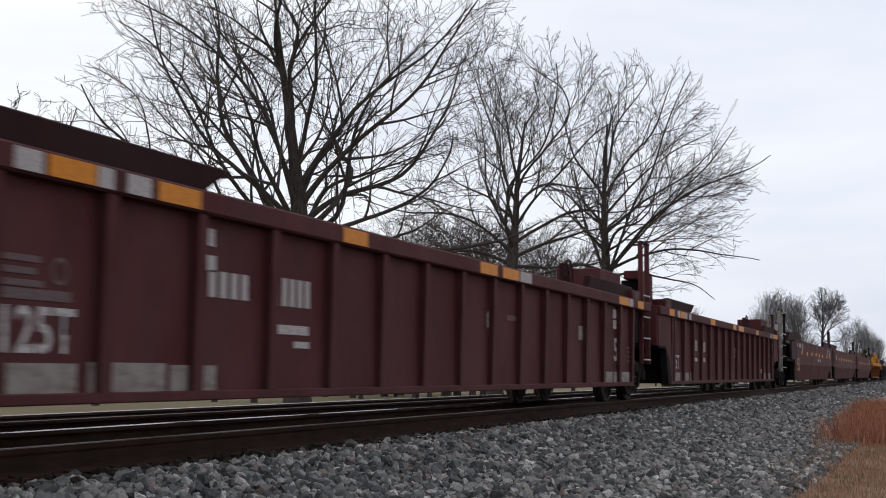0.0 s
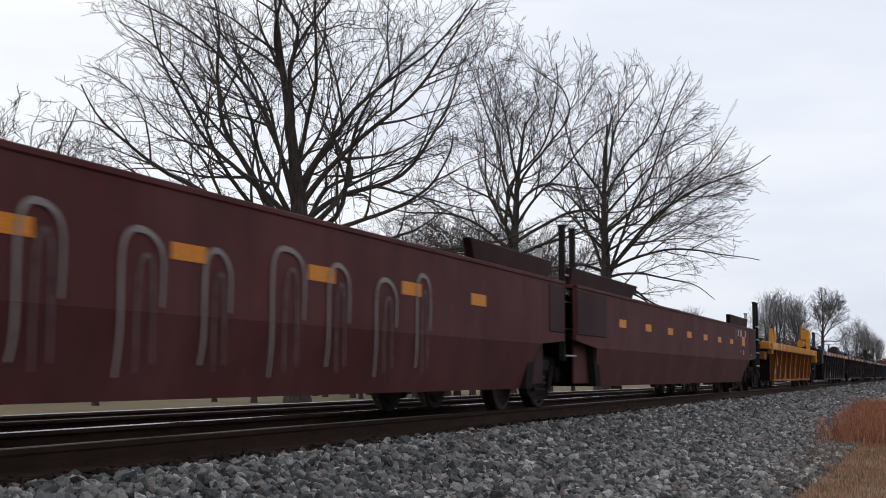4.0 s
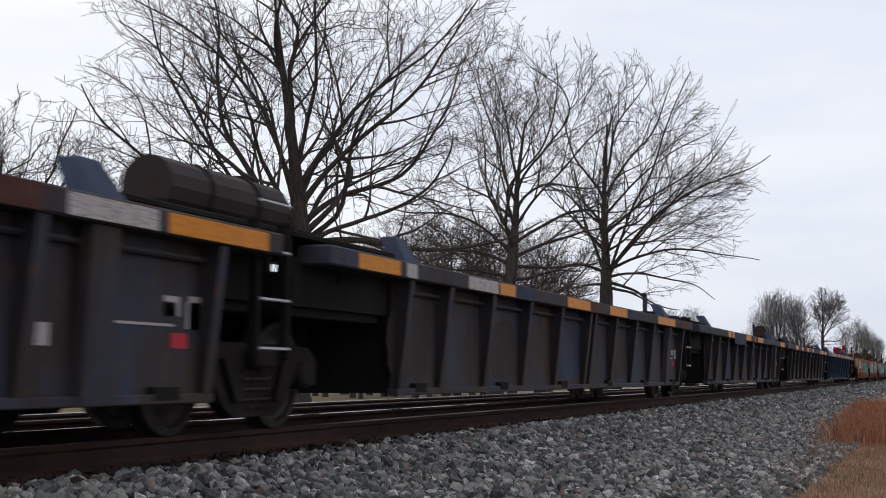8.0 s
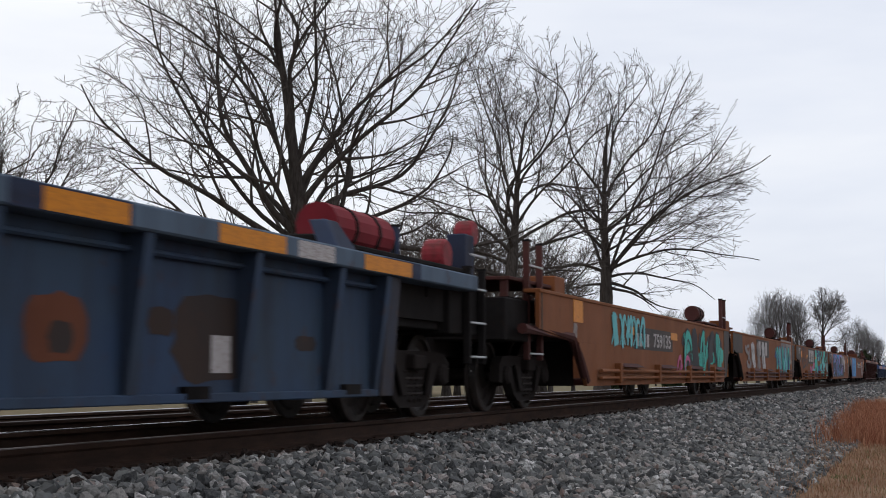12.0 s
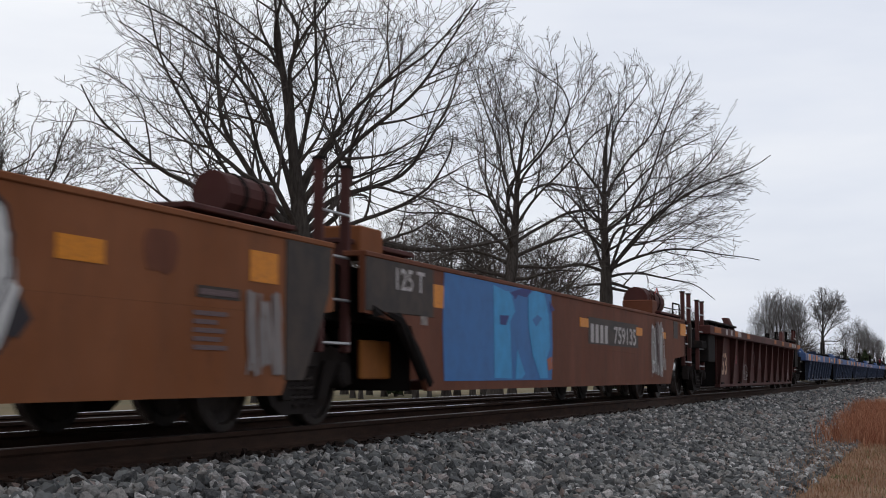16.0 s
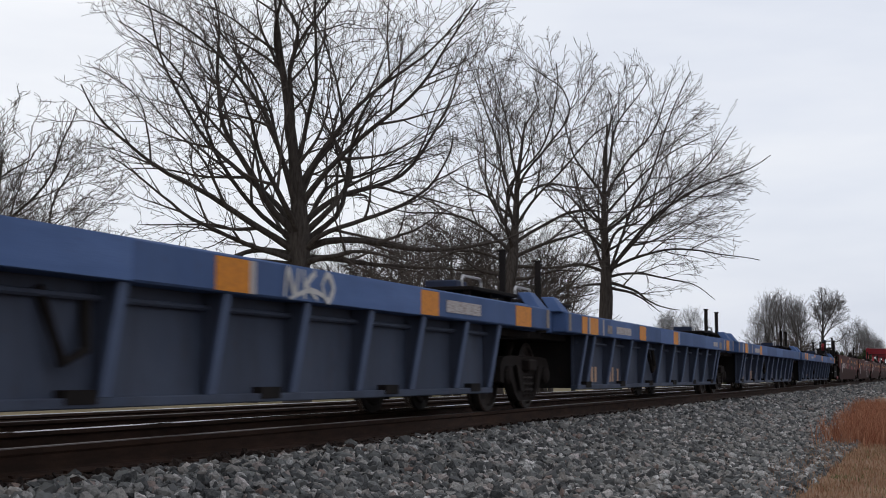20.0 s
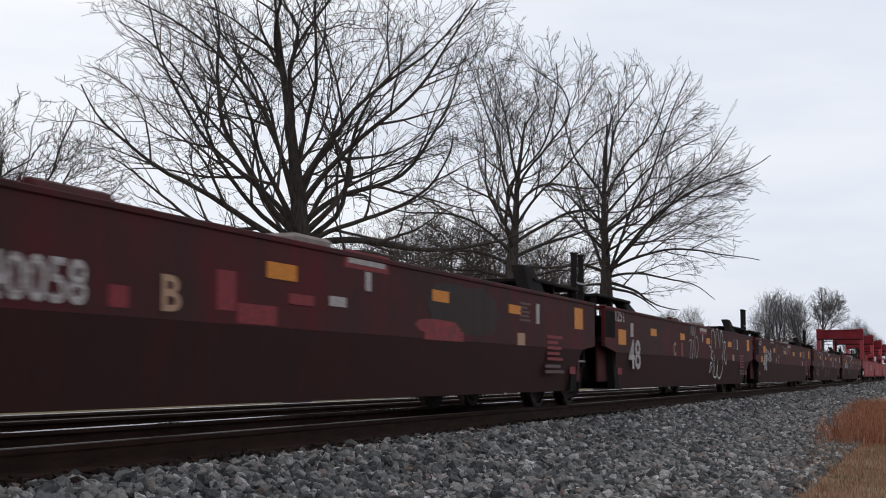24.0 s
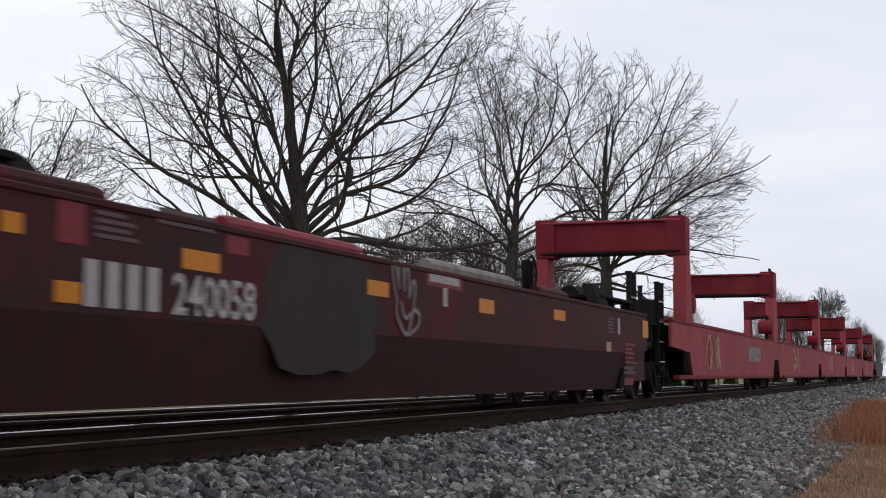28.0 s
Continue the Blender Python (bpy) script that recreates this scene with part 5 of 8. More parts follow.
                box(car, "end_sill", -1.3, 1.3, y_end - 1.6, y_end - 0.5, 0.86, 1.40, "black")
                part("brake_cylinder", lathe_at((0.95, y_end - 1.0, 1.72), 0.18, 0.25), "reddim", car)
                part("brake_cylinder", lathe_at((0.95, y_end + 0.0, 2.05), 0.15, 0.22), "reddim", car)
        elif mode == "end":
            posts(car, [y_end + 1.28, y_end + 1.85], 0.62, 2.21, "slate_blue", 1.2, 0.025, False)
            handrail(car, y_end + 2.45, y_end + 2.75, 1.3, 2.2, "black")
            grating(car, y_end + 0.0, y_end + 2.05, 1.44, "grime", -1.0, 1.1)
            box(car, "end_beam", -1.3, 1.32, *Y(0.05, 2.6), 1.01, 1.10, "slate")
            box(car, "corner_box", 1.2, 1.47, *Y(2.22, 2.95), 0.94, 1.31, "slate")
            patch(car, "paint_patch", y_end + 2.2, 1.315, 0.85, 0.145, "blue", 1.504)
    elif k[:5] == "brown":
        off = 0.0 if mode == "art" else 0.9
        grating(car, *Y(0.5 + off * 0.3, 2.2 + off), top + 0.10, "rust_brown")
        if mode == "art" and not lead:
            part("end_patch", plate([(y_end - 1.2, 0.40), (y_end - 0.88, 0.40), (y_end - 0.52, 0.90), (y_end - 0.40, 1.10), (y_end - 0.38, top - 0.02), (y_end - 1.2, top - 0.02)], 1.508, 0.06), "board", car)
        else:
            box(car, "end_patch", 1.44, 1.506, *Y(0.33 + off, 2.05 if mode == "art" else 1.3), 0.97, top - 0.02, "board")
        if lead:
            box(car, "guide_block", 0.9, 1.3, *(Y(0.7, 1.25) if mode == "art" else Y(2.65, 3.2)), top, top + 0.27, "brown")
        elif mode == "end":
            box(car, "valve_head", 0.6, 1.15, *Y(2.9, 3.4), top, top + 0.34, "brown_dull")
        if mode == "end" and lead:
            box(car, "end_sill", -1.3, 1.32, y_end + 0.3, y_end + 1.5, 0.84, 1.34, "black")
        if mode == "end":
            posts(car, [y_end + 1.33, y_end + 1.93] if lead else [y_end - 0.97, y_end - 0.25], 0.62, 2.08, "rust_brown")
        elif not lead:
            posts(car, [y_end - 0.15, y_end + 0.4], 0.62, 2.2, "rust_brown")
        if lead:
            part("arch_brace", tube([(1.47, y_end + sign * 0.5, 0.98), (1.47, y_end + sign * (KIND[k][mode] - 0.75), 0.94), (1.47, y_end + sign * (KIND[k][mode] - 0.3), 0.66), (1.47, y_end + sign * (KIND[k][mode] + 0.05), 0.36)], 0.065, 8), "black" if mode == "art" else "rust_brown", car)
        if mode == "art" and lead:
            box(car, "inner_panel", 1.15, 1.20, *Y(1.0, 1.7), 0.40, 0.75, "yellow_old")
        if not lead:
            reservoir(car, y_end - (0.98 if mode == "art" else 2.95), top + 0.38, "rust_brown", 0.85 if mode == "art" else 1.75, 0.17 if mode == "art" else 0.23, 0.75)
            if mode == "end":
                part("air_hose", tube([(0.9, y_end - 1.9, 1.95), (0.9, y_end - 1.6, 2.12), (0.9, y_end - 1.3, 1.95), (0.9, y_end - 1.35, 1.6)], 0.014, 6), "hose", car)
                brake_wheel(car, y_end - 2.6, 1.75, "rust_brown", 1.0)
    elif k == "rusty":
        grating(car, *(Y(2.3, 6.6) if lead else (y_end - 4.15, y_end - 0.62)), top + 0.10, "black", -1.0, 1.35)
        guard(car, *(Y(6.4, 6.9) if lead else (y_end - 5.10, y_end - 4.20)), top, 0.36, "rust_brown", 1.3, 0.0 if not lead else 0.15)
        posts(car, [y_end + sign * 0.8, y_end + sign * 1.45], 0.55, 2.0, "rust_brown")
        posts(car, [y_end + sign * 0.85, y_end + sign * 1.4], 1.2, 1.9, "black", 0.4, 0.035, False)
        handrail(car, *Y(0.7, 1.5), 1.3, 1.95, "black", 0.8)
        box(car, "bearing_block", 1.0, 1.44, *Y(1.35, 2.3), 0.72, top - 0.15, "black")
        box(car, "end_beam", -1.3, 1.40, *Y(0.7, 1.5), 1.0, 1.16, "black")
    elif k == "blue":
        off = 0.0 if mode == "art" else 0.9
        grating(car, *Y(0.5 + off, 2.3 + off), top + 0.14, "black", -1.0, 1.1)
        box(car, "bearing_block", 0.7, 1.3, *Y(0.35 + off, 1.2 + off), 0.98, top + 0.05, "blue")
        guard(car, *Y(0.35 + off, 0.75 + off), top, 0.2, "blue", 1.45)
        posts(car, [y_end + sign * (0.3 + off)] if not lead else [y_end + (1.0 if mode == "end" else 1.4)], 1.2, 2.0, "black", 0.85, 0.035, False)
        handrail(car, *Y(0.75 + off, 1.5 + off), 1.2, 1.62, "galv", 0.7)
        box(car, "valve_box", 0.3, 0.7, *Y(1.3 + off, 1.7 + off), top, top + 0.3, "slate_blue")
        patch(car, "stencil", Y(0.5 + off, 0.62 + off)[0], top - 0.24, 0.12, 0.22, "pale")
        if mode == "end":
            posts(car, [y_end + sign * 0.72, y_end + sign * 1.12], 0.5, 1.1, "black", 1.3, 0.016)
            posts(car, [y_end + sign * 0.75], 1.2, 2.0, "black", 0.5, 0.035, False)
            if not lead:
                brake_wheel(car, y_end - 1.75, 1.8, "black", 1.1)
                part("brake_cylinder", lathe_at((1.02, y_end - 1.85, 1.76), 0.17, 0.14), "red_dark", car)
                box(car, "equipment_box", 0.45, 1.12, y_end - 1.45, y_end - 0.45, 1.18, 1.60, "black")
                posts(car, [y_end - 0.72], 1.5, 2.05, "slate_blue", 1.0, 0.025, False)
                box(car, "brake_post", 0.98, 1.12, y_end - 1.48, y_end - 1.33, 1.2, 2.1, "slate_blue")
    elif k == "bnsf":
        off = 0.0 if mode == "art" else 0.9
        grating(car, *Y(0.6 + off, 2.9 + off), top + 0.16, "black", -1.0, 1.35)
        guard(car, *Y(2.5 + off, 3.25 + off), top, 0.36 if not lead else 0.22, "black", 1.4)
        if lead and mode == "art":
            box(car, "end_patch", 1.44, 1.506, *Y(0.33, 1.0), 0.98, top - 0.04, "black")
        if not lead or mode == "end":
            posts(car, [y_end + sign * (0.25 + off), y_end + sign * (0.65 + off)], 0.55, 2.12, "black")
        box(car, "inner_panel", 1.30, 1.34, *Y(0.55, 1.4 + off * 1.3), 0.34, 0.98, "black" if lead and mode == "end" else "bnsf")
        arch_band(car, k, y_end, sign, mode)
        if mode == "art" or not lead:
            patch(car, "stencil", Y(1.35 + off, 1.6 + off)[0], 0.45, 0.3, 0.10, "reddim", 1.46)
        if mode == "end" and lead:
            box(car, "end_sill", -1.3, 1.30, y_end - 0.1, y_end + 2.2, 0.86, 1.32, "black")
            box(car, "equipment_box", 0.4, 1.12, y_end + 0.15, y_end + 1.1, 1.34, 1.74, "black")
            box(car, "coupling_frame", 0.6, 1.18, y_end + 1.2, y_end + 1.75, 1.30, 1.58, "black")
            reservoir(car, y_end + 2.0, top + 0.26, "black", 1.7, 0.13, 1.0)
            handrail(car, y_end - 0.5, y_end + 1.9, 1.20, 1.68, "black", 1.15)
            posts(car, [y_end + 0.48], 0.9, 2.24, "black", 1.28, 0.03, False)
        if mode == "end" and not lead:
            reservoir(car, y_end - 3.2, top + 0.2, "black", 1.0, 0.18, 0.7)
            brake_wheel(car, y_end - 4.6, 1.9, "black", 0.5)
    elif k == "red":
        off = 0.15 if mode == "art" else 3.1
        y = y_end + sign * off
        for s in (1, -1):
            q = plate([(y - 0.24, 2.75), (y + 0.24, 2.75), (y + 0.27, 3.52), (y - 0.27, 3.52)], s * 1.5 if s > 0 else -1.1, 0.4, bev=0.015)
            part("portal_head", q, "red_dark", car)
            lo = y + sign * 0.55
            part("portal_leg", plate([(y - 0.22, 2.75), (y + 0.22, 2.75), (y + 0.24 + (0.25 if sign > 0 else 0), 1.5), (y + (0.9 if sign > 0 else 0.25), 0.9), (y - (0.25 if sign > 0 else 0.9), 0.9), (y - 0.24 - (0 if sign > 0 else 0.25), 1.5)], s * 1.5 if s > 0 else -1.25, 0.25, bev=0.015), "red", car)
        box(car, "portal_beam", -1.4, 1.4, y - 0.2, y + 0.2, 2.86, 3.42, "red_dark")
        box(car, "portal_flange", -1.4, 1.4, y - 0.28, y + 0.28, 3.42, 3.47, "red")
        box(car, "portal_shoe", -1.4, 1.4, y - 0.26, y + 0.26, 2.80, 2.86, "black")
        part("lifting_eye", tube([(1.35, y - 0.12, 3.47), (1.35, y - 0.08, 3.62), (1.35, y + 0.08, 3.62), (1.35, y + 0.12, 3.47)], 0.018, 6), "black", car)
        # black plate added to paint in the shade beside each portal leg
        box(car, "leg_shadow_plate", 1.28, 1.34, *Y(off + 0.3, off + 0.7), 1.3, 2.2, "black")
        part("locking_drum", lathe_at((1.3, y + sign * 0.75, 1.85), 0.2, 0.4), "red_dark", car)
        if mode == "end":
            grating(car, *Y(0.7, 2.9), 1.32, "black", -1.0, 1.3)
            posts(car, [y_end + sign * 0.9, y_end + sign * 1.35], 0.6, 2.1, "black")
            posts(car, [y_end + sign * 1.9], 1.3, 2.1, "black", 0.8, 0.03, False)
            box(car, "valve_box", 0.4, 1.1, *Y(1.9, 2.6), 1.36, 1.85, "black")


def lathe_at(c, r, length):
    """A short drum lying across the car."""
    bm = lathe([(-length / 2, r * 0.85), (-length / 2 + 0.03, r), (length / 2 - 0.03, r), (length / 2, r * 0.85)], 18)
    bmesh.ops.translate(bm, vec=c, verts=bm.verts[:])
    return bm

# ---- the train, unit by unit ----
JOINTS = {"maroon": [4.0, 24.0, 46.5], "oxide": [46.5, 67.5, 88.0, 109.2], "yellow": [109.2, 129.3], "slate": [129.3, 149.8, 168.3, 186.3, 204.8, 225.3],
          "brown": [225.3, 243.3, 259.2, 274.9, 290.6, 308.9], "rusty": [308.9, 332.0], "blue": [332.0, 349.9, 367.4, 384.2, 401.4, 420.2],
          "dark": [420.2, 439.7, 457.7, 475.8, 493.5, 514.3], "red": [514.3, 533.2, 549.9, 567.3, 585.3, 604.4]}
CARS = {}


def units(name, k, label, first_art=False):
    js = JOINTS[name]
    out = []
    for i, (y0, y1) in enumerate(zip(js, js[1:])):
        lead = "art" if i or first_art else "end"
        trail = "art" if i < len(js) - 2 else "end"
        out.append(well_car(k + "_b" if k in ("slate", "brown") and i == 4 else k, y0, y1 - y0, lead, trail, label))
    CARS[name] = list(zip(out, [b - a for a, b in zip(js, js[1:])]))
    return CARS[name]


units("maroon", "ribbed", "maroon ribbed-side well car, empty, with white stencils", True)
units("oxide", "smooth", "oxide-red smooth-side well car with orange reflectors")
units("yellow", "yellow", "faded yellow ribbed well car with grimy sides")
units("slate", "slate", "grimy blue-grey ribbed well car with orange reflectors")
units("brown", "brown", "sun-baked brown flat-side well car under graffiti")
units("rusty", "rusty", "rusty brown ribbed well car with faded numerals")
units("blue", "blue", "blue low-side well car with slanted posts")
units("dark", "bnsf", "dark oxide smooth-side well car with a red lower edge")
units("red", "red", "faded red well car with tall portal frames")
tail = well_car("grey", 604.4, 19.0, "end", "end", "grey well car at the end of view")
CARS["tail"] = [(tail, 19.0)]


ORDER = [car for cars in CARS.values() for car, p in cars]


def car_no(i):
    return ORDER[i]


# ---- markings on the near sides ----

c = car_no(0)
patch(c, "reflector", 2.44, 1.51, 0.46, 0.12, "orange")
patch(c, "reflector", 3.59, 1.51, 0.53, 0.12, "orange")
patch(c, "reflector", 6.47, 1.51, 0.52, 0.12, "orange")
patch(c, "reflector", 10.12, 1.51, 0.61, 0.12, "orange")
patch(c, "reflector", 10.94, 1.51, 0.63, 0.12, "orange")
patch(c, "stencil", 2.14, 1.51, 0.25, 0.12, "white")
patch(c, "stencil", 2.92, 1.51, 0.16, 0.12, "white")
patch(c, "stencil", 3.23, 1.51, 0.27, 0.12, "white")
bars(c, 2.20, 0.91, 0.35, 0.20, 3, x=1.406)
ring(c, 2.71, 1.01, 0.08, 1.406)
patch(c, "lettering_line", 2.20, 0.84, 0.62, 0.06, "dim", x=1.406)
letters(c, "125T", 2.20, 0.55, 0.67, 0.26, "white", x=1.406)
patch(c, "placard", 2.25, 0.29, 0.64, 0.21, "pale", x=1.406)
patch(c, "placard", 3.01, 0.29, 0.86, 0.22, "pale", x=1.406)
patch(c, "placard", 3.93, 0.29, 0.60, 0.21, "pale", x=1.406)
patch(c, "stencil", 4.30, 1.30, 0.19, 0.12, "white", x=1.406)
patch(c, "stencil", 4.28, 1.13, 0.23, 0.11, "white", x=1.406)
number_bars(c, 4.42, 0.96, 0.63, 0.18, 4, "white", x=1.406)
number_bars(c, 5.41, 0.95, 0.68, 0.21, 5, "white", x=1.406)
patch(c, "lettering_line", 5.35, 0.74, 0.67, 0.07, "white", x=1.406)
patch(c, "lettering_line", 5.76, 0.64, 0.27, 0.05, "white", x=1.406)
letters(c, "C", 10.64, 0.92, 0.20, 0.23, "white", x=1.406)
patch(c, "lettering_line", 11.42, 1.06, 0.67, 0.06, "dim", x=1.406)
patch(c, "placard", 14.82, 0.92, 0.49, 0.19, "pale", x=1.406)
letters(c, "53", 17.05, 0.65, 0.49, 0.35, "white", x=1.406)
patch(c, "stencil", 17.02, 1.30, 0.25, 0.13, "white", x=1.406)
patch(c, "stencil", 17.02, 1.14, 0.25, 0.13, "white", x=1.406)
patch(c, "reflector", 17.02, 1.51, 0.71, 0.12, "orange")
patch(c, "reflector", 18.43, 1.51, 0.47, 0.12, "orange")
patch(c, "stencil", 17.77, 1.51, 0.28, 0.12, "white")
bars(c, 18.02, 0.64, 0.58, 0.28, 4, x=1.406)
patch(c, "placard", 16.18, 0.29, 0.74, 0.20, "pale", x=1.406)
patch(c, "placard", 17.01, 0.28, 1.51, 0.21, "pale", x=1.406)
patch(c, "stencil", 11.63, 1.51, 0.48, 0.12, "white")

c = car_no(1)
patch(c, "reflector", 1.29, 1.51, 0.51, 0.12, "orange")
patch(c, "stencil", 2.14, 1.51, 0.26, 0.12, "white")
patch(c, "reflector", 2.45, 1.51, 0.50, 0.12, "orange")
patch(c, "stencil", 2.99, 1.51, 0.21, 0.12, "white")
patch(c, "stencil", 3.42, 1.51, 0.26, 0.12, "white")
patch(c, "reflector", 6.22, 1.51, 0.64, 0.12, "orange")
patch(c, "reflector", 10.72, 1.51, 0.91, 0.12, "orange")
letters(c, "125T", 2.01, 0.55, 0.80, 0.27, "white", x=1.406)
bars(c, 2.20, 0.90, 0.25, 0.19, 4, x=1.406)
ring(c, 2.65, 1.01, 0.09, 1.406)
patch(c, "placard", 2.20, 0.28, 0.68, 0.21, "pale", x=1.406)
patch(c, "placard", 3.04, 0.28, 0.82, 0.21, "pale", x=1.406)
patch(c, "placard", 4.05, 0.30, 0.43, 0.21, "pale", x=1.406)
patch(c, "stencil", 4.35, 1.30, 0.22, 0.12, "white", x=1.406)
patch(c, "stencil", 4.36, 1.14, 0.22, 0.12, "white", x=1.406)
number_bars(c, 4.50, 0.93, 0.50, 0.21, 4, "white", x=1.406)
number_bars(c, 5.49, 0.92, 0.59, 0.21, 4, "white", x=1.406)
patch(c, "lettering_line", 4.50, 0.72, 0.46, 0.07, "white", x=1.406)
patch(c, "lettering_line", 5.40, 0.72, 0.60, 0.08, "white", x=1.406)
patch(c, "lettering_line", 6.31, 1.10, 0.28, 0.04, "dim", x=1.406)
patch(c, "lettering_line", 6.32, 0.87, 0.28, 0.02, "dim", x=1.406)
patch(c, "reflector", 9.73, 1.51, 0.52, 0.12, "orange")
letters(c, "B", 10.60, 0.86, 0.17, 0.24, "white", x=1.406)
patch(c, "reflector", 14.25, 1.51, 0.48, 0.12, "orange")
patch(c, "stencil", 15.94, 0.50, 0.33, 0.11, "white", x=1.406)
patch(c, "placard", 16.16, 0.29, 0.88, 0.22, "pale", x=1.406)
patch(c, "placard", 17.25, 0.29, 1.23, 0.22, "pale", x=1.406)
bars(c, 17.55, 0.97, 0.57, 0.19, 4, x=1.406)
bars(c, 18.62, 0.88, 0.54, 0.27, 3, x=1.406)
patch(c, "stencil", 19.19, 0.95, 0.32, 0.14, "white", x=1.406)
patch(c, "reflector", 18.54, 1.51, 0.98, 0.12, "orange")
patch(c, "stencil", 18.22, 1.51, 0.25, 0.12, "white")
patch(c, "stencil", 17.67, 1.51, 0.23, 0.12, "white")

c = car_no(2)
patch(c, "reflector", 2.95, 1.18, 0.48, 0.23, "orange")
patch(c, "reflector", 4.95, 1.18, 0.48, 0.12, "orange")
patch(c, "reflector", 7.12, 1.17, 0.50, 0.13, "orange")
patch(c, "tag", 3.06, 0.96, 0.22, 0.20, "pale")
letters(c, "53", 3.29, 0.58, 0.79, 0.47, "g_peach")
patch(c, "stencil", 3.33, 1.42, 0.07, 0.14, "white")
patch(c, "stencil", 3.45, 1.45, 0.15, 0.10, "white")
patch(c, "stencil", 4.12, 1.41, 0.27, 0.14, "white")
patch(c, "stencil", 4.59, 1.40, 0.24, 0.15, "white")
bars(c, 4.89, 1.36, 0.44, 0.21, 5)
patch(c, "stencil", 5.43, 1.31, 0.24, 0.25, "white")
patch(c, "lettering_line", 11.47, 1.50, 0.90, 0.08, "dim", 1.507)
patch(c, "reflector", 16.99, 1.17, 0.52, 0.14, "orange")
patch(c, "reflector", 18.73, 1.17, 0.50, 0.23, "orange")
patch(c, "stencil", 12.21, 1.00, 0.22, 0.08, "white")
patch(c, "stencil", 12.50, 0.99, 0.44, 0.09, "white")
patch(c, "stencil", 13.44, 0.97, 0.30, 0.12, "white")
patch(c, "lettering_line", 14.43, 1.51, 0.27, 0.05, "dim", 1.507)
patch(c, "lettering_line", 14.80, 1.50, 0.45, 0.09, "dim", 1.507)
patch(c, "stencil", 17.73, 1.33, 0.23, 0.24, "white")
bars(c, 18.05, 1.37, 0.46, 0.21, 5)
patch(c, "stencil", 18.63, 1.39, 0.19, 0.17, "white")
bars(c, 19.30, 0.92, 0.66, 0.29, 5)
bars(c, 19.06, 0.57, 0.67, 0.16, 2)

c = car_no(3)
patch(c, "reflector", 2.22, 1.17, 0.49, 0.23, "orange")
patch(c, "reflector", 4.23, 1.17, 0.47, 0.12, "orange")
patch(c, "reflector", 6.17, 1.13, 0.55, 0.17, "orange")
patch(c, "reflector", 8.29, 1.16, 0.52, 0.11, "orange")
patch(c, "reflector", 10.25, 1.16, 0.45, 0.11, "orange")
patch(c, "placard", 1.96, 0.95, 0.21, 0.20, "pale")
patch(c, "lettering_line", 3.53, 1.43, 1.00, 0.11, "dim", 1.507)
letters(c, "53", 2.52, 0.55, 1.00, 0.50, "maroon")
patch(c, "dark_patch", 1.12, 1.17, 1.10, 0.43, "board", 1.503)

c = car_no(4)
patch(c, "reflector", 15.15, 1.17, 0.51, 0.11, "orange")
patch(c, "reflector", 17.28, 1.16, 0.54, 0.23, "orange")
ring(c, 16.98, 1.24, 0.13)
bars(c, 15.95, 1.31, 0.48, 0.25, 5)
patch(c, "stencil", 16.53, 1.38, 0.20, 0.15, "white")
patch(c, "stencil", 16.97, 1.38, 0.26, 0.16, "white")
patch(c, "stencil", 17.84, 1.39, 0.21, 0.15, "white")
patch(c, "tag", 18.94, 0.94, 0.21, 0.19, "pale")
patch(c, "lettering_line", 16.77, 0.99, 0.33, 0.06, "dim", 1.507)
patch(c, "stencil", 17.50, 0.94, 0.11, 0.12, "white")

c = car_no(5)
patch(c, "reflector", 3.10, 1.21, 1.14, 0.18, "orange")
patch(c, "stencil", 4.28, 1.21, 0.10, 0.18, "white")
patch(c, "stencil", 5.39, 1.21, 0.26, 0.18, "white")
patch(c, "reflector", 6.19, 1.21, 0.35, 0.18, "orange")
patch(c, "number_board", 4.97, 0.46, 1.02, 0.22, "board", x=1.283)
patch(c, "number_board", 6.08, 0.46, 1.12, 0.22, "board", x=1.283)
number_bars(c, 5.10, 0.49, 0.80, 0.16, 4, "g_peach", x=1.286)
letters(c, "55480", 6.25, 0.49, 0.85, 0.16, "g_peach", x=1.286)
patch(c, "dark_patch", 9.56, 0.46, 0.56, 0.42, "board", x=1.283)
patch(c, "number_board", 14.57, 0.46, 0.44, 0.28, "board", x=1.283)
patch(c, "lettering_line", 14.62, 0.55, 0.31, 0.16, "dim", x=1.286)
number_bars(c, 10.87, 0.45, 1.02, 0.32, 3, "g_rust", x=1.286)
patch(c, "red_sheet", 12.76, 0.47, 0.31, 0.23, "reddim", x=1.283)
patch(c, "reflector", 17.41, 1.21, 0.51, 0.18, "orange")

c = car_no(6)
patch(c, "reflector", 4.31, 1.32, 1.14, 0.13, "orange")
patch(c, "reflector", 7.67, 1.32, 0.68, 0.13, "orange")
patch(c, "stencil", 5.89, 1.32, 0.97, 0.13, "white")
patch(c, "lettering_line", 9.40, 0.52, 0.57, 0.06, "white", x=1.306)
patch(c, "lettering_line", 9.23, 0.40, 0.92, 0.07, "white", x=1.306)
patch(c, "reflector", 9.32, 1.32, 1.01, 0.13, "orange")
patch(c, "reflector", 11.64, 1.32, 1.02, 0.13, "orange")
patch(c, "reflector", 13.46, 1.32, 0.95, 0.13, "orange")
patch(c, "reflector", 15.50, 1.32, 1.09, 0.13, "orange")
patch(c, "stencil", 17.33, 1.32, 0.96, 0.13, "white")
patch(c, "reflector", 18.42, 1.32, 1.39, 0.13, "orange")
patch(c, "paint_patch", 8.69, 0.31, 1.40, 0.69, "slate_blue", x=1.303)
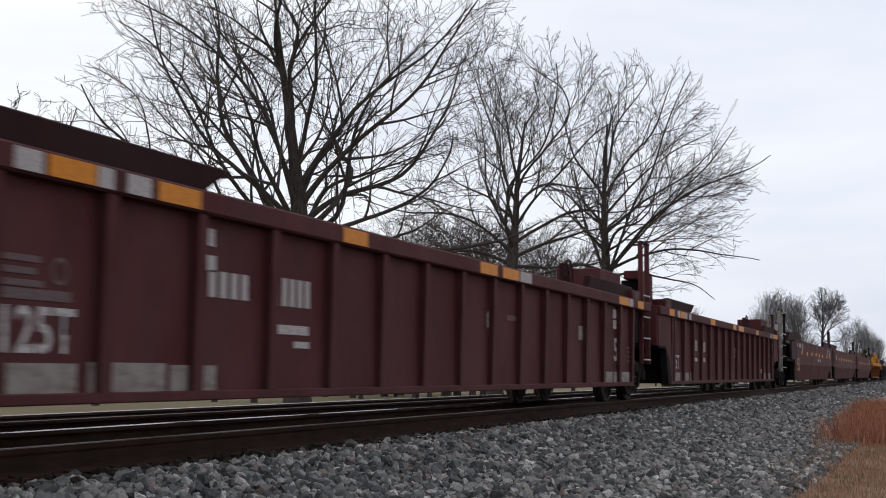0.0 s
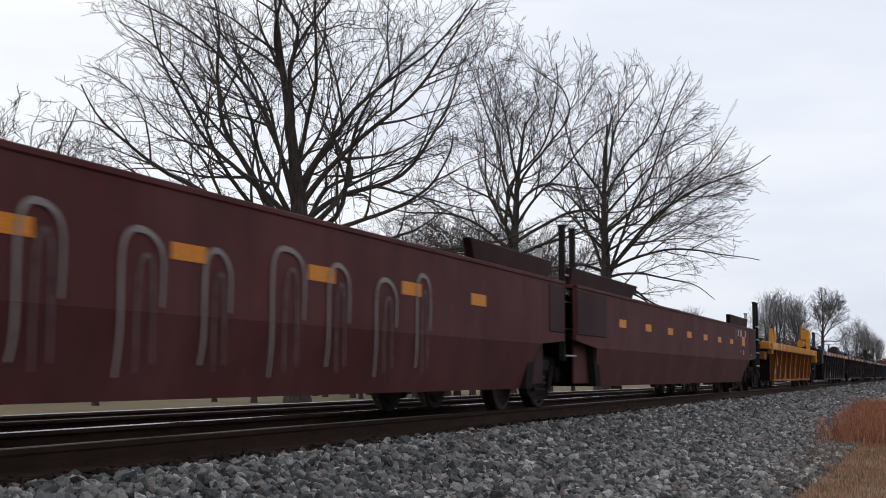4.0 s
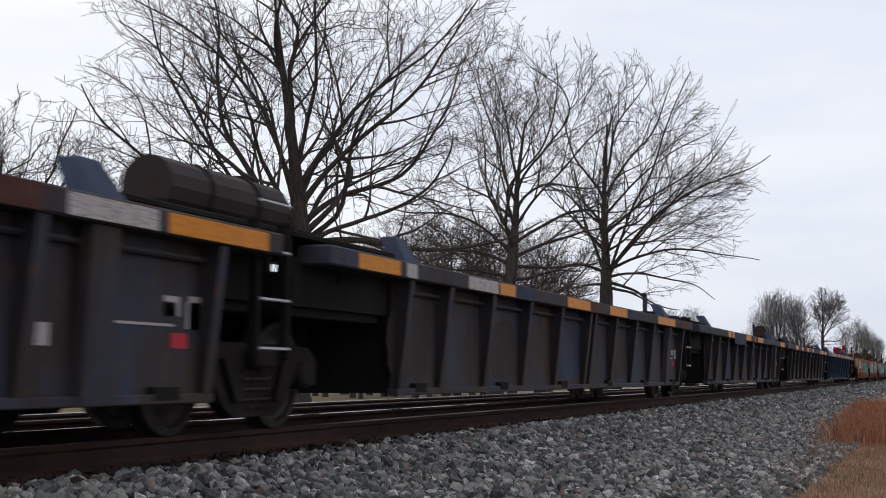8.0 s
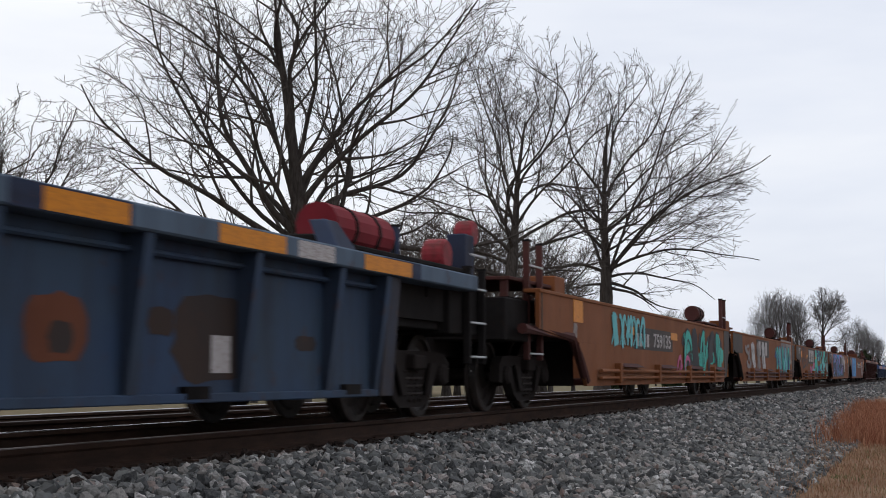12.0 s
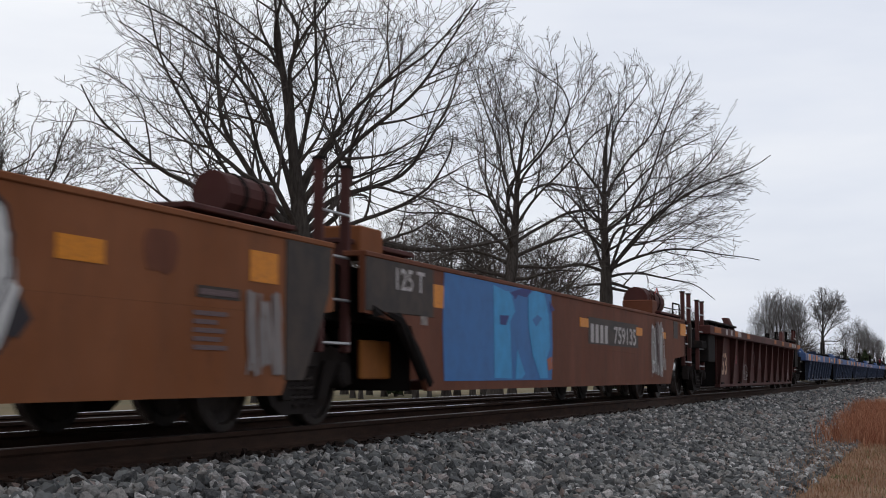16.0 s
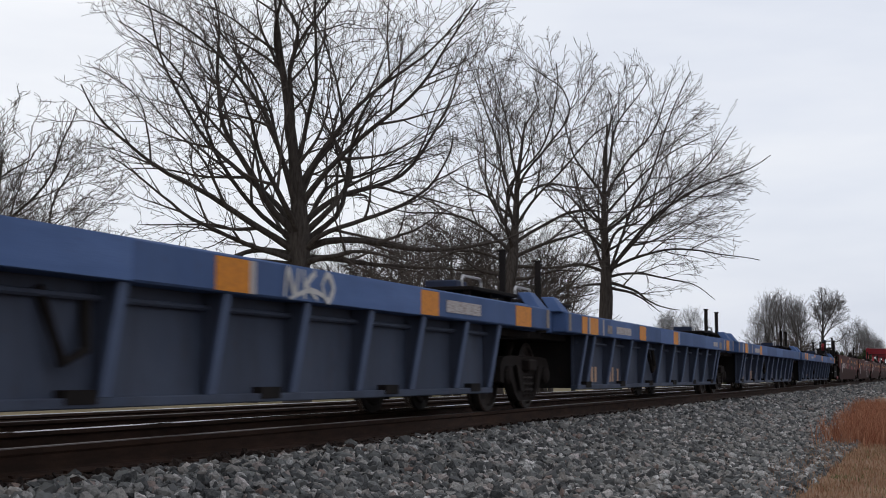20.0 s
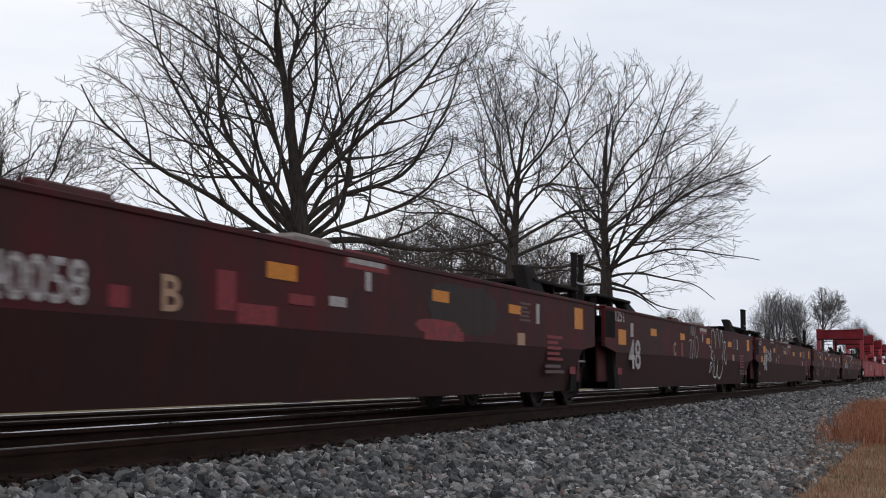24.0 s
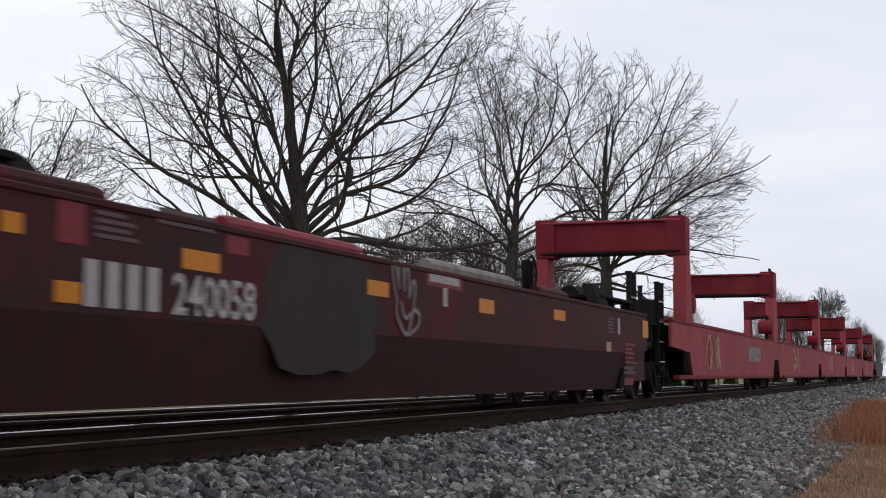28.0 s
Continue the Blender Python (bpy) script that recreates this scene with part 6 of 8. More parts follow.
patch(c, "lettering_line", 8.90, 0.53, 0.59, 0.09, "white", x=1.306)
patch(c, "lettering_line", 8.82, 0.39, 0.89, 0.10, "white", x=1.306)
patch(c, "stencil", 18.71, 0.82, 0.20, 0.13, "white", x=1.306)
patch(c, "stencil", 19.03, 0.74, 0.20, 0.22, "white", x=1.306)
patch(c, "stencil", 17.30, 0.60, 0.16, 0.13, "white", x=1.306)

c = car_no(7)
patch(c, "reflector", 1.00, 1.32, 0.96, 0.13, "orange")
patch(c, "reflector", 5.03, 1.32, 0.60, 0.13, "orange")
patch(c, "reflector", 8.05, 1.32, 1.27, 0.13, "orange")
patch(c, "reflector", 10.58, 1.32, 1.21, 0.13, "orange")
patch(c, "stencil", 2.13, 1.32, 0.27, 0.13, "white")
patch(c, "stencil", 3.93, 1.32, 1.03, 0.13, "white")
patch(c, "reflector", 14.38, 1.32, 1.68, 0.13, "orange")

c = car_no(8)
patch(c, "reflector", 4.59, 1.32, 0.52, 0.13, "orange")
patch(c, "reflector", 5.29, 1.32, 0.34, 0.13, "orange")
patch(c, "reflector", 7.83, 1.32, 1.01, 0.13, "orange")
patch(c, "reflector", 10.36, 1.32, 1.18, 0.13, "orange")
patch(c, "reflector", 14.41, 1.25, 1.14, 0.17, "orange", x=1.306)
patch(c, "paint_patch", 5.69, 1.19, 2.06, 0.25, "slate_blue", 1.503)
patch(c, "stencil", 9.62, 1.32, 0.08, 0.13, "white")
patch(c, "reflector", 16.11, 1.32, 1.21, 0.13, "orange")

c = car_no(9)
patch(c, "reflector", 13.75, 1.32, 0.99, 0.13, "orange")
patch(c, "stencil", 14.91, 1.32, 0.64, 0.13, "white")
patch(c, "reflector", 16.21, 1.32, 1.04, 0.13, "orange")
patch(c, "stencil", 17.20, 0.75, 0.22, 0.22, "white", x=1.306)
patch(c, "paint_patch", 12.95, 1.27, 0.43, 0.12, "g_teal", x=1.303)

c = car_no(10)
patch(c, "reflector", 2.49, 1.32, 0.68, 0.13, "orange")
patch(c, "reflector", 4.89, 1.32, 0.29, 0.13, "orange")
patch(c, "reflector", 5.39, 1.32, 0.48, 0.13, "orange")
patch(c, "reflector", 6.96, 1.32, 0.94, 0.13, "orange")
patch(c, "reflector", 9.18, 1.32, 1.03, 0.13, "orange")
patch(c, "reflector", 11.60, 1.32, 0.86, 0.13, "orange")
patch(c, "reflector", 13.58, 1.32, 1.02, 0.13, "orange")
patch(c, "stencil", 3.74, 1.32, 0.69, 0.13, "white")
number_bars(c, 4.04, 0.43, 0.60, 0.20, 3, "white", x=1.306)
number_bars(c, 5.42, 0.42, 0.70, 0.20, 4, "white", x=1.306)
patch(c, "paint_patch", 3.79, 0.31, 1.07, 0.81, "slate_blue", x=1.303)
patch(c, "paint_patch", 5.30, 0.33, 1.38, 0.83, "slate_blue", x=1.303)
patch(c, "placard", 3.62, 0.81, 0.14, 0.17, "pale", x=1.306)
patch(c, "stencil", 14.82, 1.32, 0.68, 0.13, "white")
patch(c, "reflector", 16.13, 1.32, 1.12, 0.13, "orange")
patch(c, "stencil", 13.85, 0.45, 0.28, 0.26, "white", x=1.306)

c = car_no(11)
patch(c, "reflector", 2.85, 1.14, 0.52, 0.34, "orange")
patch(c, "reflector", 6.36, 1.07, 0.45, 0.13, "orange")
patch(c, "reflector", 10.09, 1.07, 0.65, 0.13, "orange")
patch(c, "number_board", 6.78, 0.85, 3.47, 0.36, "board", 1.503)
number_bars(c, 6.96, 0.90, 1.16, 0.21, 4, "white")
letters(c, "759135", 8.42, 0.90, 1.62, 0.24, "white")
patch(c, "placard", 2.84, 0.93, 0.19, 0.19, "pale")

c = car_no(12)
patch(c, "number_board", 4.98, 0.93, 2.93, 0.47, "board", 1.503)
number_bars(c, 5.37, 0.98, 2.27, 0.37, 3, "white")
patch(c, "placard", 11.18, 0.80, 3.23, 0.73, "pale")

c = car_no(13)
patch(c, "reflector", 2.02, 1.09, 0.49, 0.21, "orange")
patch(c, "reflector", 4.33, 1.07, 0.48, 0.12, "orange")
patch(c, "reflector", 8.13, 1.06, 0.45, 0.14, "orange")
patch(c, "reflector", 14.19, 1.07, 0.51, 0.24, "orange")
letters(c, "125 T", 1.19, 1.20, 0.69, 0.19, "white")
patch(c, "placard", 1.73, 0.91, 0.21, 0.19, "pale")
patch(c, "lettering_line", 1.25, 1.08, 0.39, 0.03, "dim", 1.507)
patch(c, "lettering_line", 1.28, 1.02, 0.36, 0.03, "dim", 1.507)

c = car_no(14)
patch(c, "reflector", 4.87, 1.06, 0.49, 0.12, "orange")
patch(c, "reflector", 8.00, 1.07, 0.47, 0.11, "orange")
patch(c, "reflector", 11.62, 1.07, 0.48, 0.14, "orange")
patch(c, "reflector", 13.93, 1.09, 0.44, 0.22, "orange")
number_bars(c, 8.96, 0.97, 2.10, 0.43, 3, "white")
letters(c, "125T", 1.19, 1.18, 0.69, 0.22, "white")
patch(c, "number_board", 13.18, 0.94, 0.61, 0.08, "board", 1.503)
patch(c, "lettering_line", 13.21, 0.96, 0.53, 0.04, "dim", 1.507)
blotch(c, 12.52, 12.95, 1.05, 1.36, "brown_dull", 44, 1.5035)
bars(c, 13.14, 0.60, 0.46, 0.28, 5)

c = car_no(15)
letters(c, "125 T", 1.05, 1.19, 0.73, 0.20, "white")
patch(c, "reflector", 1.98, 1.08, 0.46, 0.22, "orange")
patch(c, "reflector", 5.01, 1.09, 0.43, 0.11, "orange")
patch(c, "placard", 1.69, 0.90, 0.18, 0.20, "pale")
patch(c, "reflector", 7.90, 1.09, 0.49, 0.12, "orange")
patch(c, "reflector", 11.66, 1.07, 0.50, 0.13, "orange")
patch(c, "reflector", 13.80, 1.08, 0.48, 0.11, "orange")
patch(c, "reflector", 15.79, 1.18, 0.60, 0.22, "orange")
patch(c, "number_board", 8.38, 0.87, 3.43, 0.37, "board", 1.503)
number_bars(c, 8.52, 0.89, 1.17, 0.26, 4, "white")
letters(c, "759135", 10.01, 0.90, 1.62, 0.26, "white")
patch(c, "number_board", 15.07, 1.11, 0.43, 0.31, "board", 1.503)
patch(c, "placard", 14.06, 0.53, 0.20, 0.19, "pale")

c = car_no(16)
patch(c, "reflector", 1.84, 1.36, 0.97, 0.12, "orange_worn")
patch(c, "reflector", 5.14, 1.36, 0.48, 0.12, "orange_worn")
patch(c, "reflector", 7.43, 1.36, 0.55, 0.12, "orange_worn")
patch(c, "stencil", 3.60, 1.36, 0.29, 0.12, "white")
patch(c, "stencil", 4.41, 1.36, 0.26, 0.12, "white")
patch(c, "stencil", 5.68, 1.36, 0.57, 0.12, "white")
letters(c, "53", 4.22, 0.45, 0.82, 0.51, "g_peach", x=1.306)
number_bars(c, 6.36, 0.71, 0.49, 0.24, 3, "reddim", x=1.306)
patch(c, "reflector", 13.78, 1.36, 0.53, 0.12, "orange_worn")
patch(c, "reflector", 16.03, 1.36, 0.54, 0.12, "orange_worn")
patch(c, "reflector", 18.25, 1.36, 0.74, 0.12, "orange_worn")
patch(c, "reflector", 21.03, 1.36, 1.11, 0.12, "orange_worn")
patch(c, "stencil", 19.30, 1.36, 0.35, 0.12, "white")
patch(c, "stencil", 20.08, 1.36, 0.33, 0.12, "white")
patch(c, "lettering_line", 12.36, 0.73, 0.23, 0.02, "dim", x=1.306)

c = car_no(18)
patch(c, "reflector", 8.43, 1.00, 0.49, 0.23, "orange")
patch(c, "reflector", 12.40, 1.00, 0.49, 0.23, "orange")
patch(c, "reflector", 15.54, 1.00, 0.64, 0.23, "orange")
patch(c, "stencil", 8.92, 1.00, 0.10, 0.23, "white")
patch(c, "lettering_line", 13.12, 1.05, 1.09, 0.12, "white", 1.507)
patch(c, "reflector", 1.74, 1.00, 0.24, 0.23, "orange")
patch(c, "reflector", 2.16, 1.00, 0.68, 0.23, "orange")
patch(c, "stencil", 2.86, 1.00, 0.11, 0.23, "white")
patch(c, "stencil", 3.14, 1.00, 0.30, 0.23, "white")
patch(c, "lettering_line", 3.61, 1.06, 1.08, 0.12, "dim", 1.507)
number_bars(c, 4.21, 0.32, 1.01, 0.26, 3, "g_peach", x=1.286)

c = car_no(22)
patch(c, "reflector", 3.40, 1.07, 0.63, 0.21, "orange")
letters(c, "48", 3.75, 0.57, 0.76, 0.43, "white")
number_bars(c, 4.50, 0.83, 0.86, 0.24, 4, "white")
letters(c, "240058", 5.50, 0.82, 1.12, 0.26, "white")
bars(c, 2.50, 0.76, 0.50, 0.65, 8, "reddim")
letters(c, "B", 7.44, 0.83, 0.23, 0.23, "g_peach")
patch(c, "red_sheet", 8.15, 0.87, 0.27, 0.27, "reddim", 1.503)
patch(c, "reflector", 8.89, 1.13, 0.50, 0.12, "orange")
patch(c, "reflector", 12.41, 1.14, 0.48, 0.11, "orange")
patch(c, "reflector", 14.95, 1.13, 0.50, 0.10, "orange")
patch(c, "red_sheet", 10.30, 1.31, 0.96, 0.15, "reddim", 1.503)
patch(c, "lettering_line", 10.37, 1.35, 0.80, 0.07, "white", 1.507)
letters(c, "1", 10.73, 1.14, 0.13, 0.16, "white")
patch(c, "red_sheet", 6.85, 0.83, 0.21, 0.13, "reddim", 1.503)
patch(c, "red_sheet", 8.45, 0.79, 0.61, 0.14, "reddim", 1.503)
patch(c, "lettering_line", 9.25, 0.96, 0.45, 0.08, "reddim", 1.507)
patch(c, "stencil", 10.00, 0.98, 0.33, 0.08, "white")
patch(c, "red_sheet", 12.18, 0.77, 1.17, 0.10, "reddim", 1.503)

c = car_no(23)
letters(c, "48", 1.96, 0.53, 0.92, 0.47, "white")
letters(c, "125T", 1.01, 1.24, 0.70, 0.19, "white")
patch(c, "reflector", 1.23, 0.90, 0.54, 0.23, "orange")
patch(c, "reflector", 3.78, 1.10, 0.52, 0.12, "orange")
patch(c, "stencil", 2.12, 1.04, 0.22, 0.21, "white")
patch(c, "reflector", 6.67, 1.10, 0.49, 0.12, "orange")
patch(c, "reflector", 9.83, 1.09, 0.50, 0.12, "orange")
patch(c, "reflector", 13.06, 1.09, 0.60, 0.12, "orange")
letters(c, "C", 5.94, 0.79, 0.24, 0.25, "g_peach")
patch(c, "red_sheet", 8.95, 1.28, 0.97, 0.16, "reddim", 1.503)
patch(c, "lettering_line", 9.02, 1.33, 0.83, 0.08, "white", 1.507)
letters(c, "1", 9.28, 1.12, 0.11, 0.15, "white")
patch(c, "red_sheet", 6.75, 0.79, 0.22, 0.26, "reddim", 1.503)

c = car_no(24)
letters(c, "48", 2.01, 0.57, 0.87, 0.47, "white")
patch(c, "reflector", 2.10, 1.06, 0.54, 0.19, "orange")
patch(c, "reflector", 1.54, 0.80, 0.38, 0.16, "orange")
letters(c, "125T", 1.04, 1.25, 0.71, 0.20, "white")
patch(c, "reflector", 4.66, 1.11, 0.50, 0.13, "orange")
patch(c, "reflector", 7.77, 1.10, 0.52, 0.11, "orange")
patch(c, "reflector", 10.58, 1.08, 0.56, 0.13, "orange")
patch(c, "reflector", 13.14, 1.09, 0.57, 0.15, "orange")
letters(c, "D", 5.95, 0.80, 0.20, 0.25, "g_peach")
patch(c, "red_sheet", 8.81, 1.29, 1.03, 0.16, "reddim", 1.503)
patch(c, "lettering_line", 8.88, 1.34, 0.89, 0.08, "white", 1.507)
letters(c, "1", 9.26, 1.13, 0.10, 0.14, "white")
patch(c, "stencil", 3.92, 1.37, 0.77, 0.12, "white")
patch(c, "tag", 5.31, 0.83, 0.24, 0.12, "pale")

c = car_no(25)
patch(c, "reflector", 3.97, 1.11, 0.48, 0.13, "orange")
patch(c, "tag", 3.20, 0.81, 0.24, 0.12, "pale")
patch(c, "reflector", 7.00, 1.11, 0.54, 0.12, "orange")
patch(c, "reflector", 10.12, 1.09, 0.61, 0.12, "orange")
patch(c, "reflector", 13.11, 1.12, 0.47, 0.12, "orange")
letters(c, "E", 5.83, 0.79, 0.24, 0.25, "g_peach")
patch(c, "stencil", 8.78, 1.31, 0.75, 0.10, "white")
patch(c, "stencil", 9.16, 1.14, 0.09, 0.17, "white")
bars(c, 3.18, 1.22, 0.46, 0.21, 5)
patch(c, "stencil", 3.76, 1.36, 0.54, 0.08, "white")
patch(c, "red_sheet", 2.83, 1.18, 0.18, 0.22, "reddim", 1.503)

c = car_no(26)
patch(c, "reflector", 2.54, 1.17, 0.18, 0.11, "orange")
patch(c, "reflector", 4.39, 1.11, 0.49, 0.13, "orange")
patch(c, "reflector", 7.49, 1.11, 0.48, 0.13, "orange")
patch(c, "reflector", 10.57, 1.09, 0.52, 0.15, "orange")
patch(c, "reflector", 13.63, 1.13, 0.57, 0.13, "orange")
number_bars(c, 3.30, 0.82, 0.89, 0.27, 4, "white")
letters(c, "240058", 4.27, 0.81, 1.14, 0.27, "white")
patch(c, "red_sheet", 8.96, 1.28, 1.06, 0.15, "reddim", 1.503)
patch(c, "lettering_line", 9.03, 1.32, 0.87, 0.08, "white", 1.507)
letters(c, "1", 9.41, 1.10, 0.13, 0.18, "white")
bars(c, 3.40, 1.22, 0.46, 0.22, 5)
patch(c, "lettering_line", 4.08, 1.37, 0.73, 0.10, "dim", 1.507)
patch(c, "red_sheet", 4.98, 1.26, 0.33, 0.12, "reddim", 1.503)
patch(c, "red_sheet", 3.03, 1.16, 0.27, 0.27, "reddim", 1.503)
patch(c, "reflector", 3.02, 0.83, 0.25, 0.12, "orange")

c = car_no(27)
patch(c, "placard", 12.22, 0.80, 2.57, 0.37, "pale")

c = car_no(2)
patch(c, "reflector", 9.19, 1.18, 0.50, 0.13, "orange")
patch(c, "reflector", 11.22, 1.19, 0.49, 0.12, "orange")
patch(c, "reflector", 12.83, 1.16, 0.52, 0.15, "orange")
patch(c, "reflector", 14.52, 1.16, 0.52, 0.13, "orange")

c = car_no(17)
patch(c, "stencil", 2.28, 1.00, 0.21, 0.23, "white")
patch(c, "reflector", 2.74, 1.00, 0.59, 0.23, "orange")
patch(c, "stencil", 4.24, 1.00, 0.09, 0.23, "white")
patch(c, "reflector", 4.69, 1.00, 0.39, 0.23, "orange")
patch(c, "reflector", 5.96, 1.00, 0.61, 0.23, "orange")
patch(c, "lettering_line", 7.01, 1.05, 1.07, 0.13, "white", 1.507)
patch(c, "reflector", 9.81, 1.00, 0.44, 0.23, "orange")
patch(c, "stencil", 10.37, 1.00, 0.10, 0.23, "white")
patch(c, "reflector", 13.00, 1.00, 0.55, 0.23, "orange")
patch(c, "lettering_line", 14.19, 1.07, 0.98, 0.11, "white", 1.507)
patch(c, "reflector", 16.29, 1.00, 0.59, 0.23, "orange")
number_bars(c, 7.76, 0.52, 0.34, 0.07, 3, "g_peach", x=1.286)
patch(c, "lettering_line", 6.68, 0.59, 0.37, 0.06, "g_peach", x=1.286)
patch(c, "lettering_line", 6.67, 0.42, 0.39, 0.07, "g_peach", x=1.286)

c = car_no(19)
patch(c, "reflector", 1.23, 1.00, 0.30, 0.23, "orange")
patch(c, "stencil", 1.63, 1.00, 0.07, 0.23, "white")
patch(c, "reflector", 1.70, 1.00, 0.49, 0.23, "orange")
patch(c, "stencil", 2.49, 1.00, 0.08, 0.23, "white")
patch(c, "placard", 2.80, 1.04, 0.31, 0.12, "pale")
patch(c, "lettering_line", 3.41, 1.05, 1.05, 0.11, "white", 1.507)
patch(c, "reflector", 5.16, 1.00, 0.51, 0.23, "orange")
patch(c, "reflector", 8.27, 1.00, 0.46, 0.23, "orange")
patch(c, "stencil", 8.79, 1.00, 0.10, 0.23, "white")
number_bars(c, 1.68, 0.33, 0.40, 0.22, 2, "g_peach", x=1.286)
number_bars(c, 2.63, 0.34, 0.45, 0.22, 2, "g_peach", x=1.286)
number_bars(c, 3.53, 0.34, 0.68, 0.22, 4, "g_peach", x=1.286)
number_bars(c, 4.41, 0.34, 0.15, 0.20, 1, "g_peach", x=1.286)
patch(c, "lettering_line", 13.14, 1.06, 0.57, 0.09, "white", 1.507)
patch(c, "placard", 14.03, 1.02, 0.32, 0.14, "pale")
patch(c, "stencil", 14.76, 1.00, 0.07, 0.23, "white")
patch(c, "reflector", 15.12, 1.00, 0.44, 0.23, "orange")
patch(c, "stencil", 15.65, 1.00, 0.04, 0.23, "white")

c = car_no(20)
patch(c, "stencil", 1.23, 1.00, 0.13, 0.23, "white")
patch(c, "reflector", 1.68, 1.00, 0.48, 0.23, "orange")
patch(c, "stencil", 2.23, 1.00, 0.06, 0.23, "white")
patch(c, "stencil", 3.08, 1.00, 0.07, 0.23, "white")
patch(c, "lettering_line", 3.70, 1.04, 1.00, 0.11, "white", 1.507)
patch(c, "reflector", 4.81, 1.00, 0.49, 0.23, "orange")
number_bars(c, 2.57, 0.32, 0.39, 0.24, 2, "g_peach", x=1.286)
number_bars(c, 4.42, 0.29, 0.85, 0.27, 3, "g_peach", x=1.286)

# ---- graffiti and other paint ----
c = car_no(2)
graffiti(c, 9.6, 10.2, 0.30, 1.45, 1, ["dim"], None, 3, 0.03)
c = car_no(3)
for i in range(10):
    y = 5.66 + i * 1.001
    w, hi, lo = (0.58, 0.44, 0.66, 0.5)[i % 4], 1.36 - 0.05 * (i % 3), 0.42 + 0.08 * (i % 2)
    sprayed(c, [("g_grey", [(y - 0.05, lo), (y, 0.7), (y + 0.02, hi - 0.1), (y + w * 0.4, hi), (y + w * 0.8, hi - 0.12), (y + w * 0.8, 0.85)], 0.020), ("dim", [(y + w * 0.3, 0.45), (y + w * 0.35, hi - 0.25), (y + w * 0.6, hi - 0.2), (y + w * 0.62, 0.5)], 0.016)])
for y in (12.3, 14.3, 16.3):
    patch(c, "reflector", y, 1.16, 0.5, 0.12, "orange")
for y in (3.0, 5.05, 7.1, 9.15, 11.2, 13.2):
    patch(car_no(4), "reflector", y, 1.16, 0.5, 0.12, "orange")
c = car_no(6)
graffiti(c, 12.19, 12.79, 0.55, 0.95, 2, ["g_rust"], None, 9, 0.03, 1.307)
c = car_no(8)
blotch(c, 12.7, 13.9, 0.42, 1.0, "grime", 15, 1.3045)
letters(c, "48", 13.02, 0.46, 0.56, 0.34, "g_rust", x=1.307)
blotch(c, 14.5, 15.4, 0.36, 0.95, "grime", 16, 1.3045)
blotch(c, 9.9, 11.0, 0.40, 0.95, "grime", 14, 1.3045)
c = car_no(9)
blotch(c, 13.0, 14.05, 0.42, 1.02, "grime", 17, 1.3045)
letters(c, "48", 13.36, 0.52, 0.56, 0.42, "brown", x=1.307)
blotch(c, 14.6, 15.9, 0.36, 0.95, "grime", 18, 1.3045)
c = car_no(10)
blotch(c, 11.7, 12.35, 0.48, 0.92, "brown_dull", 19, 1.3035)
blotch(c, 11.95, 12.2, 0.55, 0.75, "grime", 20, 1.305)
blotch(c, 13.0, 13.35, 0.68, 0.88, "grime", 21, 1.3035)
blotch(c, 15.2, 15.6, 0.62, 0.75, "grime", 22, 1.3035)
c = car_no(11)
graffiti(c, 5.1, 7.7, 0.82, 1.42, 5, ["g_cyan"], None, 21, 0.06)
graffiti(c, 11.2, 16.4, 0.42, 1.40, 5, ["g_teal", "g_black"], "g_black", 22, 0.10)
graffiti(c, 10.6, 12.0, 0.42, 0.85, 2, ["g_pink"], None, 23, 0.05)
c = car_no(12)
graffiti(c, 2.4, 7.0, 0.55, 1.35, 4, ["g_grey", "g_white"], None, 24, 0.06)
graffiti(c, 9.5, 13.8, 0.42, 1.38, 5, ["g_teal", "g_cyan"], "g_navy", 25, 0.09)
c = car_no(13)
SCRIBBLE = [
    ("g_black", [(2.51, 1.31), (2.68, 1.47), (2.63, 1.26), (2.87, 1.43), (2.85, 1.26)], 0.035),
    ("g_black", [(2.94, 1.25), (3.07, 1.47), (3.21, 1.28), (3.48, 1.49), (3.35, 1.25)], 0.035),
    ("g_black", [(3.79, 1.12), (4.01, 1.44), (4.22, 1.15)], 0.035),
    ("g_black", [(2.26, 0.85), (2.37, 1.05), (2.32, 0.8), (2.58, 1.05), (2.5, 0.75)], 0.040),
    ("g_black", [(2.64, 0.93), (2.79, 1.13), (2.89, 0.85), (2.71, 0.71), (2.95, 0.88)], 0.040),
    ("g_black", [(3.02, 0.8), (3.08, 1.05), (3.42, 0.91), (3.21, 1.09), (3.46, 0.81)], 0.040),
    ("g_black", [(2.71, 0.69), (3.36, 0.76), (3.79, 0.82)], 0.040),
    ("g_black", [(3.57, 0.85), (3.71, 1.02), (3.87, 0.78), (4.1, 1.07), (4.19, 0.77)], 0.040),
    ("g_black", [(4.22, 0.84), (4.6, 1.1), (4.61, 0.78), (4.35, 0.95)], 0.040),
]
sprayed(c, SCRIBBLE)
patch(c, "logo_board", 5.05, 0.87, 2.55, 0.575, "board", 1.503)
for y in (5.3, 6.1, 6.85):
    part("logo_block", plate([(y + 0.06, 0.95), (y + 0.50, 0.95), (y + 0.62, 1.38), (y - 0.04, 1.38)], 1.508, 0.004), "white", c)
for z in (1.06, 1.11, 1.16, 1.21):
    patch(c, "logo_stripe", 5.55, z, 1.7, 0.014, "board", 1.5085)
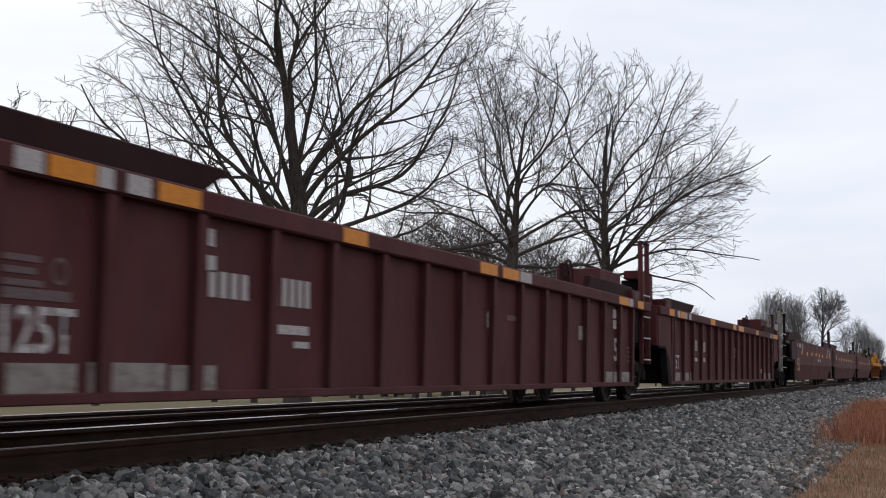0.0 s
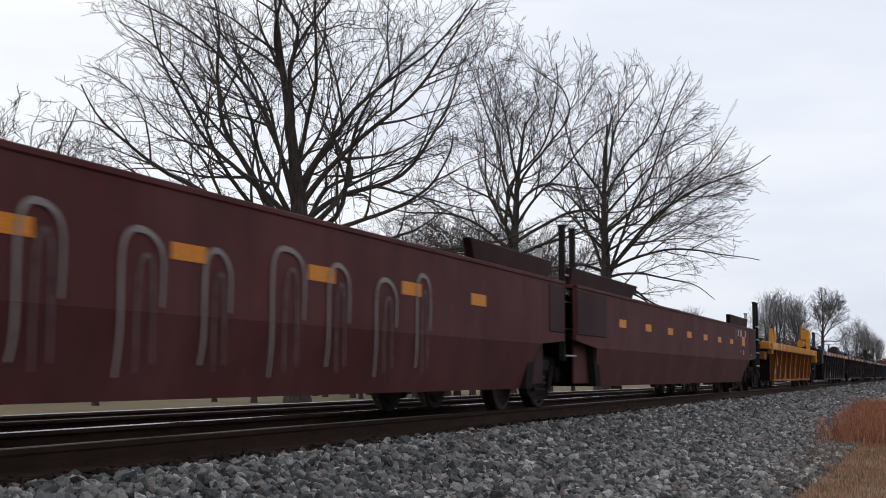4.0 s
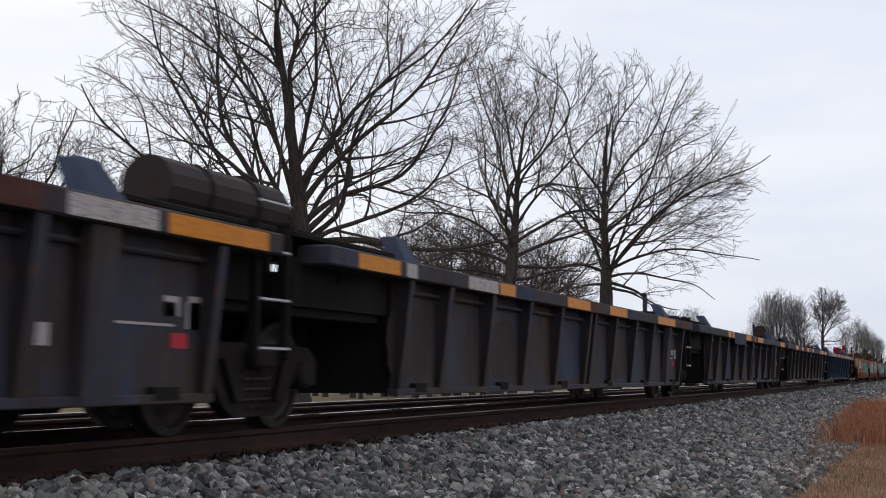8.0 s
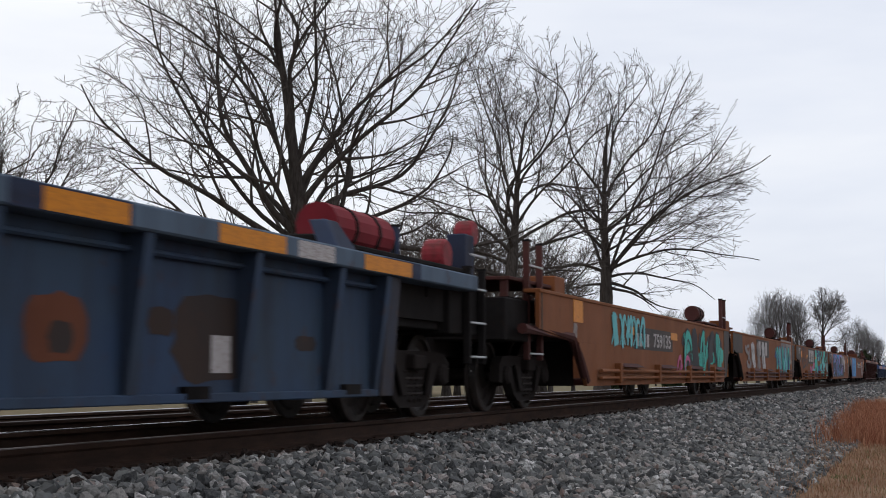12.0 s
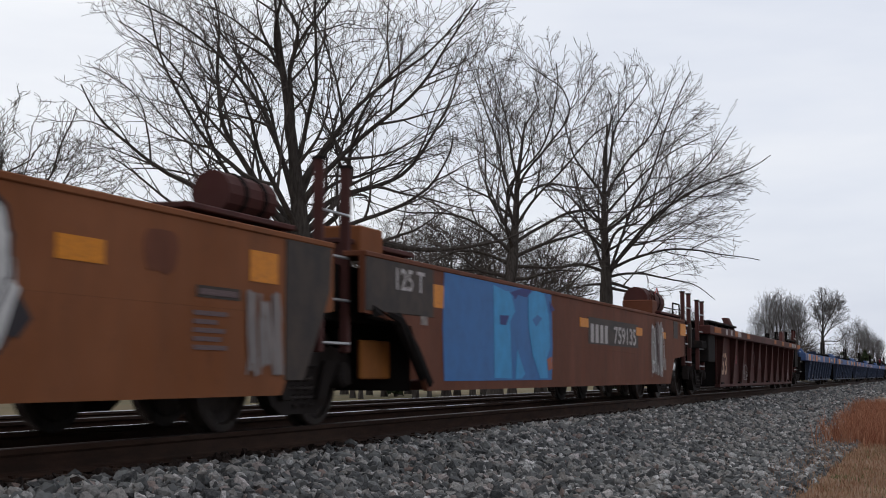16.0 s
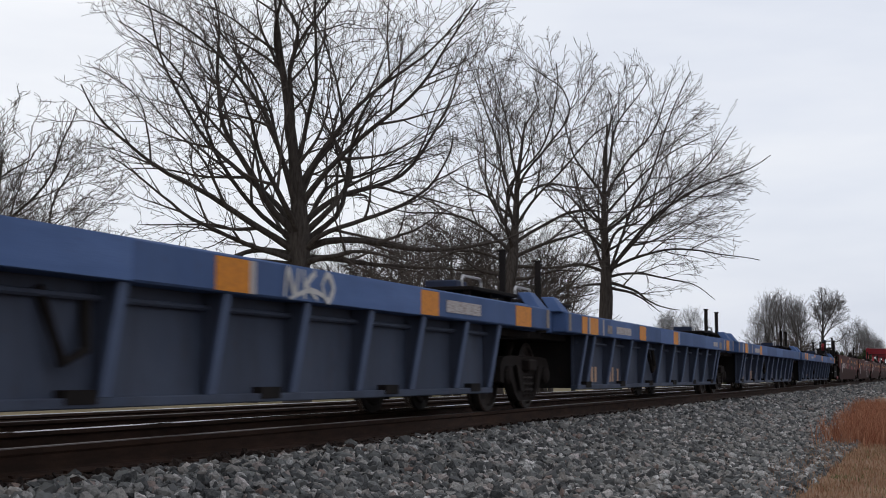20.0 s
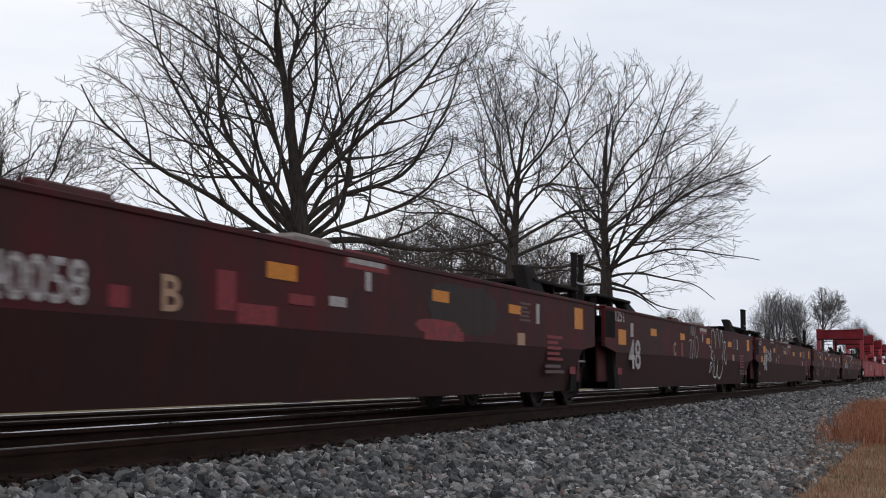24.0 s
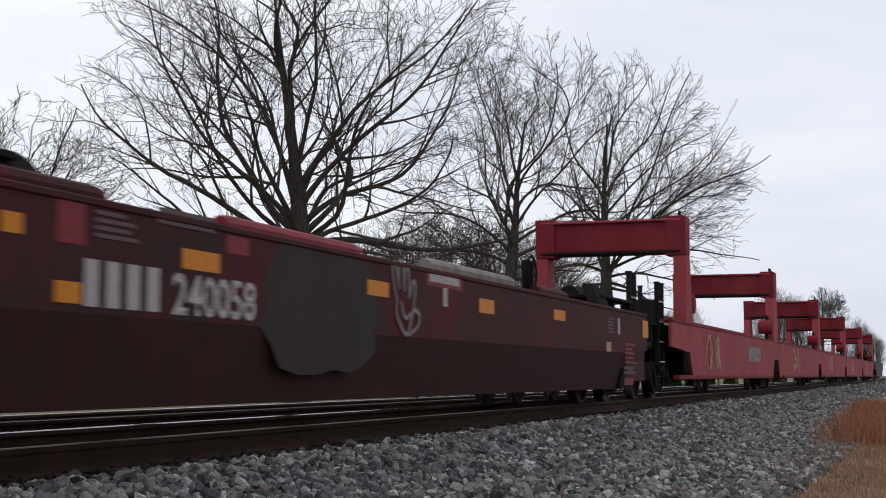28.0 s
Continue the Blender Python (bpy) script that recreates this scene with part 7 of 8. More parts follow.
TEAL_PIECE = [
    ("g_pink", [(6.97, 0.87), (7.43, 0.95), (7.84, 0.92), (7.67, 0.72), (7.23, 0.69)]),
    ("g_cyan", [(6.4, 0.53), (6.91, 0.81), (7.87, 0.67), (7.84, 0.54)]),
    ("g_teal", [(7.84, 0.54), (8.11, 1.38), (8.44, 1.47), (8.85, 1.42), (9.08, 1.16), (9.54, 0.55), (8.88, 0.54), (8.59, 0.8), (8.31, 0.76), (8.16, 0.54)]),
    ("g_navy", [(9.09, 1.46), (10.26, 1.42), (10.54, 1.04), (9.82, 1.04), (9.34, 1.25)]),
    ("g_navy", [(9.25, 0.82), (10.54, 0.84), (10.53, 0.56), (9.59, 0.55)]),
    ("brown", [(9.16, 1.0), (10.54, 1.0), (10.54, 0.85), (9.28, 0.84)]),
    ("orange", [(8.11, 1.17), (8.59, 1.19), (8.59, 1.08), (8.1, 1.06)]),
    ("g_navy", [(9.22, 1.44), (9.56, 1.46), (10.43, 1.14), (10.5, 0.97), (10.16, 1.01), (9.72, 1.23), (9.38, 1.35)]),
    ("g_teal", [(9.56, 1.46), (9.81, 1.45), (10.19, 1.23), (10.54, 1.13), (10.43, 1.1), (10.0, 1.29)]),
    ("g_cyan", [(9.23, 1.35), (9.38, 1.35), (9.61, 1.03), (9.46, 1.01), (9.29, 1.28)]),
    ("g_navy", [(9.23, 1.28), (9.39, 1.28), (9.48, 1.05), (9.24, 1.04)]),
    ("g_cyan", [(9.59, 1.18), (9.72, 1.21), (10.07, 1.03), (9.63, 1.02)]),
    ("brown", [(9.21, 1.02), (10.25, 1.04), (10.25, 0.95), (9.22, 0.91)]),
    ("brown", [(9.22, 0.89), (10.18, 0.92), (10.21, 0.83), (9.22, 0.82)]),
    ("g_navy", [(9.22, 0.81), (10.21, 0.82), (10.4, 0.87), (10.81, 0.62), (10.54, 0.53), (9.23, 0.53)]),
    ("g_teal", [(9.64, 0.78), (9.77, 0.74), (10.03, 0.54), (9.85, 0.53), (9.62, 0.68)]),
    ("g_cyan", [(10.2, 0.91), (10.53, 0.88), (10.83, 0.64), (11.4, 0.68), (12.18, 0.58), (11.5, 0.56), (10.7, 0.62)]),
    ("g_teal", [(10.38, 1.42), (10.81, 1.43), (10.57, 1.33), (10.6, 1.24), (10.95, 1.16), (10.87, 0.99), (10.53, 1.19)]),
    ("g_teal", [(10.81, 1.18), (11.0, 1.14), (11.17, 0.87), (11.08, 0.64), (10.81, 0.69), (10.59, 0.84), (10.87, 0.99)]),
    ("g_peach", [(10.68, 1.11), (10.84, 1.1), (10.77, 0.91), (10.63, 0.93)]),
    ("g_teal", [(11.27, 1.41), (11.67, 1.44), (11.52, 1.19), (11.22, 1.2)]),
    ("reddim", [(12.01, 1.46), (12.31, 1.43), (12.13, 1.28), (11.88, 1.21)]),
    ("g_teal", [(12.31, 1.44), (13.28, 1.47), (13.17, 1.08), (12.95, 0.95), (12.45, 0.87), (12.19, 1.15)]),
    ("g_cyan", [(12.02, 1.23), (12.78, 0.54), (12.33, 0.54), (11.79, 0.97), (11.15, 0.69), (11.12, 0.83)]),
    ("g_black", [(12.69, 1.13), (12.85, 1.24), (13.05, 1.21), (13.17, 1.08), (13.02, 0.97), (12.79, 0.94)]),
    ("g_cyan", [(12.45, 0.87), (12.89, 0.95), (13.34, 0.98), (13.27, 0.82), (12.83, 0.74), (12.54, 0.79)]),
    ("g_black", [(11.78, 0.95), (12.04, 0.67), (11.47, 0.62), (11.2, 0.72)]),
    ("g_teal", [(13.19, 1.02), (14.02, 1.29), (14.02, 1.17), (13.59, 0.99)]),
    ("brown", [(13.3, 0.99), (13.84, 0.96), (13.97, 0.62), (13.18, 0.67)]),
    ("g_cyan", [(14.02, 1.0), (14.33, 0.96), (14.3, 0.38), (14.07, 0.47), (13.79, 0.74)]),
    ("g_teal", [(10.58, 0.62), (12.21, 0.59), (12.76, 0.52), (14.4, 0.53), (14.36, 0.34), (11.82, 0.36), (11.82, 0.51), (10.62, 0.55)]),
]
sprayed(c, TEAL_PIECE, 7.6, 15.0, "rust_brown")
graffiti(c, 5.6, 7.6, 0.40, 0.85, 2, ["g_pink"], None, 33, 0.06)
c = car_no(14)
LILAC_PIECE = [
    ("g_navy", [(2.59, 1.43), (3.04, 1.46), (3.64, 1.48), (5.36, 1.43), (4.63, 1.33), (4.0, 1.29), (3.6, 1.38), (3.16, 1.31), (2.73, 1.31)]),
    ("g_sky", [(3.31, 1.37), (3.64, 1.38), (3.6, 1.35), (3.32, 1.27), (3.11, 1.09), (3.17, 1.23)]),
    ("g_lilac", [(4.0, 1.3), (4.63, 1.43), (5.36, 1.45), (4.84, 1.31), (4.43, 1.25)]),
    ("g_sky", [(5.36, 1.43), (6.79, 1.43), (6.64, 1.16), (6.42, 1.27), (6.07, 1.21), (5.8, 1.36), (5.13, 1.2)]),
    ("g_lilac", [(6.79, 1.43), (9.25, 1.47), (8.57, 1.31), (7.71, 1.36), (7.11, 0.97), (6.84, 0.99), (7.03, 1.34)]),
    ("g_lilac", [(3.29, 1.26), (3.52, 1.33), (3.66, 1.3), (3.63, 1.18), (3.44, 1.14), (3.3, 1.17)]),
    ("g_lilac", [(4.31, 0.92), (4.64, 1.02), (5.07, 1.09), (4.85, 0.97), (4.67, 0.85)]),
    ("g_pink", [(2.37, 1.43), (2.49, 1.45), (2.44, 1.24), (2.46, 0.34), (2.38, 0.34)]),
    ("g_white", [(2.49, 1.45), (2.67, 1.45), (2.55, 1.17), (2.48, 0.96), (2.57, 0.34), (2.46, 0.34), (2.44, 1.24)]),
    ("g_sky", [(3.62, 1.38), (3.38, 1.33), (3.15, 1.14), (3.03, 0.9), (3.07, 0.65), (3.29, 0.5), (3.43, 0.41)], 0.060),
    ("g_lilac", [(3.29, 1.11), (3.16, 0.97), (3.15, 0.75), (3.27, 0.61), (3.5, 0.59), (3.75, 0.73), (3.85, 0.84)], 0.050),
    ("g_sky", [(3.17, 0.71), (3.42, 0.72), (3.54, 0.82), (3.87, 0.92)], 0.035),
    ("g_sky", [(3.33, 1.08), (3.61, 1.04), (4.0, 1.16), (4.43, 1.25)], 0.030),
    ("g_lilac", [(3.34, 1.13), (3.61, 1.08), (4.05, 1.1), (4.63, 1.21), (5.36, 1.45)], 0.040),
    ("g_lilac", [(4.08, 0.72), (4.07, 0.55), (4.02, 0.39)], 0.030),
    ("g_sky", [(4.04, 0.72), (4.02, 0.55), (3.98, 0.39)], 0.020),
    ("g_sky", [(4.31, 0.93), (4.54, 1.02), (4.9, 1.11)], 0.030),
    ("g_lilac", [(4.34, 0.87), (4.57, 0.85), (4.92, 0.64), (5.44, 0.38)], 0.045),
    ("g_sky", [(4.29, 0.85), (4.52, 0.79), (4.86, 0.6), (5.32, 0.38)], 0.030),
    ("g_sky", [(5.61, 1.26), (5.37, 0.97), (5.44, 0.63), (5.66, 0.49), (5.88, 0.69), (5.93, 1.09), (5.8, 1.25)], 0.060),
    ("g_lilac", [(5.73, 1.22), (5.5, 0.98), (5.53, 0.71), (5.65, 0.57)], 0.075),
    ("g_sky", [(6.07, 1.1), (6.11, 0.78), (6.05, 0.38)], 0.050),
    ("g_lilac", [(6.27, 1.31), (6.41, 1.09), (6.64, 1.1), (6.79, 1.35)], 0.060),
    ("g_lilac", [(6.35, 0.85), (6.44, 0.64), (6.42, 0.44)], 0.050),
    ("g_sky", [(6.84, 0.79), (6.73, 0.5), (7.12, 0.52), (7.85, 0.7)], 0.050),
    ("g_lilac", [(7.04, 0.81), (6.84, 0.51)], 0.050),
    ("g_sky", [(7.76, 1.0), (7.99, 0.74), (8.37, 0.47), (8.88, 0.53)], 0.050),
    ("g_lilac", [(7.89, 1.0), (8.13, 0.74), (8.67, 0.58), (9.26, 0.88)], 0.070),
    ("g_lilac", [(7.63, 0.67), (7.56, 0.37)], 0.050),
    ("g_lilac", [(8.88, 1.37), (8.75, 1.01), (9.1, 0.76)], 0.080),
]
sprayed(c, LILAC_PIECE, 2.58, 10.55, "g_black")
graffiti(c, 10.6, 11.4, 0.40, 1.40, 1, ["g_white"], "g_black", 42, 0.08)
graffiti(c, 13.85, 14.45, 0.40, 1.06, 3, ["g_grey"], None, 43, 0.03)
c = car_no(15)
BLUE_PIECE = [
    ("g_sky", [(3.95, 1.41), (4.4, 1.37), (4.61, 1.37), (4.79, 1.16), (4.58, 1.04), (4.65, 0.4), (3.99, 0.41)]),
    ("g_navy", [(4.57, 1.36), (5.24, 1.47), (5.49, 1.44), (5.29, 1.34), (4.91, 1.35), (4.78, 1.29), (4.74, 1.33)]),
    ("g_sky", [(5.34, 1.37), (5.65, 1.46), (6.05, 1.42), (6.26, 1.17), (6.31, 0.78), (6.13, 0.63), (6.2, 0.4), (5.85, 0.4), (5.52, 0.67), (5.33, 1.02)]),
    ("g_blue", [(5.51, 1.09), (5.74, 1.16), (5.94, 1.12), (5.67, 1.01)]),
    ("g_navy", [(4.18, 1.09), (4.54, 1.1), (4.42, 0.99), (4.19, 0.99)]),
    ("g_sky", [(4.85, 0.73), (5.18, 0.45), (5.04, 0.4), (4.78, 0.4)]),
    ("g_rust", [(6.16, 0.63), (6.37, 0.67), (6.41, 0.52), (6.22, 0.49)]),
    ("g_navy", [(6.26, 1.35), (6.54, 1.25), (6.35, 1.21)]),
]
sprayed(c, BLUE_PIECE, 2.35, 6.39, "g_blue")
graffiti(c, 12.9, 14.0, 0.40, 1.38, 3, ["g_white", "dim"], None, 52, 0.022, backing="g_grey")
c = car_no(16)
graffiti(c, 7.89, 9.39, 0.28, 0.75, 3, ["g_grey"], None, 61, 0.03, 1.307)
graffiti(c, 18.51, 19.51, 0.30, 1.10, 3, ["g_grey"], None, 62, 0.025, 1.307)
graffiti(c, 9.59, 12.79, 0.6, 1.15, 4, ["dim"], None, 63, 0.03, 1.307)
c = car_no(18)
sprayed(c, [("g_white", [(9.47, 1.01), (9.53, 1.22), (9.64, 1.03), (9.71, 1.23)], 0.026), ("g_white", [(9.80, 1.23), (9.82, 1.01), (9.83, 1.11), (10.01, 1.22), (9.87, 1.12), (10.04, 1.01)], 0.026), ("g_white", [(10.13, 1.12), (10.24, 1.22), (10.35, 1.12), (10.24, 1.01), (10.13, 1.12)], 0.03), ("g_white", [(9.55, 1.0), (9.94, 1.08), (10.26, 1.02)], 0.02)])
c = car_no(22)
blotch(c, 11.94, 13.25, 0.83, 0.97, "reddim", 69, 1.5035)
blotch(c, 12.2, 14.6, 0.80, 1.36, "grime", 70, 1.5028)
c = car_no(23)
TAGS = [
    ("g_grey", [(7.77, 1.43), (7.85, 1.23), (7.97, 1.4), (8.06, 1.21), (8.18, 1.4), (8.26, 1.22), (8.48, 1.46)], 0.026),
    ("g_grey", [(7.62, 1.1), (7.86, 1.11), (7.74, 0.93), (7.67, 0.8), (7.82, 0.77)], 0.026),
    ("g_grey", [(7.9, 1.15), (7.98, 0.76), (8.14, 1.13), (8.21, 0.77)], 0.026),
    ("g_grey", [(8.31, 1.21), (8.42, 0.79), (8.71, 1.0), (8.57, 1.2), (8.35, 1.17)], 0.026),
    ("g_white", [(10.48, 1.03), (10.53, 1.36), (10.78, 1.4), (10.97, 1.23), (11.06, 1.01)], 0.020),
    ("g_white", [(11.06, 1.01), (11.19, 1.39), (11.43, 1.4), (11.63, 1.03)], 0.020),
    ("g_white", [(11.7, 1.06), (11.84, 1.39), (12.09, 1.36), (12.16, 1.03)], 0.020),
    ("g_white", [(10.66, 0.97), (10.36, 0.84), (10.66, 0.73), (10.6, 0.41)], 0.020),
    ("g_white", [(10.84, 0.9), (10.84, 0.62), (10.68, 0.43), (11.03, 0.41), (11.22, 0.62), (11.32, 0.79)], 0.020),
    ("g_white", [(11.32, 0.66), (11.22, 0.45), (11.56, 0.37), (12.05, 0.63), (11.98, 0.98)], 0.020),
    ("g_white", [(10.07, 0.49), (10.3, 0.69), (10.48, 0.65), (10.13, 0.5)], 0.020),
    ("g_white", [(12.35, 0.93), (12.62, 1.14), (12.31, 1.17), (12.28, 0.86), (12.58, 0.68), (12.7, 0.91)], 0.020),
    ("g_white", [(10.13, 1.05), (10.36, 1.02), (10.48, 0.89)], 0.020),
]
sprayed(c, TAGS)
c = car_no(24)
graffiti(c, 2.6, 4.0, 0.80, 1.20, 3, ["g_white"], None, 75, 0.018)
graffiti(c, 7.2, 8.8, 1.05, 1.38, 5, ["g_grey"], None, 76, 0.012)
graffiti(c, 5.2, 7.2, 0.95, 1.38, 4, ["dim"], None, 77, 0.014)
c = car_no(25)
CURSIVE = [
    ("g_grey", [(4.74, 1.36), (5.16, 1.36), (5.33, 1.18), (4.86, 1.11), (4.78, 1.29), (5.24, 1.29), (5.42, 0.99), (5.02, 0.9), (5.1, 0.71), (5.34, 0.76), (5.4, 0.86)], 0.024),
    ("dim", [(6.33, 1.04), (6.03, 0.74), (6.07, 0.45), (6.5, 0.4)], 0.030),
    ("dim", [(6.53, 0.48), (6.77, 0.72), (6.91, 0.45)], 0.030),
    ("dim", [(6.99, 0.72), (7.15, 0.46), (7.38, 0.69), (7.58, 0.46), (7.8, 0.74)], 0.030),
    ("dim", [(7.93, 0.5), (8.33, 0.75), (8.22, 0.46), (8.91, 0.56), (9.57, 0.79)], 0.030),
    ("dim", [(6.64, 1.15), (6.72, 0.37)], 0.030),
]
sprayed(c, CURSIVE)
graffiti(c, 10.6, 12.2, 0.80, 1.30, 2, ["g_grey"], None, 83, 0.02)
graffiti(c, 1.8, 3.3, 0.35, 0.75, 2, ["dim"], None, 84, 0.04)
c = car_no(26)
blotch(c, 5.45, 7.8, 0.42, 1.44, "grime", 90, x=1.5025)
sprayed(c, [("g_grey", [(8.15, 1.12), (8.05, 1.36), (8.12, 1.42), (8.22, 1.20)], 0.022), ("g_grey", [(8.22, 1.2), (8.2, 1.4), (8.28, 1.44), (8.34, 1.18)], 0.022), ("g_grey", [(8.34, 1.18), (8.36, 1.38), (8.44, 1.38), (8.46, 1.12)], 0.022), ("g_grey", [(8.46, 1.12), (8.55, 1.28), (8.62, 1.24), (8.56, 1.02)], 0.022), ("g_grey", [(8.15, 1.12), (8.16, 0.95), (8.40, 0.80), (8.56, 1.02), (8.72, 0.98), (8.66, 0.88), (8.42, 0.79)], 0.022), ("g_grey", [(8.25, 1.1), (8.35, 0.95), (8.5, 1.0)], 0.018)])
graffiti(c, 1.3, 2.2, 0.40, 1.2, 2, ["dim"], None, 92, 0.05)
part("lashed_roll", tube([(1.35, 9.3, 1.49), (1.35, 9.4, 1.50), (1.35, 12.1, 1.50), (1.35, 12.2, 1.49)], 0.075, 10), "pale", c, "pale wrapped roll lying on the car's top edge")
for i, (a, b) in enumerate([(2.3, 3.6), (5.1, 7.5), (13.2, 14.6)]):
    part("edge_roll", tube([(1.38, a, 1.46), (1.38, a + 0.08, 1.47), (1.38, b - 0.08, 1.47), (1.38, b, 1.46)], 0.07, 10), "reddim" if i == 1 else "bnsf", c)
for i in (22, 23, 24, 25):
    part("edge_roll", tube([(1.38, 6.2, 1.45), (1.38, 7.0, 1.45)], 0.06, 10), "bnsf", car_no(i))
    part("top_cap", B((1.0, 1.4, 9.6, 10.3, 1.43, 1.53), bev=0.03), "pale", car_no(i), "pale cap on the top edge")
for i in range(22, 27):
    q = JOINTS["dark"][i - 21] - JOINTS["dark"][i - 22]
    part("red_sill_band", B((1.372, 1.381, 1.7, q - 1.7, 0.285, 0.40)), "reddim", car_no(i), "red-painted lower edge")
    car = car_no(i)
    patch(car, "reflector", q - 1.5, 1.05, 0.45, 0.28, "orange")
    bars(car, q - 2.9, 0.62, 0.75, 0.34, 5, "reddim")
    bars(car, q - 3.0, 0.46, 0.9, 0.14, 2, "dim")
    bars(car, q - 4.1, 1.06, 0.45, 0.24, 5, "dim")
    patch(car, "stencil", q - 3.4, 1.05, 0.14, 0.24, "white")
    patch(car, "tag", q - 4.2, 0.78, 0.3, 0.14, "g_peach")
for i in (21,):
    car = car_no(i)
    q = JOINTS["blue"][i - 16] - JOINTS["blue"][i - 17]
    s0 = 1.2 if i == 17 else 0.0
    for y, w, h in ((s0 + 2.3, 0.40, 0.24), (s0 + 1.7, 0.30, 0.20), (s0 + 5.7, 0.45, 0.11), (s0 + 9.4, 0.40, 0.22), (q - 4.2, 0.5, 0.10), (q - 1.75, 0.40, 0.23)):
        patch(car, "reflector", y, 1.255 - h - 0.012, w, h, "orange")
    for y in (s0 + 2.75, s0 + 9.85, s0 + 3.3):
        patch(car, "weld_seam", y, 1.0, 0.05, 0.25, "white", 1.507)
    patch(car, "lettering_line", s0 + 4.3, 1.09, 0.85, 0.07, "white", 1.507)
    patch(car, "lettering_line", q - 3.4, 1.10, 0.9, 0.07, "dim", 1.507)
    number_bars(car, s0 + 2.27, 0.42, 0.8, 0.20, 3, "g_peach", 1.287)
    number_bars(car, s0 + 4.07, 0.42, 0.8, 0.20, 3, "g_peach", 1.287)
for i in (17, 18, 19, 20, 21):
    part("hanger_bracket", tube([(1.30, 6.75, 0.93), (1.36, 6.92, 0.50), (1.36, 7.14, 0.58), (1.30, 7.22, 0.90)], 0.035, 6), "black", car_no(i))
for i in (9,):
    car = car_no(i)
    q = JOINTS["slate"][i - 5] - JOINTS["slate"][i - 6]
    for y, w in ((3.2, 0.9), (5.4, 0.7), (7.6, 0.8), (9.9, 0.7)):
        patch(car, "reflector", y, 1.322, w, 0.13, "orange")
    for y, w, m in ((3.6, 1.5, "slate_blue"), (6.2, 1.1, "rust_brown"), (8.2, 1.3, "slate_blue"), (12.7, 1.4, "rust_brown")):
        patch(car, "paint_patch", y, 1.314, w, 0.15, m, 1.503)
    patch(car, "weld_seam", 9.0, 1.32, 0.06, 0.14, "white", 1.507)
for i in (6, 7, 8, 9, 10):
    car = car_no(i)
    for y, w, m in ((4.4, 1.6, "slate_blue"), (8.6, 1.0, "rust_brown"), (10.9, 1.2, "slate_blue"), (16.2, 0.9, "rust_brown")):
        patch(car, "paint_patch", y + (i % 3) * 0.4, 1.314, w, 0.147, "slate_blue" if i == 10 else m, 1.502)
# pipes and deflectors along the foot of the first three brown units
for i in (11, 12, 13):
    car = car_no(i)
    q = JOINTS["brown"][i - 10] - JOINTS["brown"][i - 11]
    a = 4.2 if i == 11 else 2.4
    for z, r in ((0.50, 0.030), (0.40, 0.024)):
        part("side_pipe", tube([(1.56, a, z), (1.56, q - 1.6, z)], r, 8), "brown" if i == 11 else "rust_brown", car)
    for n in range(4):
        y = a + 1.4 + n * (q - a - 4.4) / 3
        part("deflector", plate([(y, 0.56), (y + 1.5, 0.56), (y + 1.3, 0.62), (y + 0.2, 0.62)], lambda z: 1.62 - (z - 0.56) * 1.6, 0.10), "rust_brown", car)
        part("pipe_bracket", B((1.48, 1.60, y - 0.25, y - 0.10, 0.32, 0.62), bev=0.01), "brown", car)
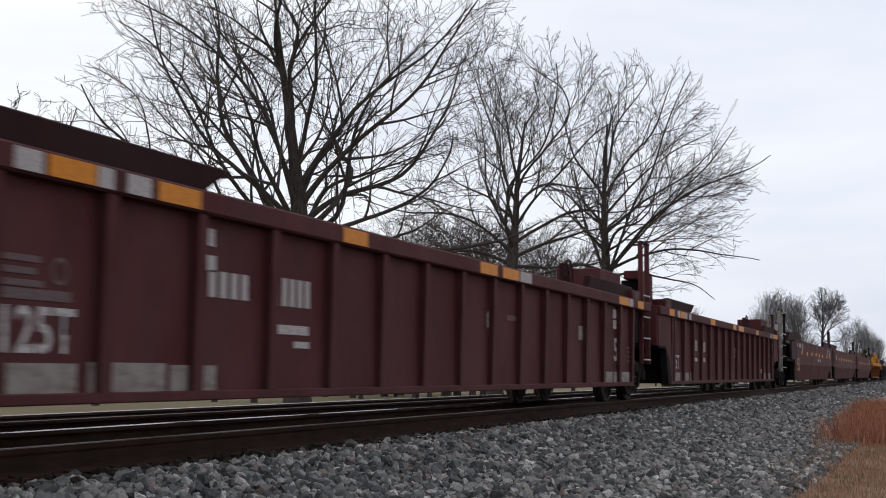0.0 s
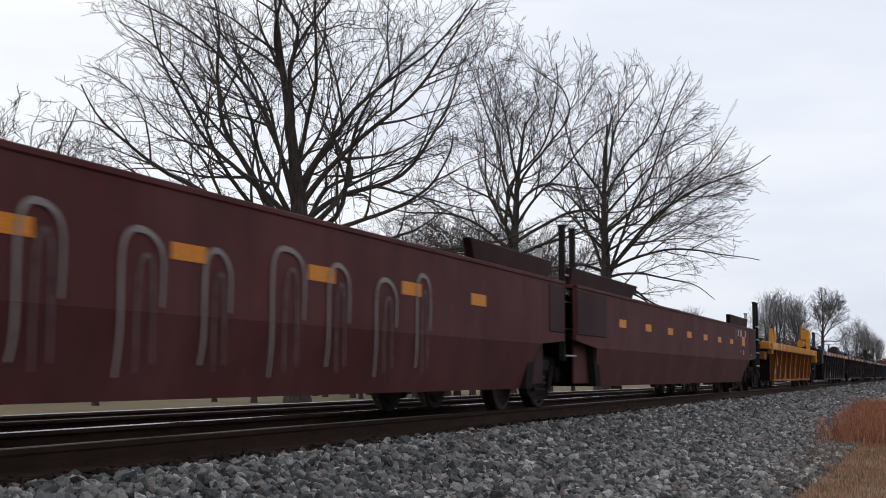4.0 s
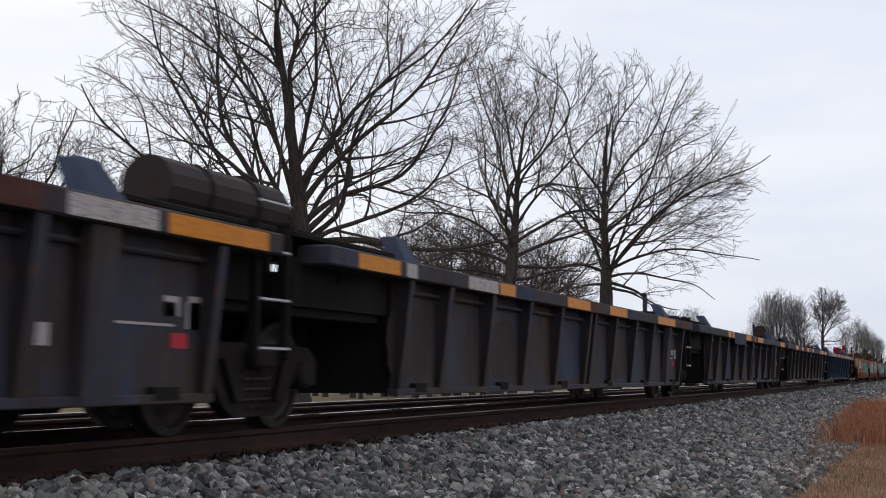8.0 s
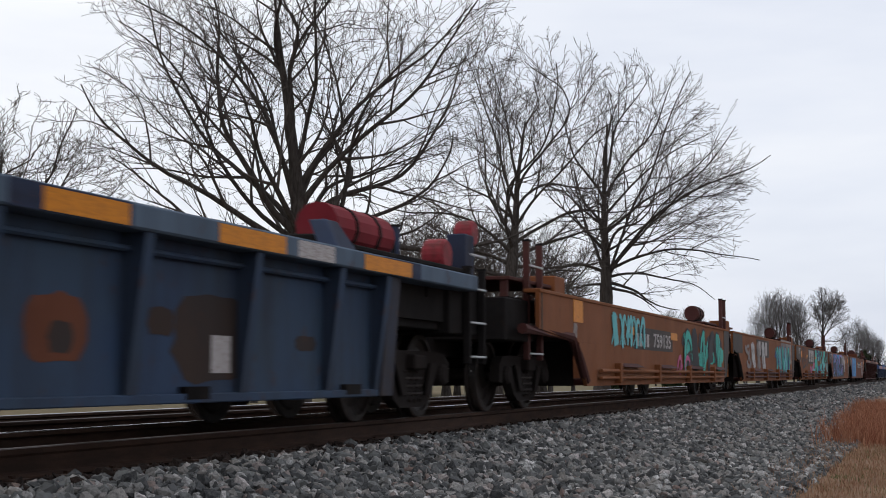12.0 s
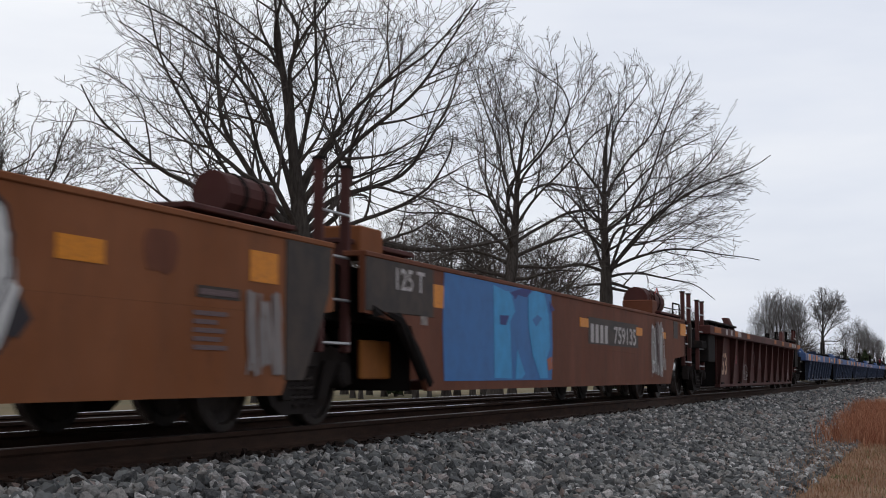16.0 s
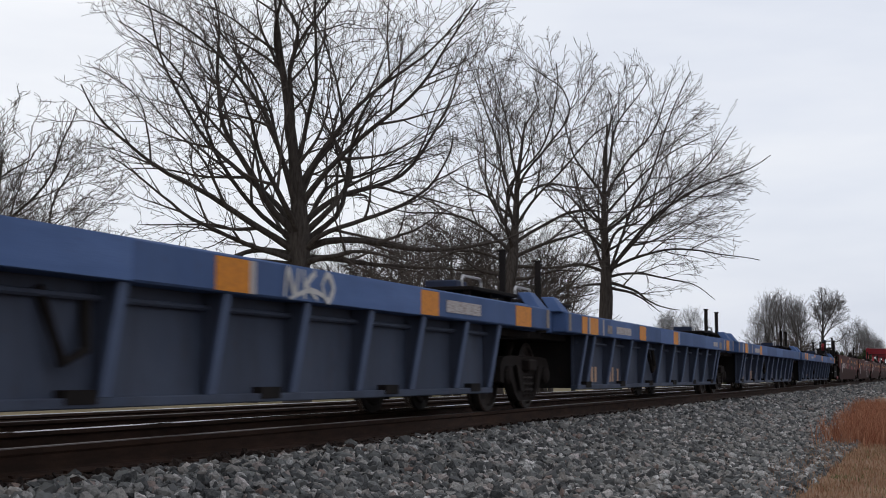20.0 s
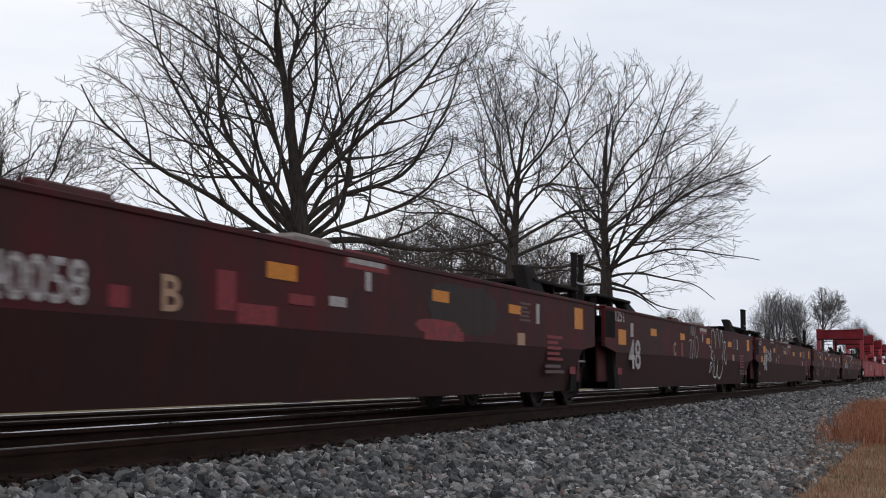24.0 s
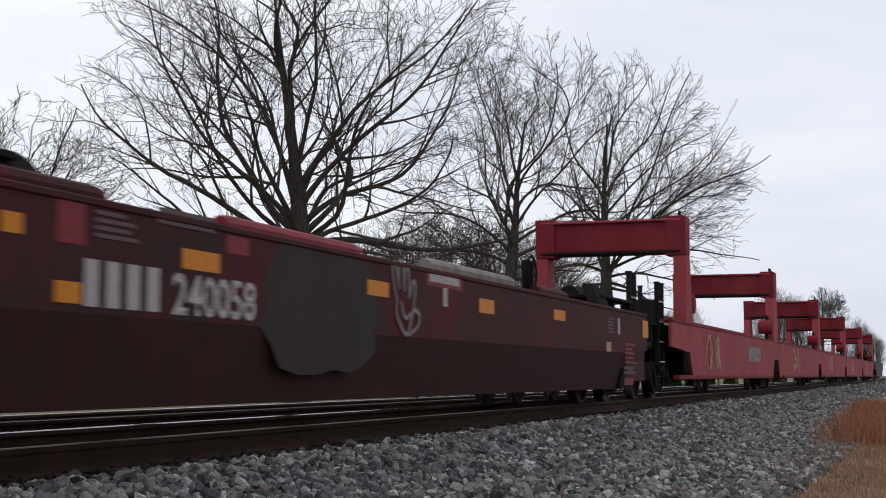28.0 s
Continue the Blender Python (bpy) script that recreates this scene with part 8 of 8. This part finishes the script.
# a side-sill channel and grime line on the red units
for i in range(27, 32):
    car = car_no(i)
    q = JOINTS["red"][i - 26] - JOINTS["red"][i - 27]
    part("sill_channel", B((1.44, 1.56, 1.6, q - 1.6, 0.36, 0.44), bev=0.01), "red_dark", car)
    part("control_rod", tube([(0.8, 4.2, 1.62), (0.8, q - 1.5, 1.62)], 0.03, 6), "red_dark", car)
    graffiti(car, 5.0, 7.4, 0.5, 1.35, 2, ["g_peach"], None, 200 + i, 0.05)
# repainted stretches on the blue chords and the grimy blue-grey sides
for i, spans in ((17, ((2.6, 1.6), (7.5, 2.9), (13.2, 0.9))), (18, ((5.2, 2.2), (9.6, 2.8))), (19, ((3.0, 1.4), (7.0, 2.0), (12.0, 2.2))), (20, ((4.0, 2.6), (9.0, 1.8))), (21, ((3.5, 2.2), (10.0, 2.6)))):
    for y, w in spans:
        patch(car_no(i), "paint_patch", y, 0.995, w, 0.255, "blue_pale", 1.502)
for i, spans in ((6, ((6.6, 1.1, "blue_worn"), (8.1, 1.2, "blue_worn"), (11.4, 1.2, "grime"), (14.6, 1.1, "grime"))), (7, ((2.1, 1.2, "grime"), (5.2, 1.1, "grime"), (8.3, 1.2, "blue_worn"), (11.6, 1.1, "grime"))), (8, ((2.2, 1.1, "grime"), (5.3, 1.0, "blue_worn"), (9.9, 1.1, "grime"))), (9, ((3.8, 1.1, "blue_worn"), (8.2, 1.2, "grime"), (13.2, 1.1, "blue_worn"))), (10, ((2.3, 1.1, "blue_worn"), (6.9, 1.1, "blue_worn"), (13.3, 1.2, "grime")))):
    for y, w, m in spans:
        blotch(car_no(i), y, y + w, 0.36, 1.0 + 0.1 * (i % 2), m, i * 7 + int(y * 10), 1.3035)
number_bars(car_no(6), 6.63, 0.48, 0.75, 0.26, 3, "white", 1.307)
number_bars(car_no(6), 8.13, 0.48, 0.8, 0.26, 4, "white", 1.307)


def motions():
    for name, cars in CARS.items():
        for car, p in cars:
            y0 = car["start"]
            walk(car, [(t, pose(TRACK_X, y0 - SPEED * t, 0)) for t in (0, 7, 14, 21, 28)])
    turn = math.degrees(SPEED / R_WHEEL) / FPS
    for ax in WHEELSETS:
        y, z = ax.location.y, ax.location.z
        walk(ax, [(k / FPS, pose(0, y, z, (turn * k) % 360)) for k in range(28 * FPS + 1)])


motions()
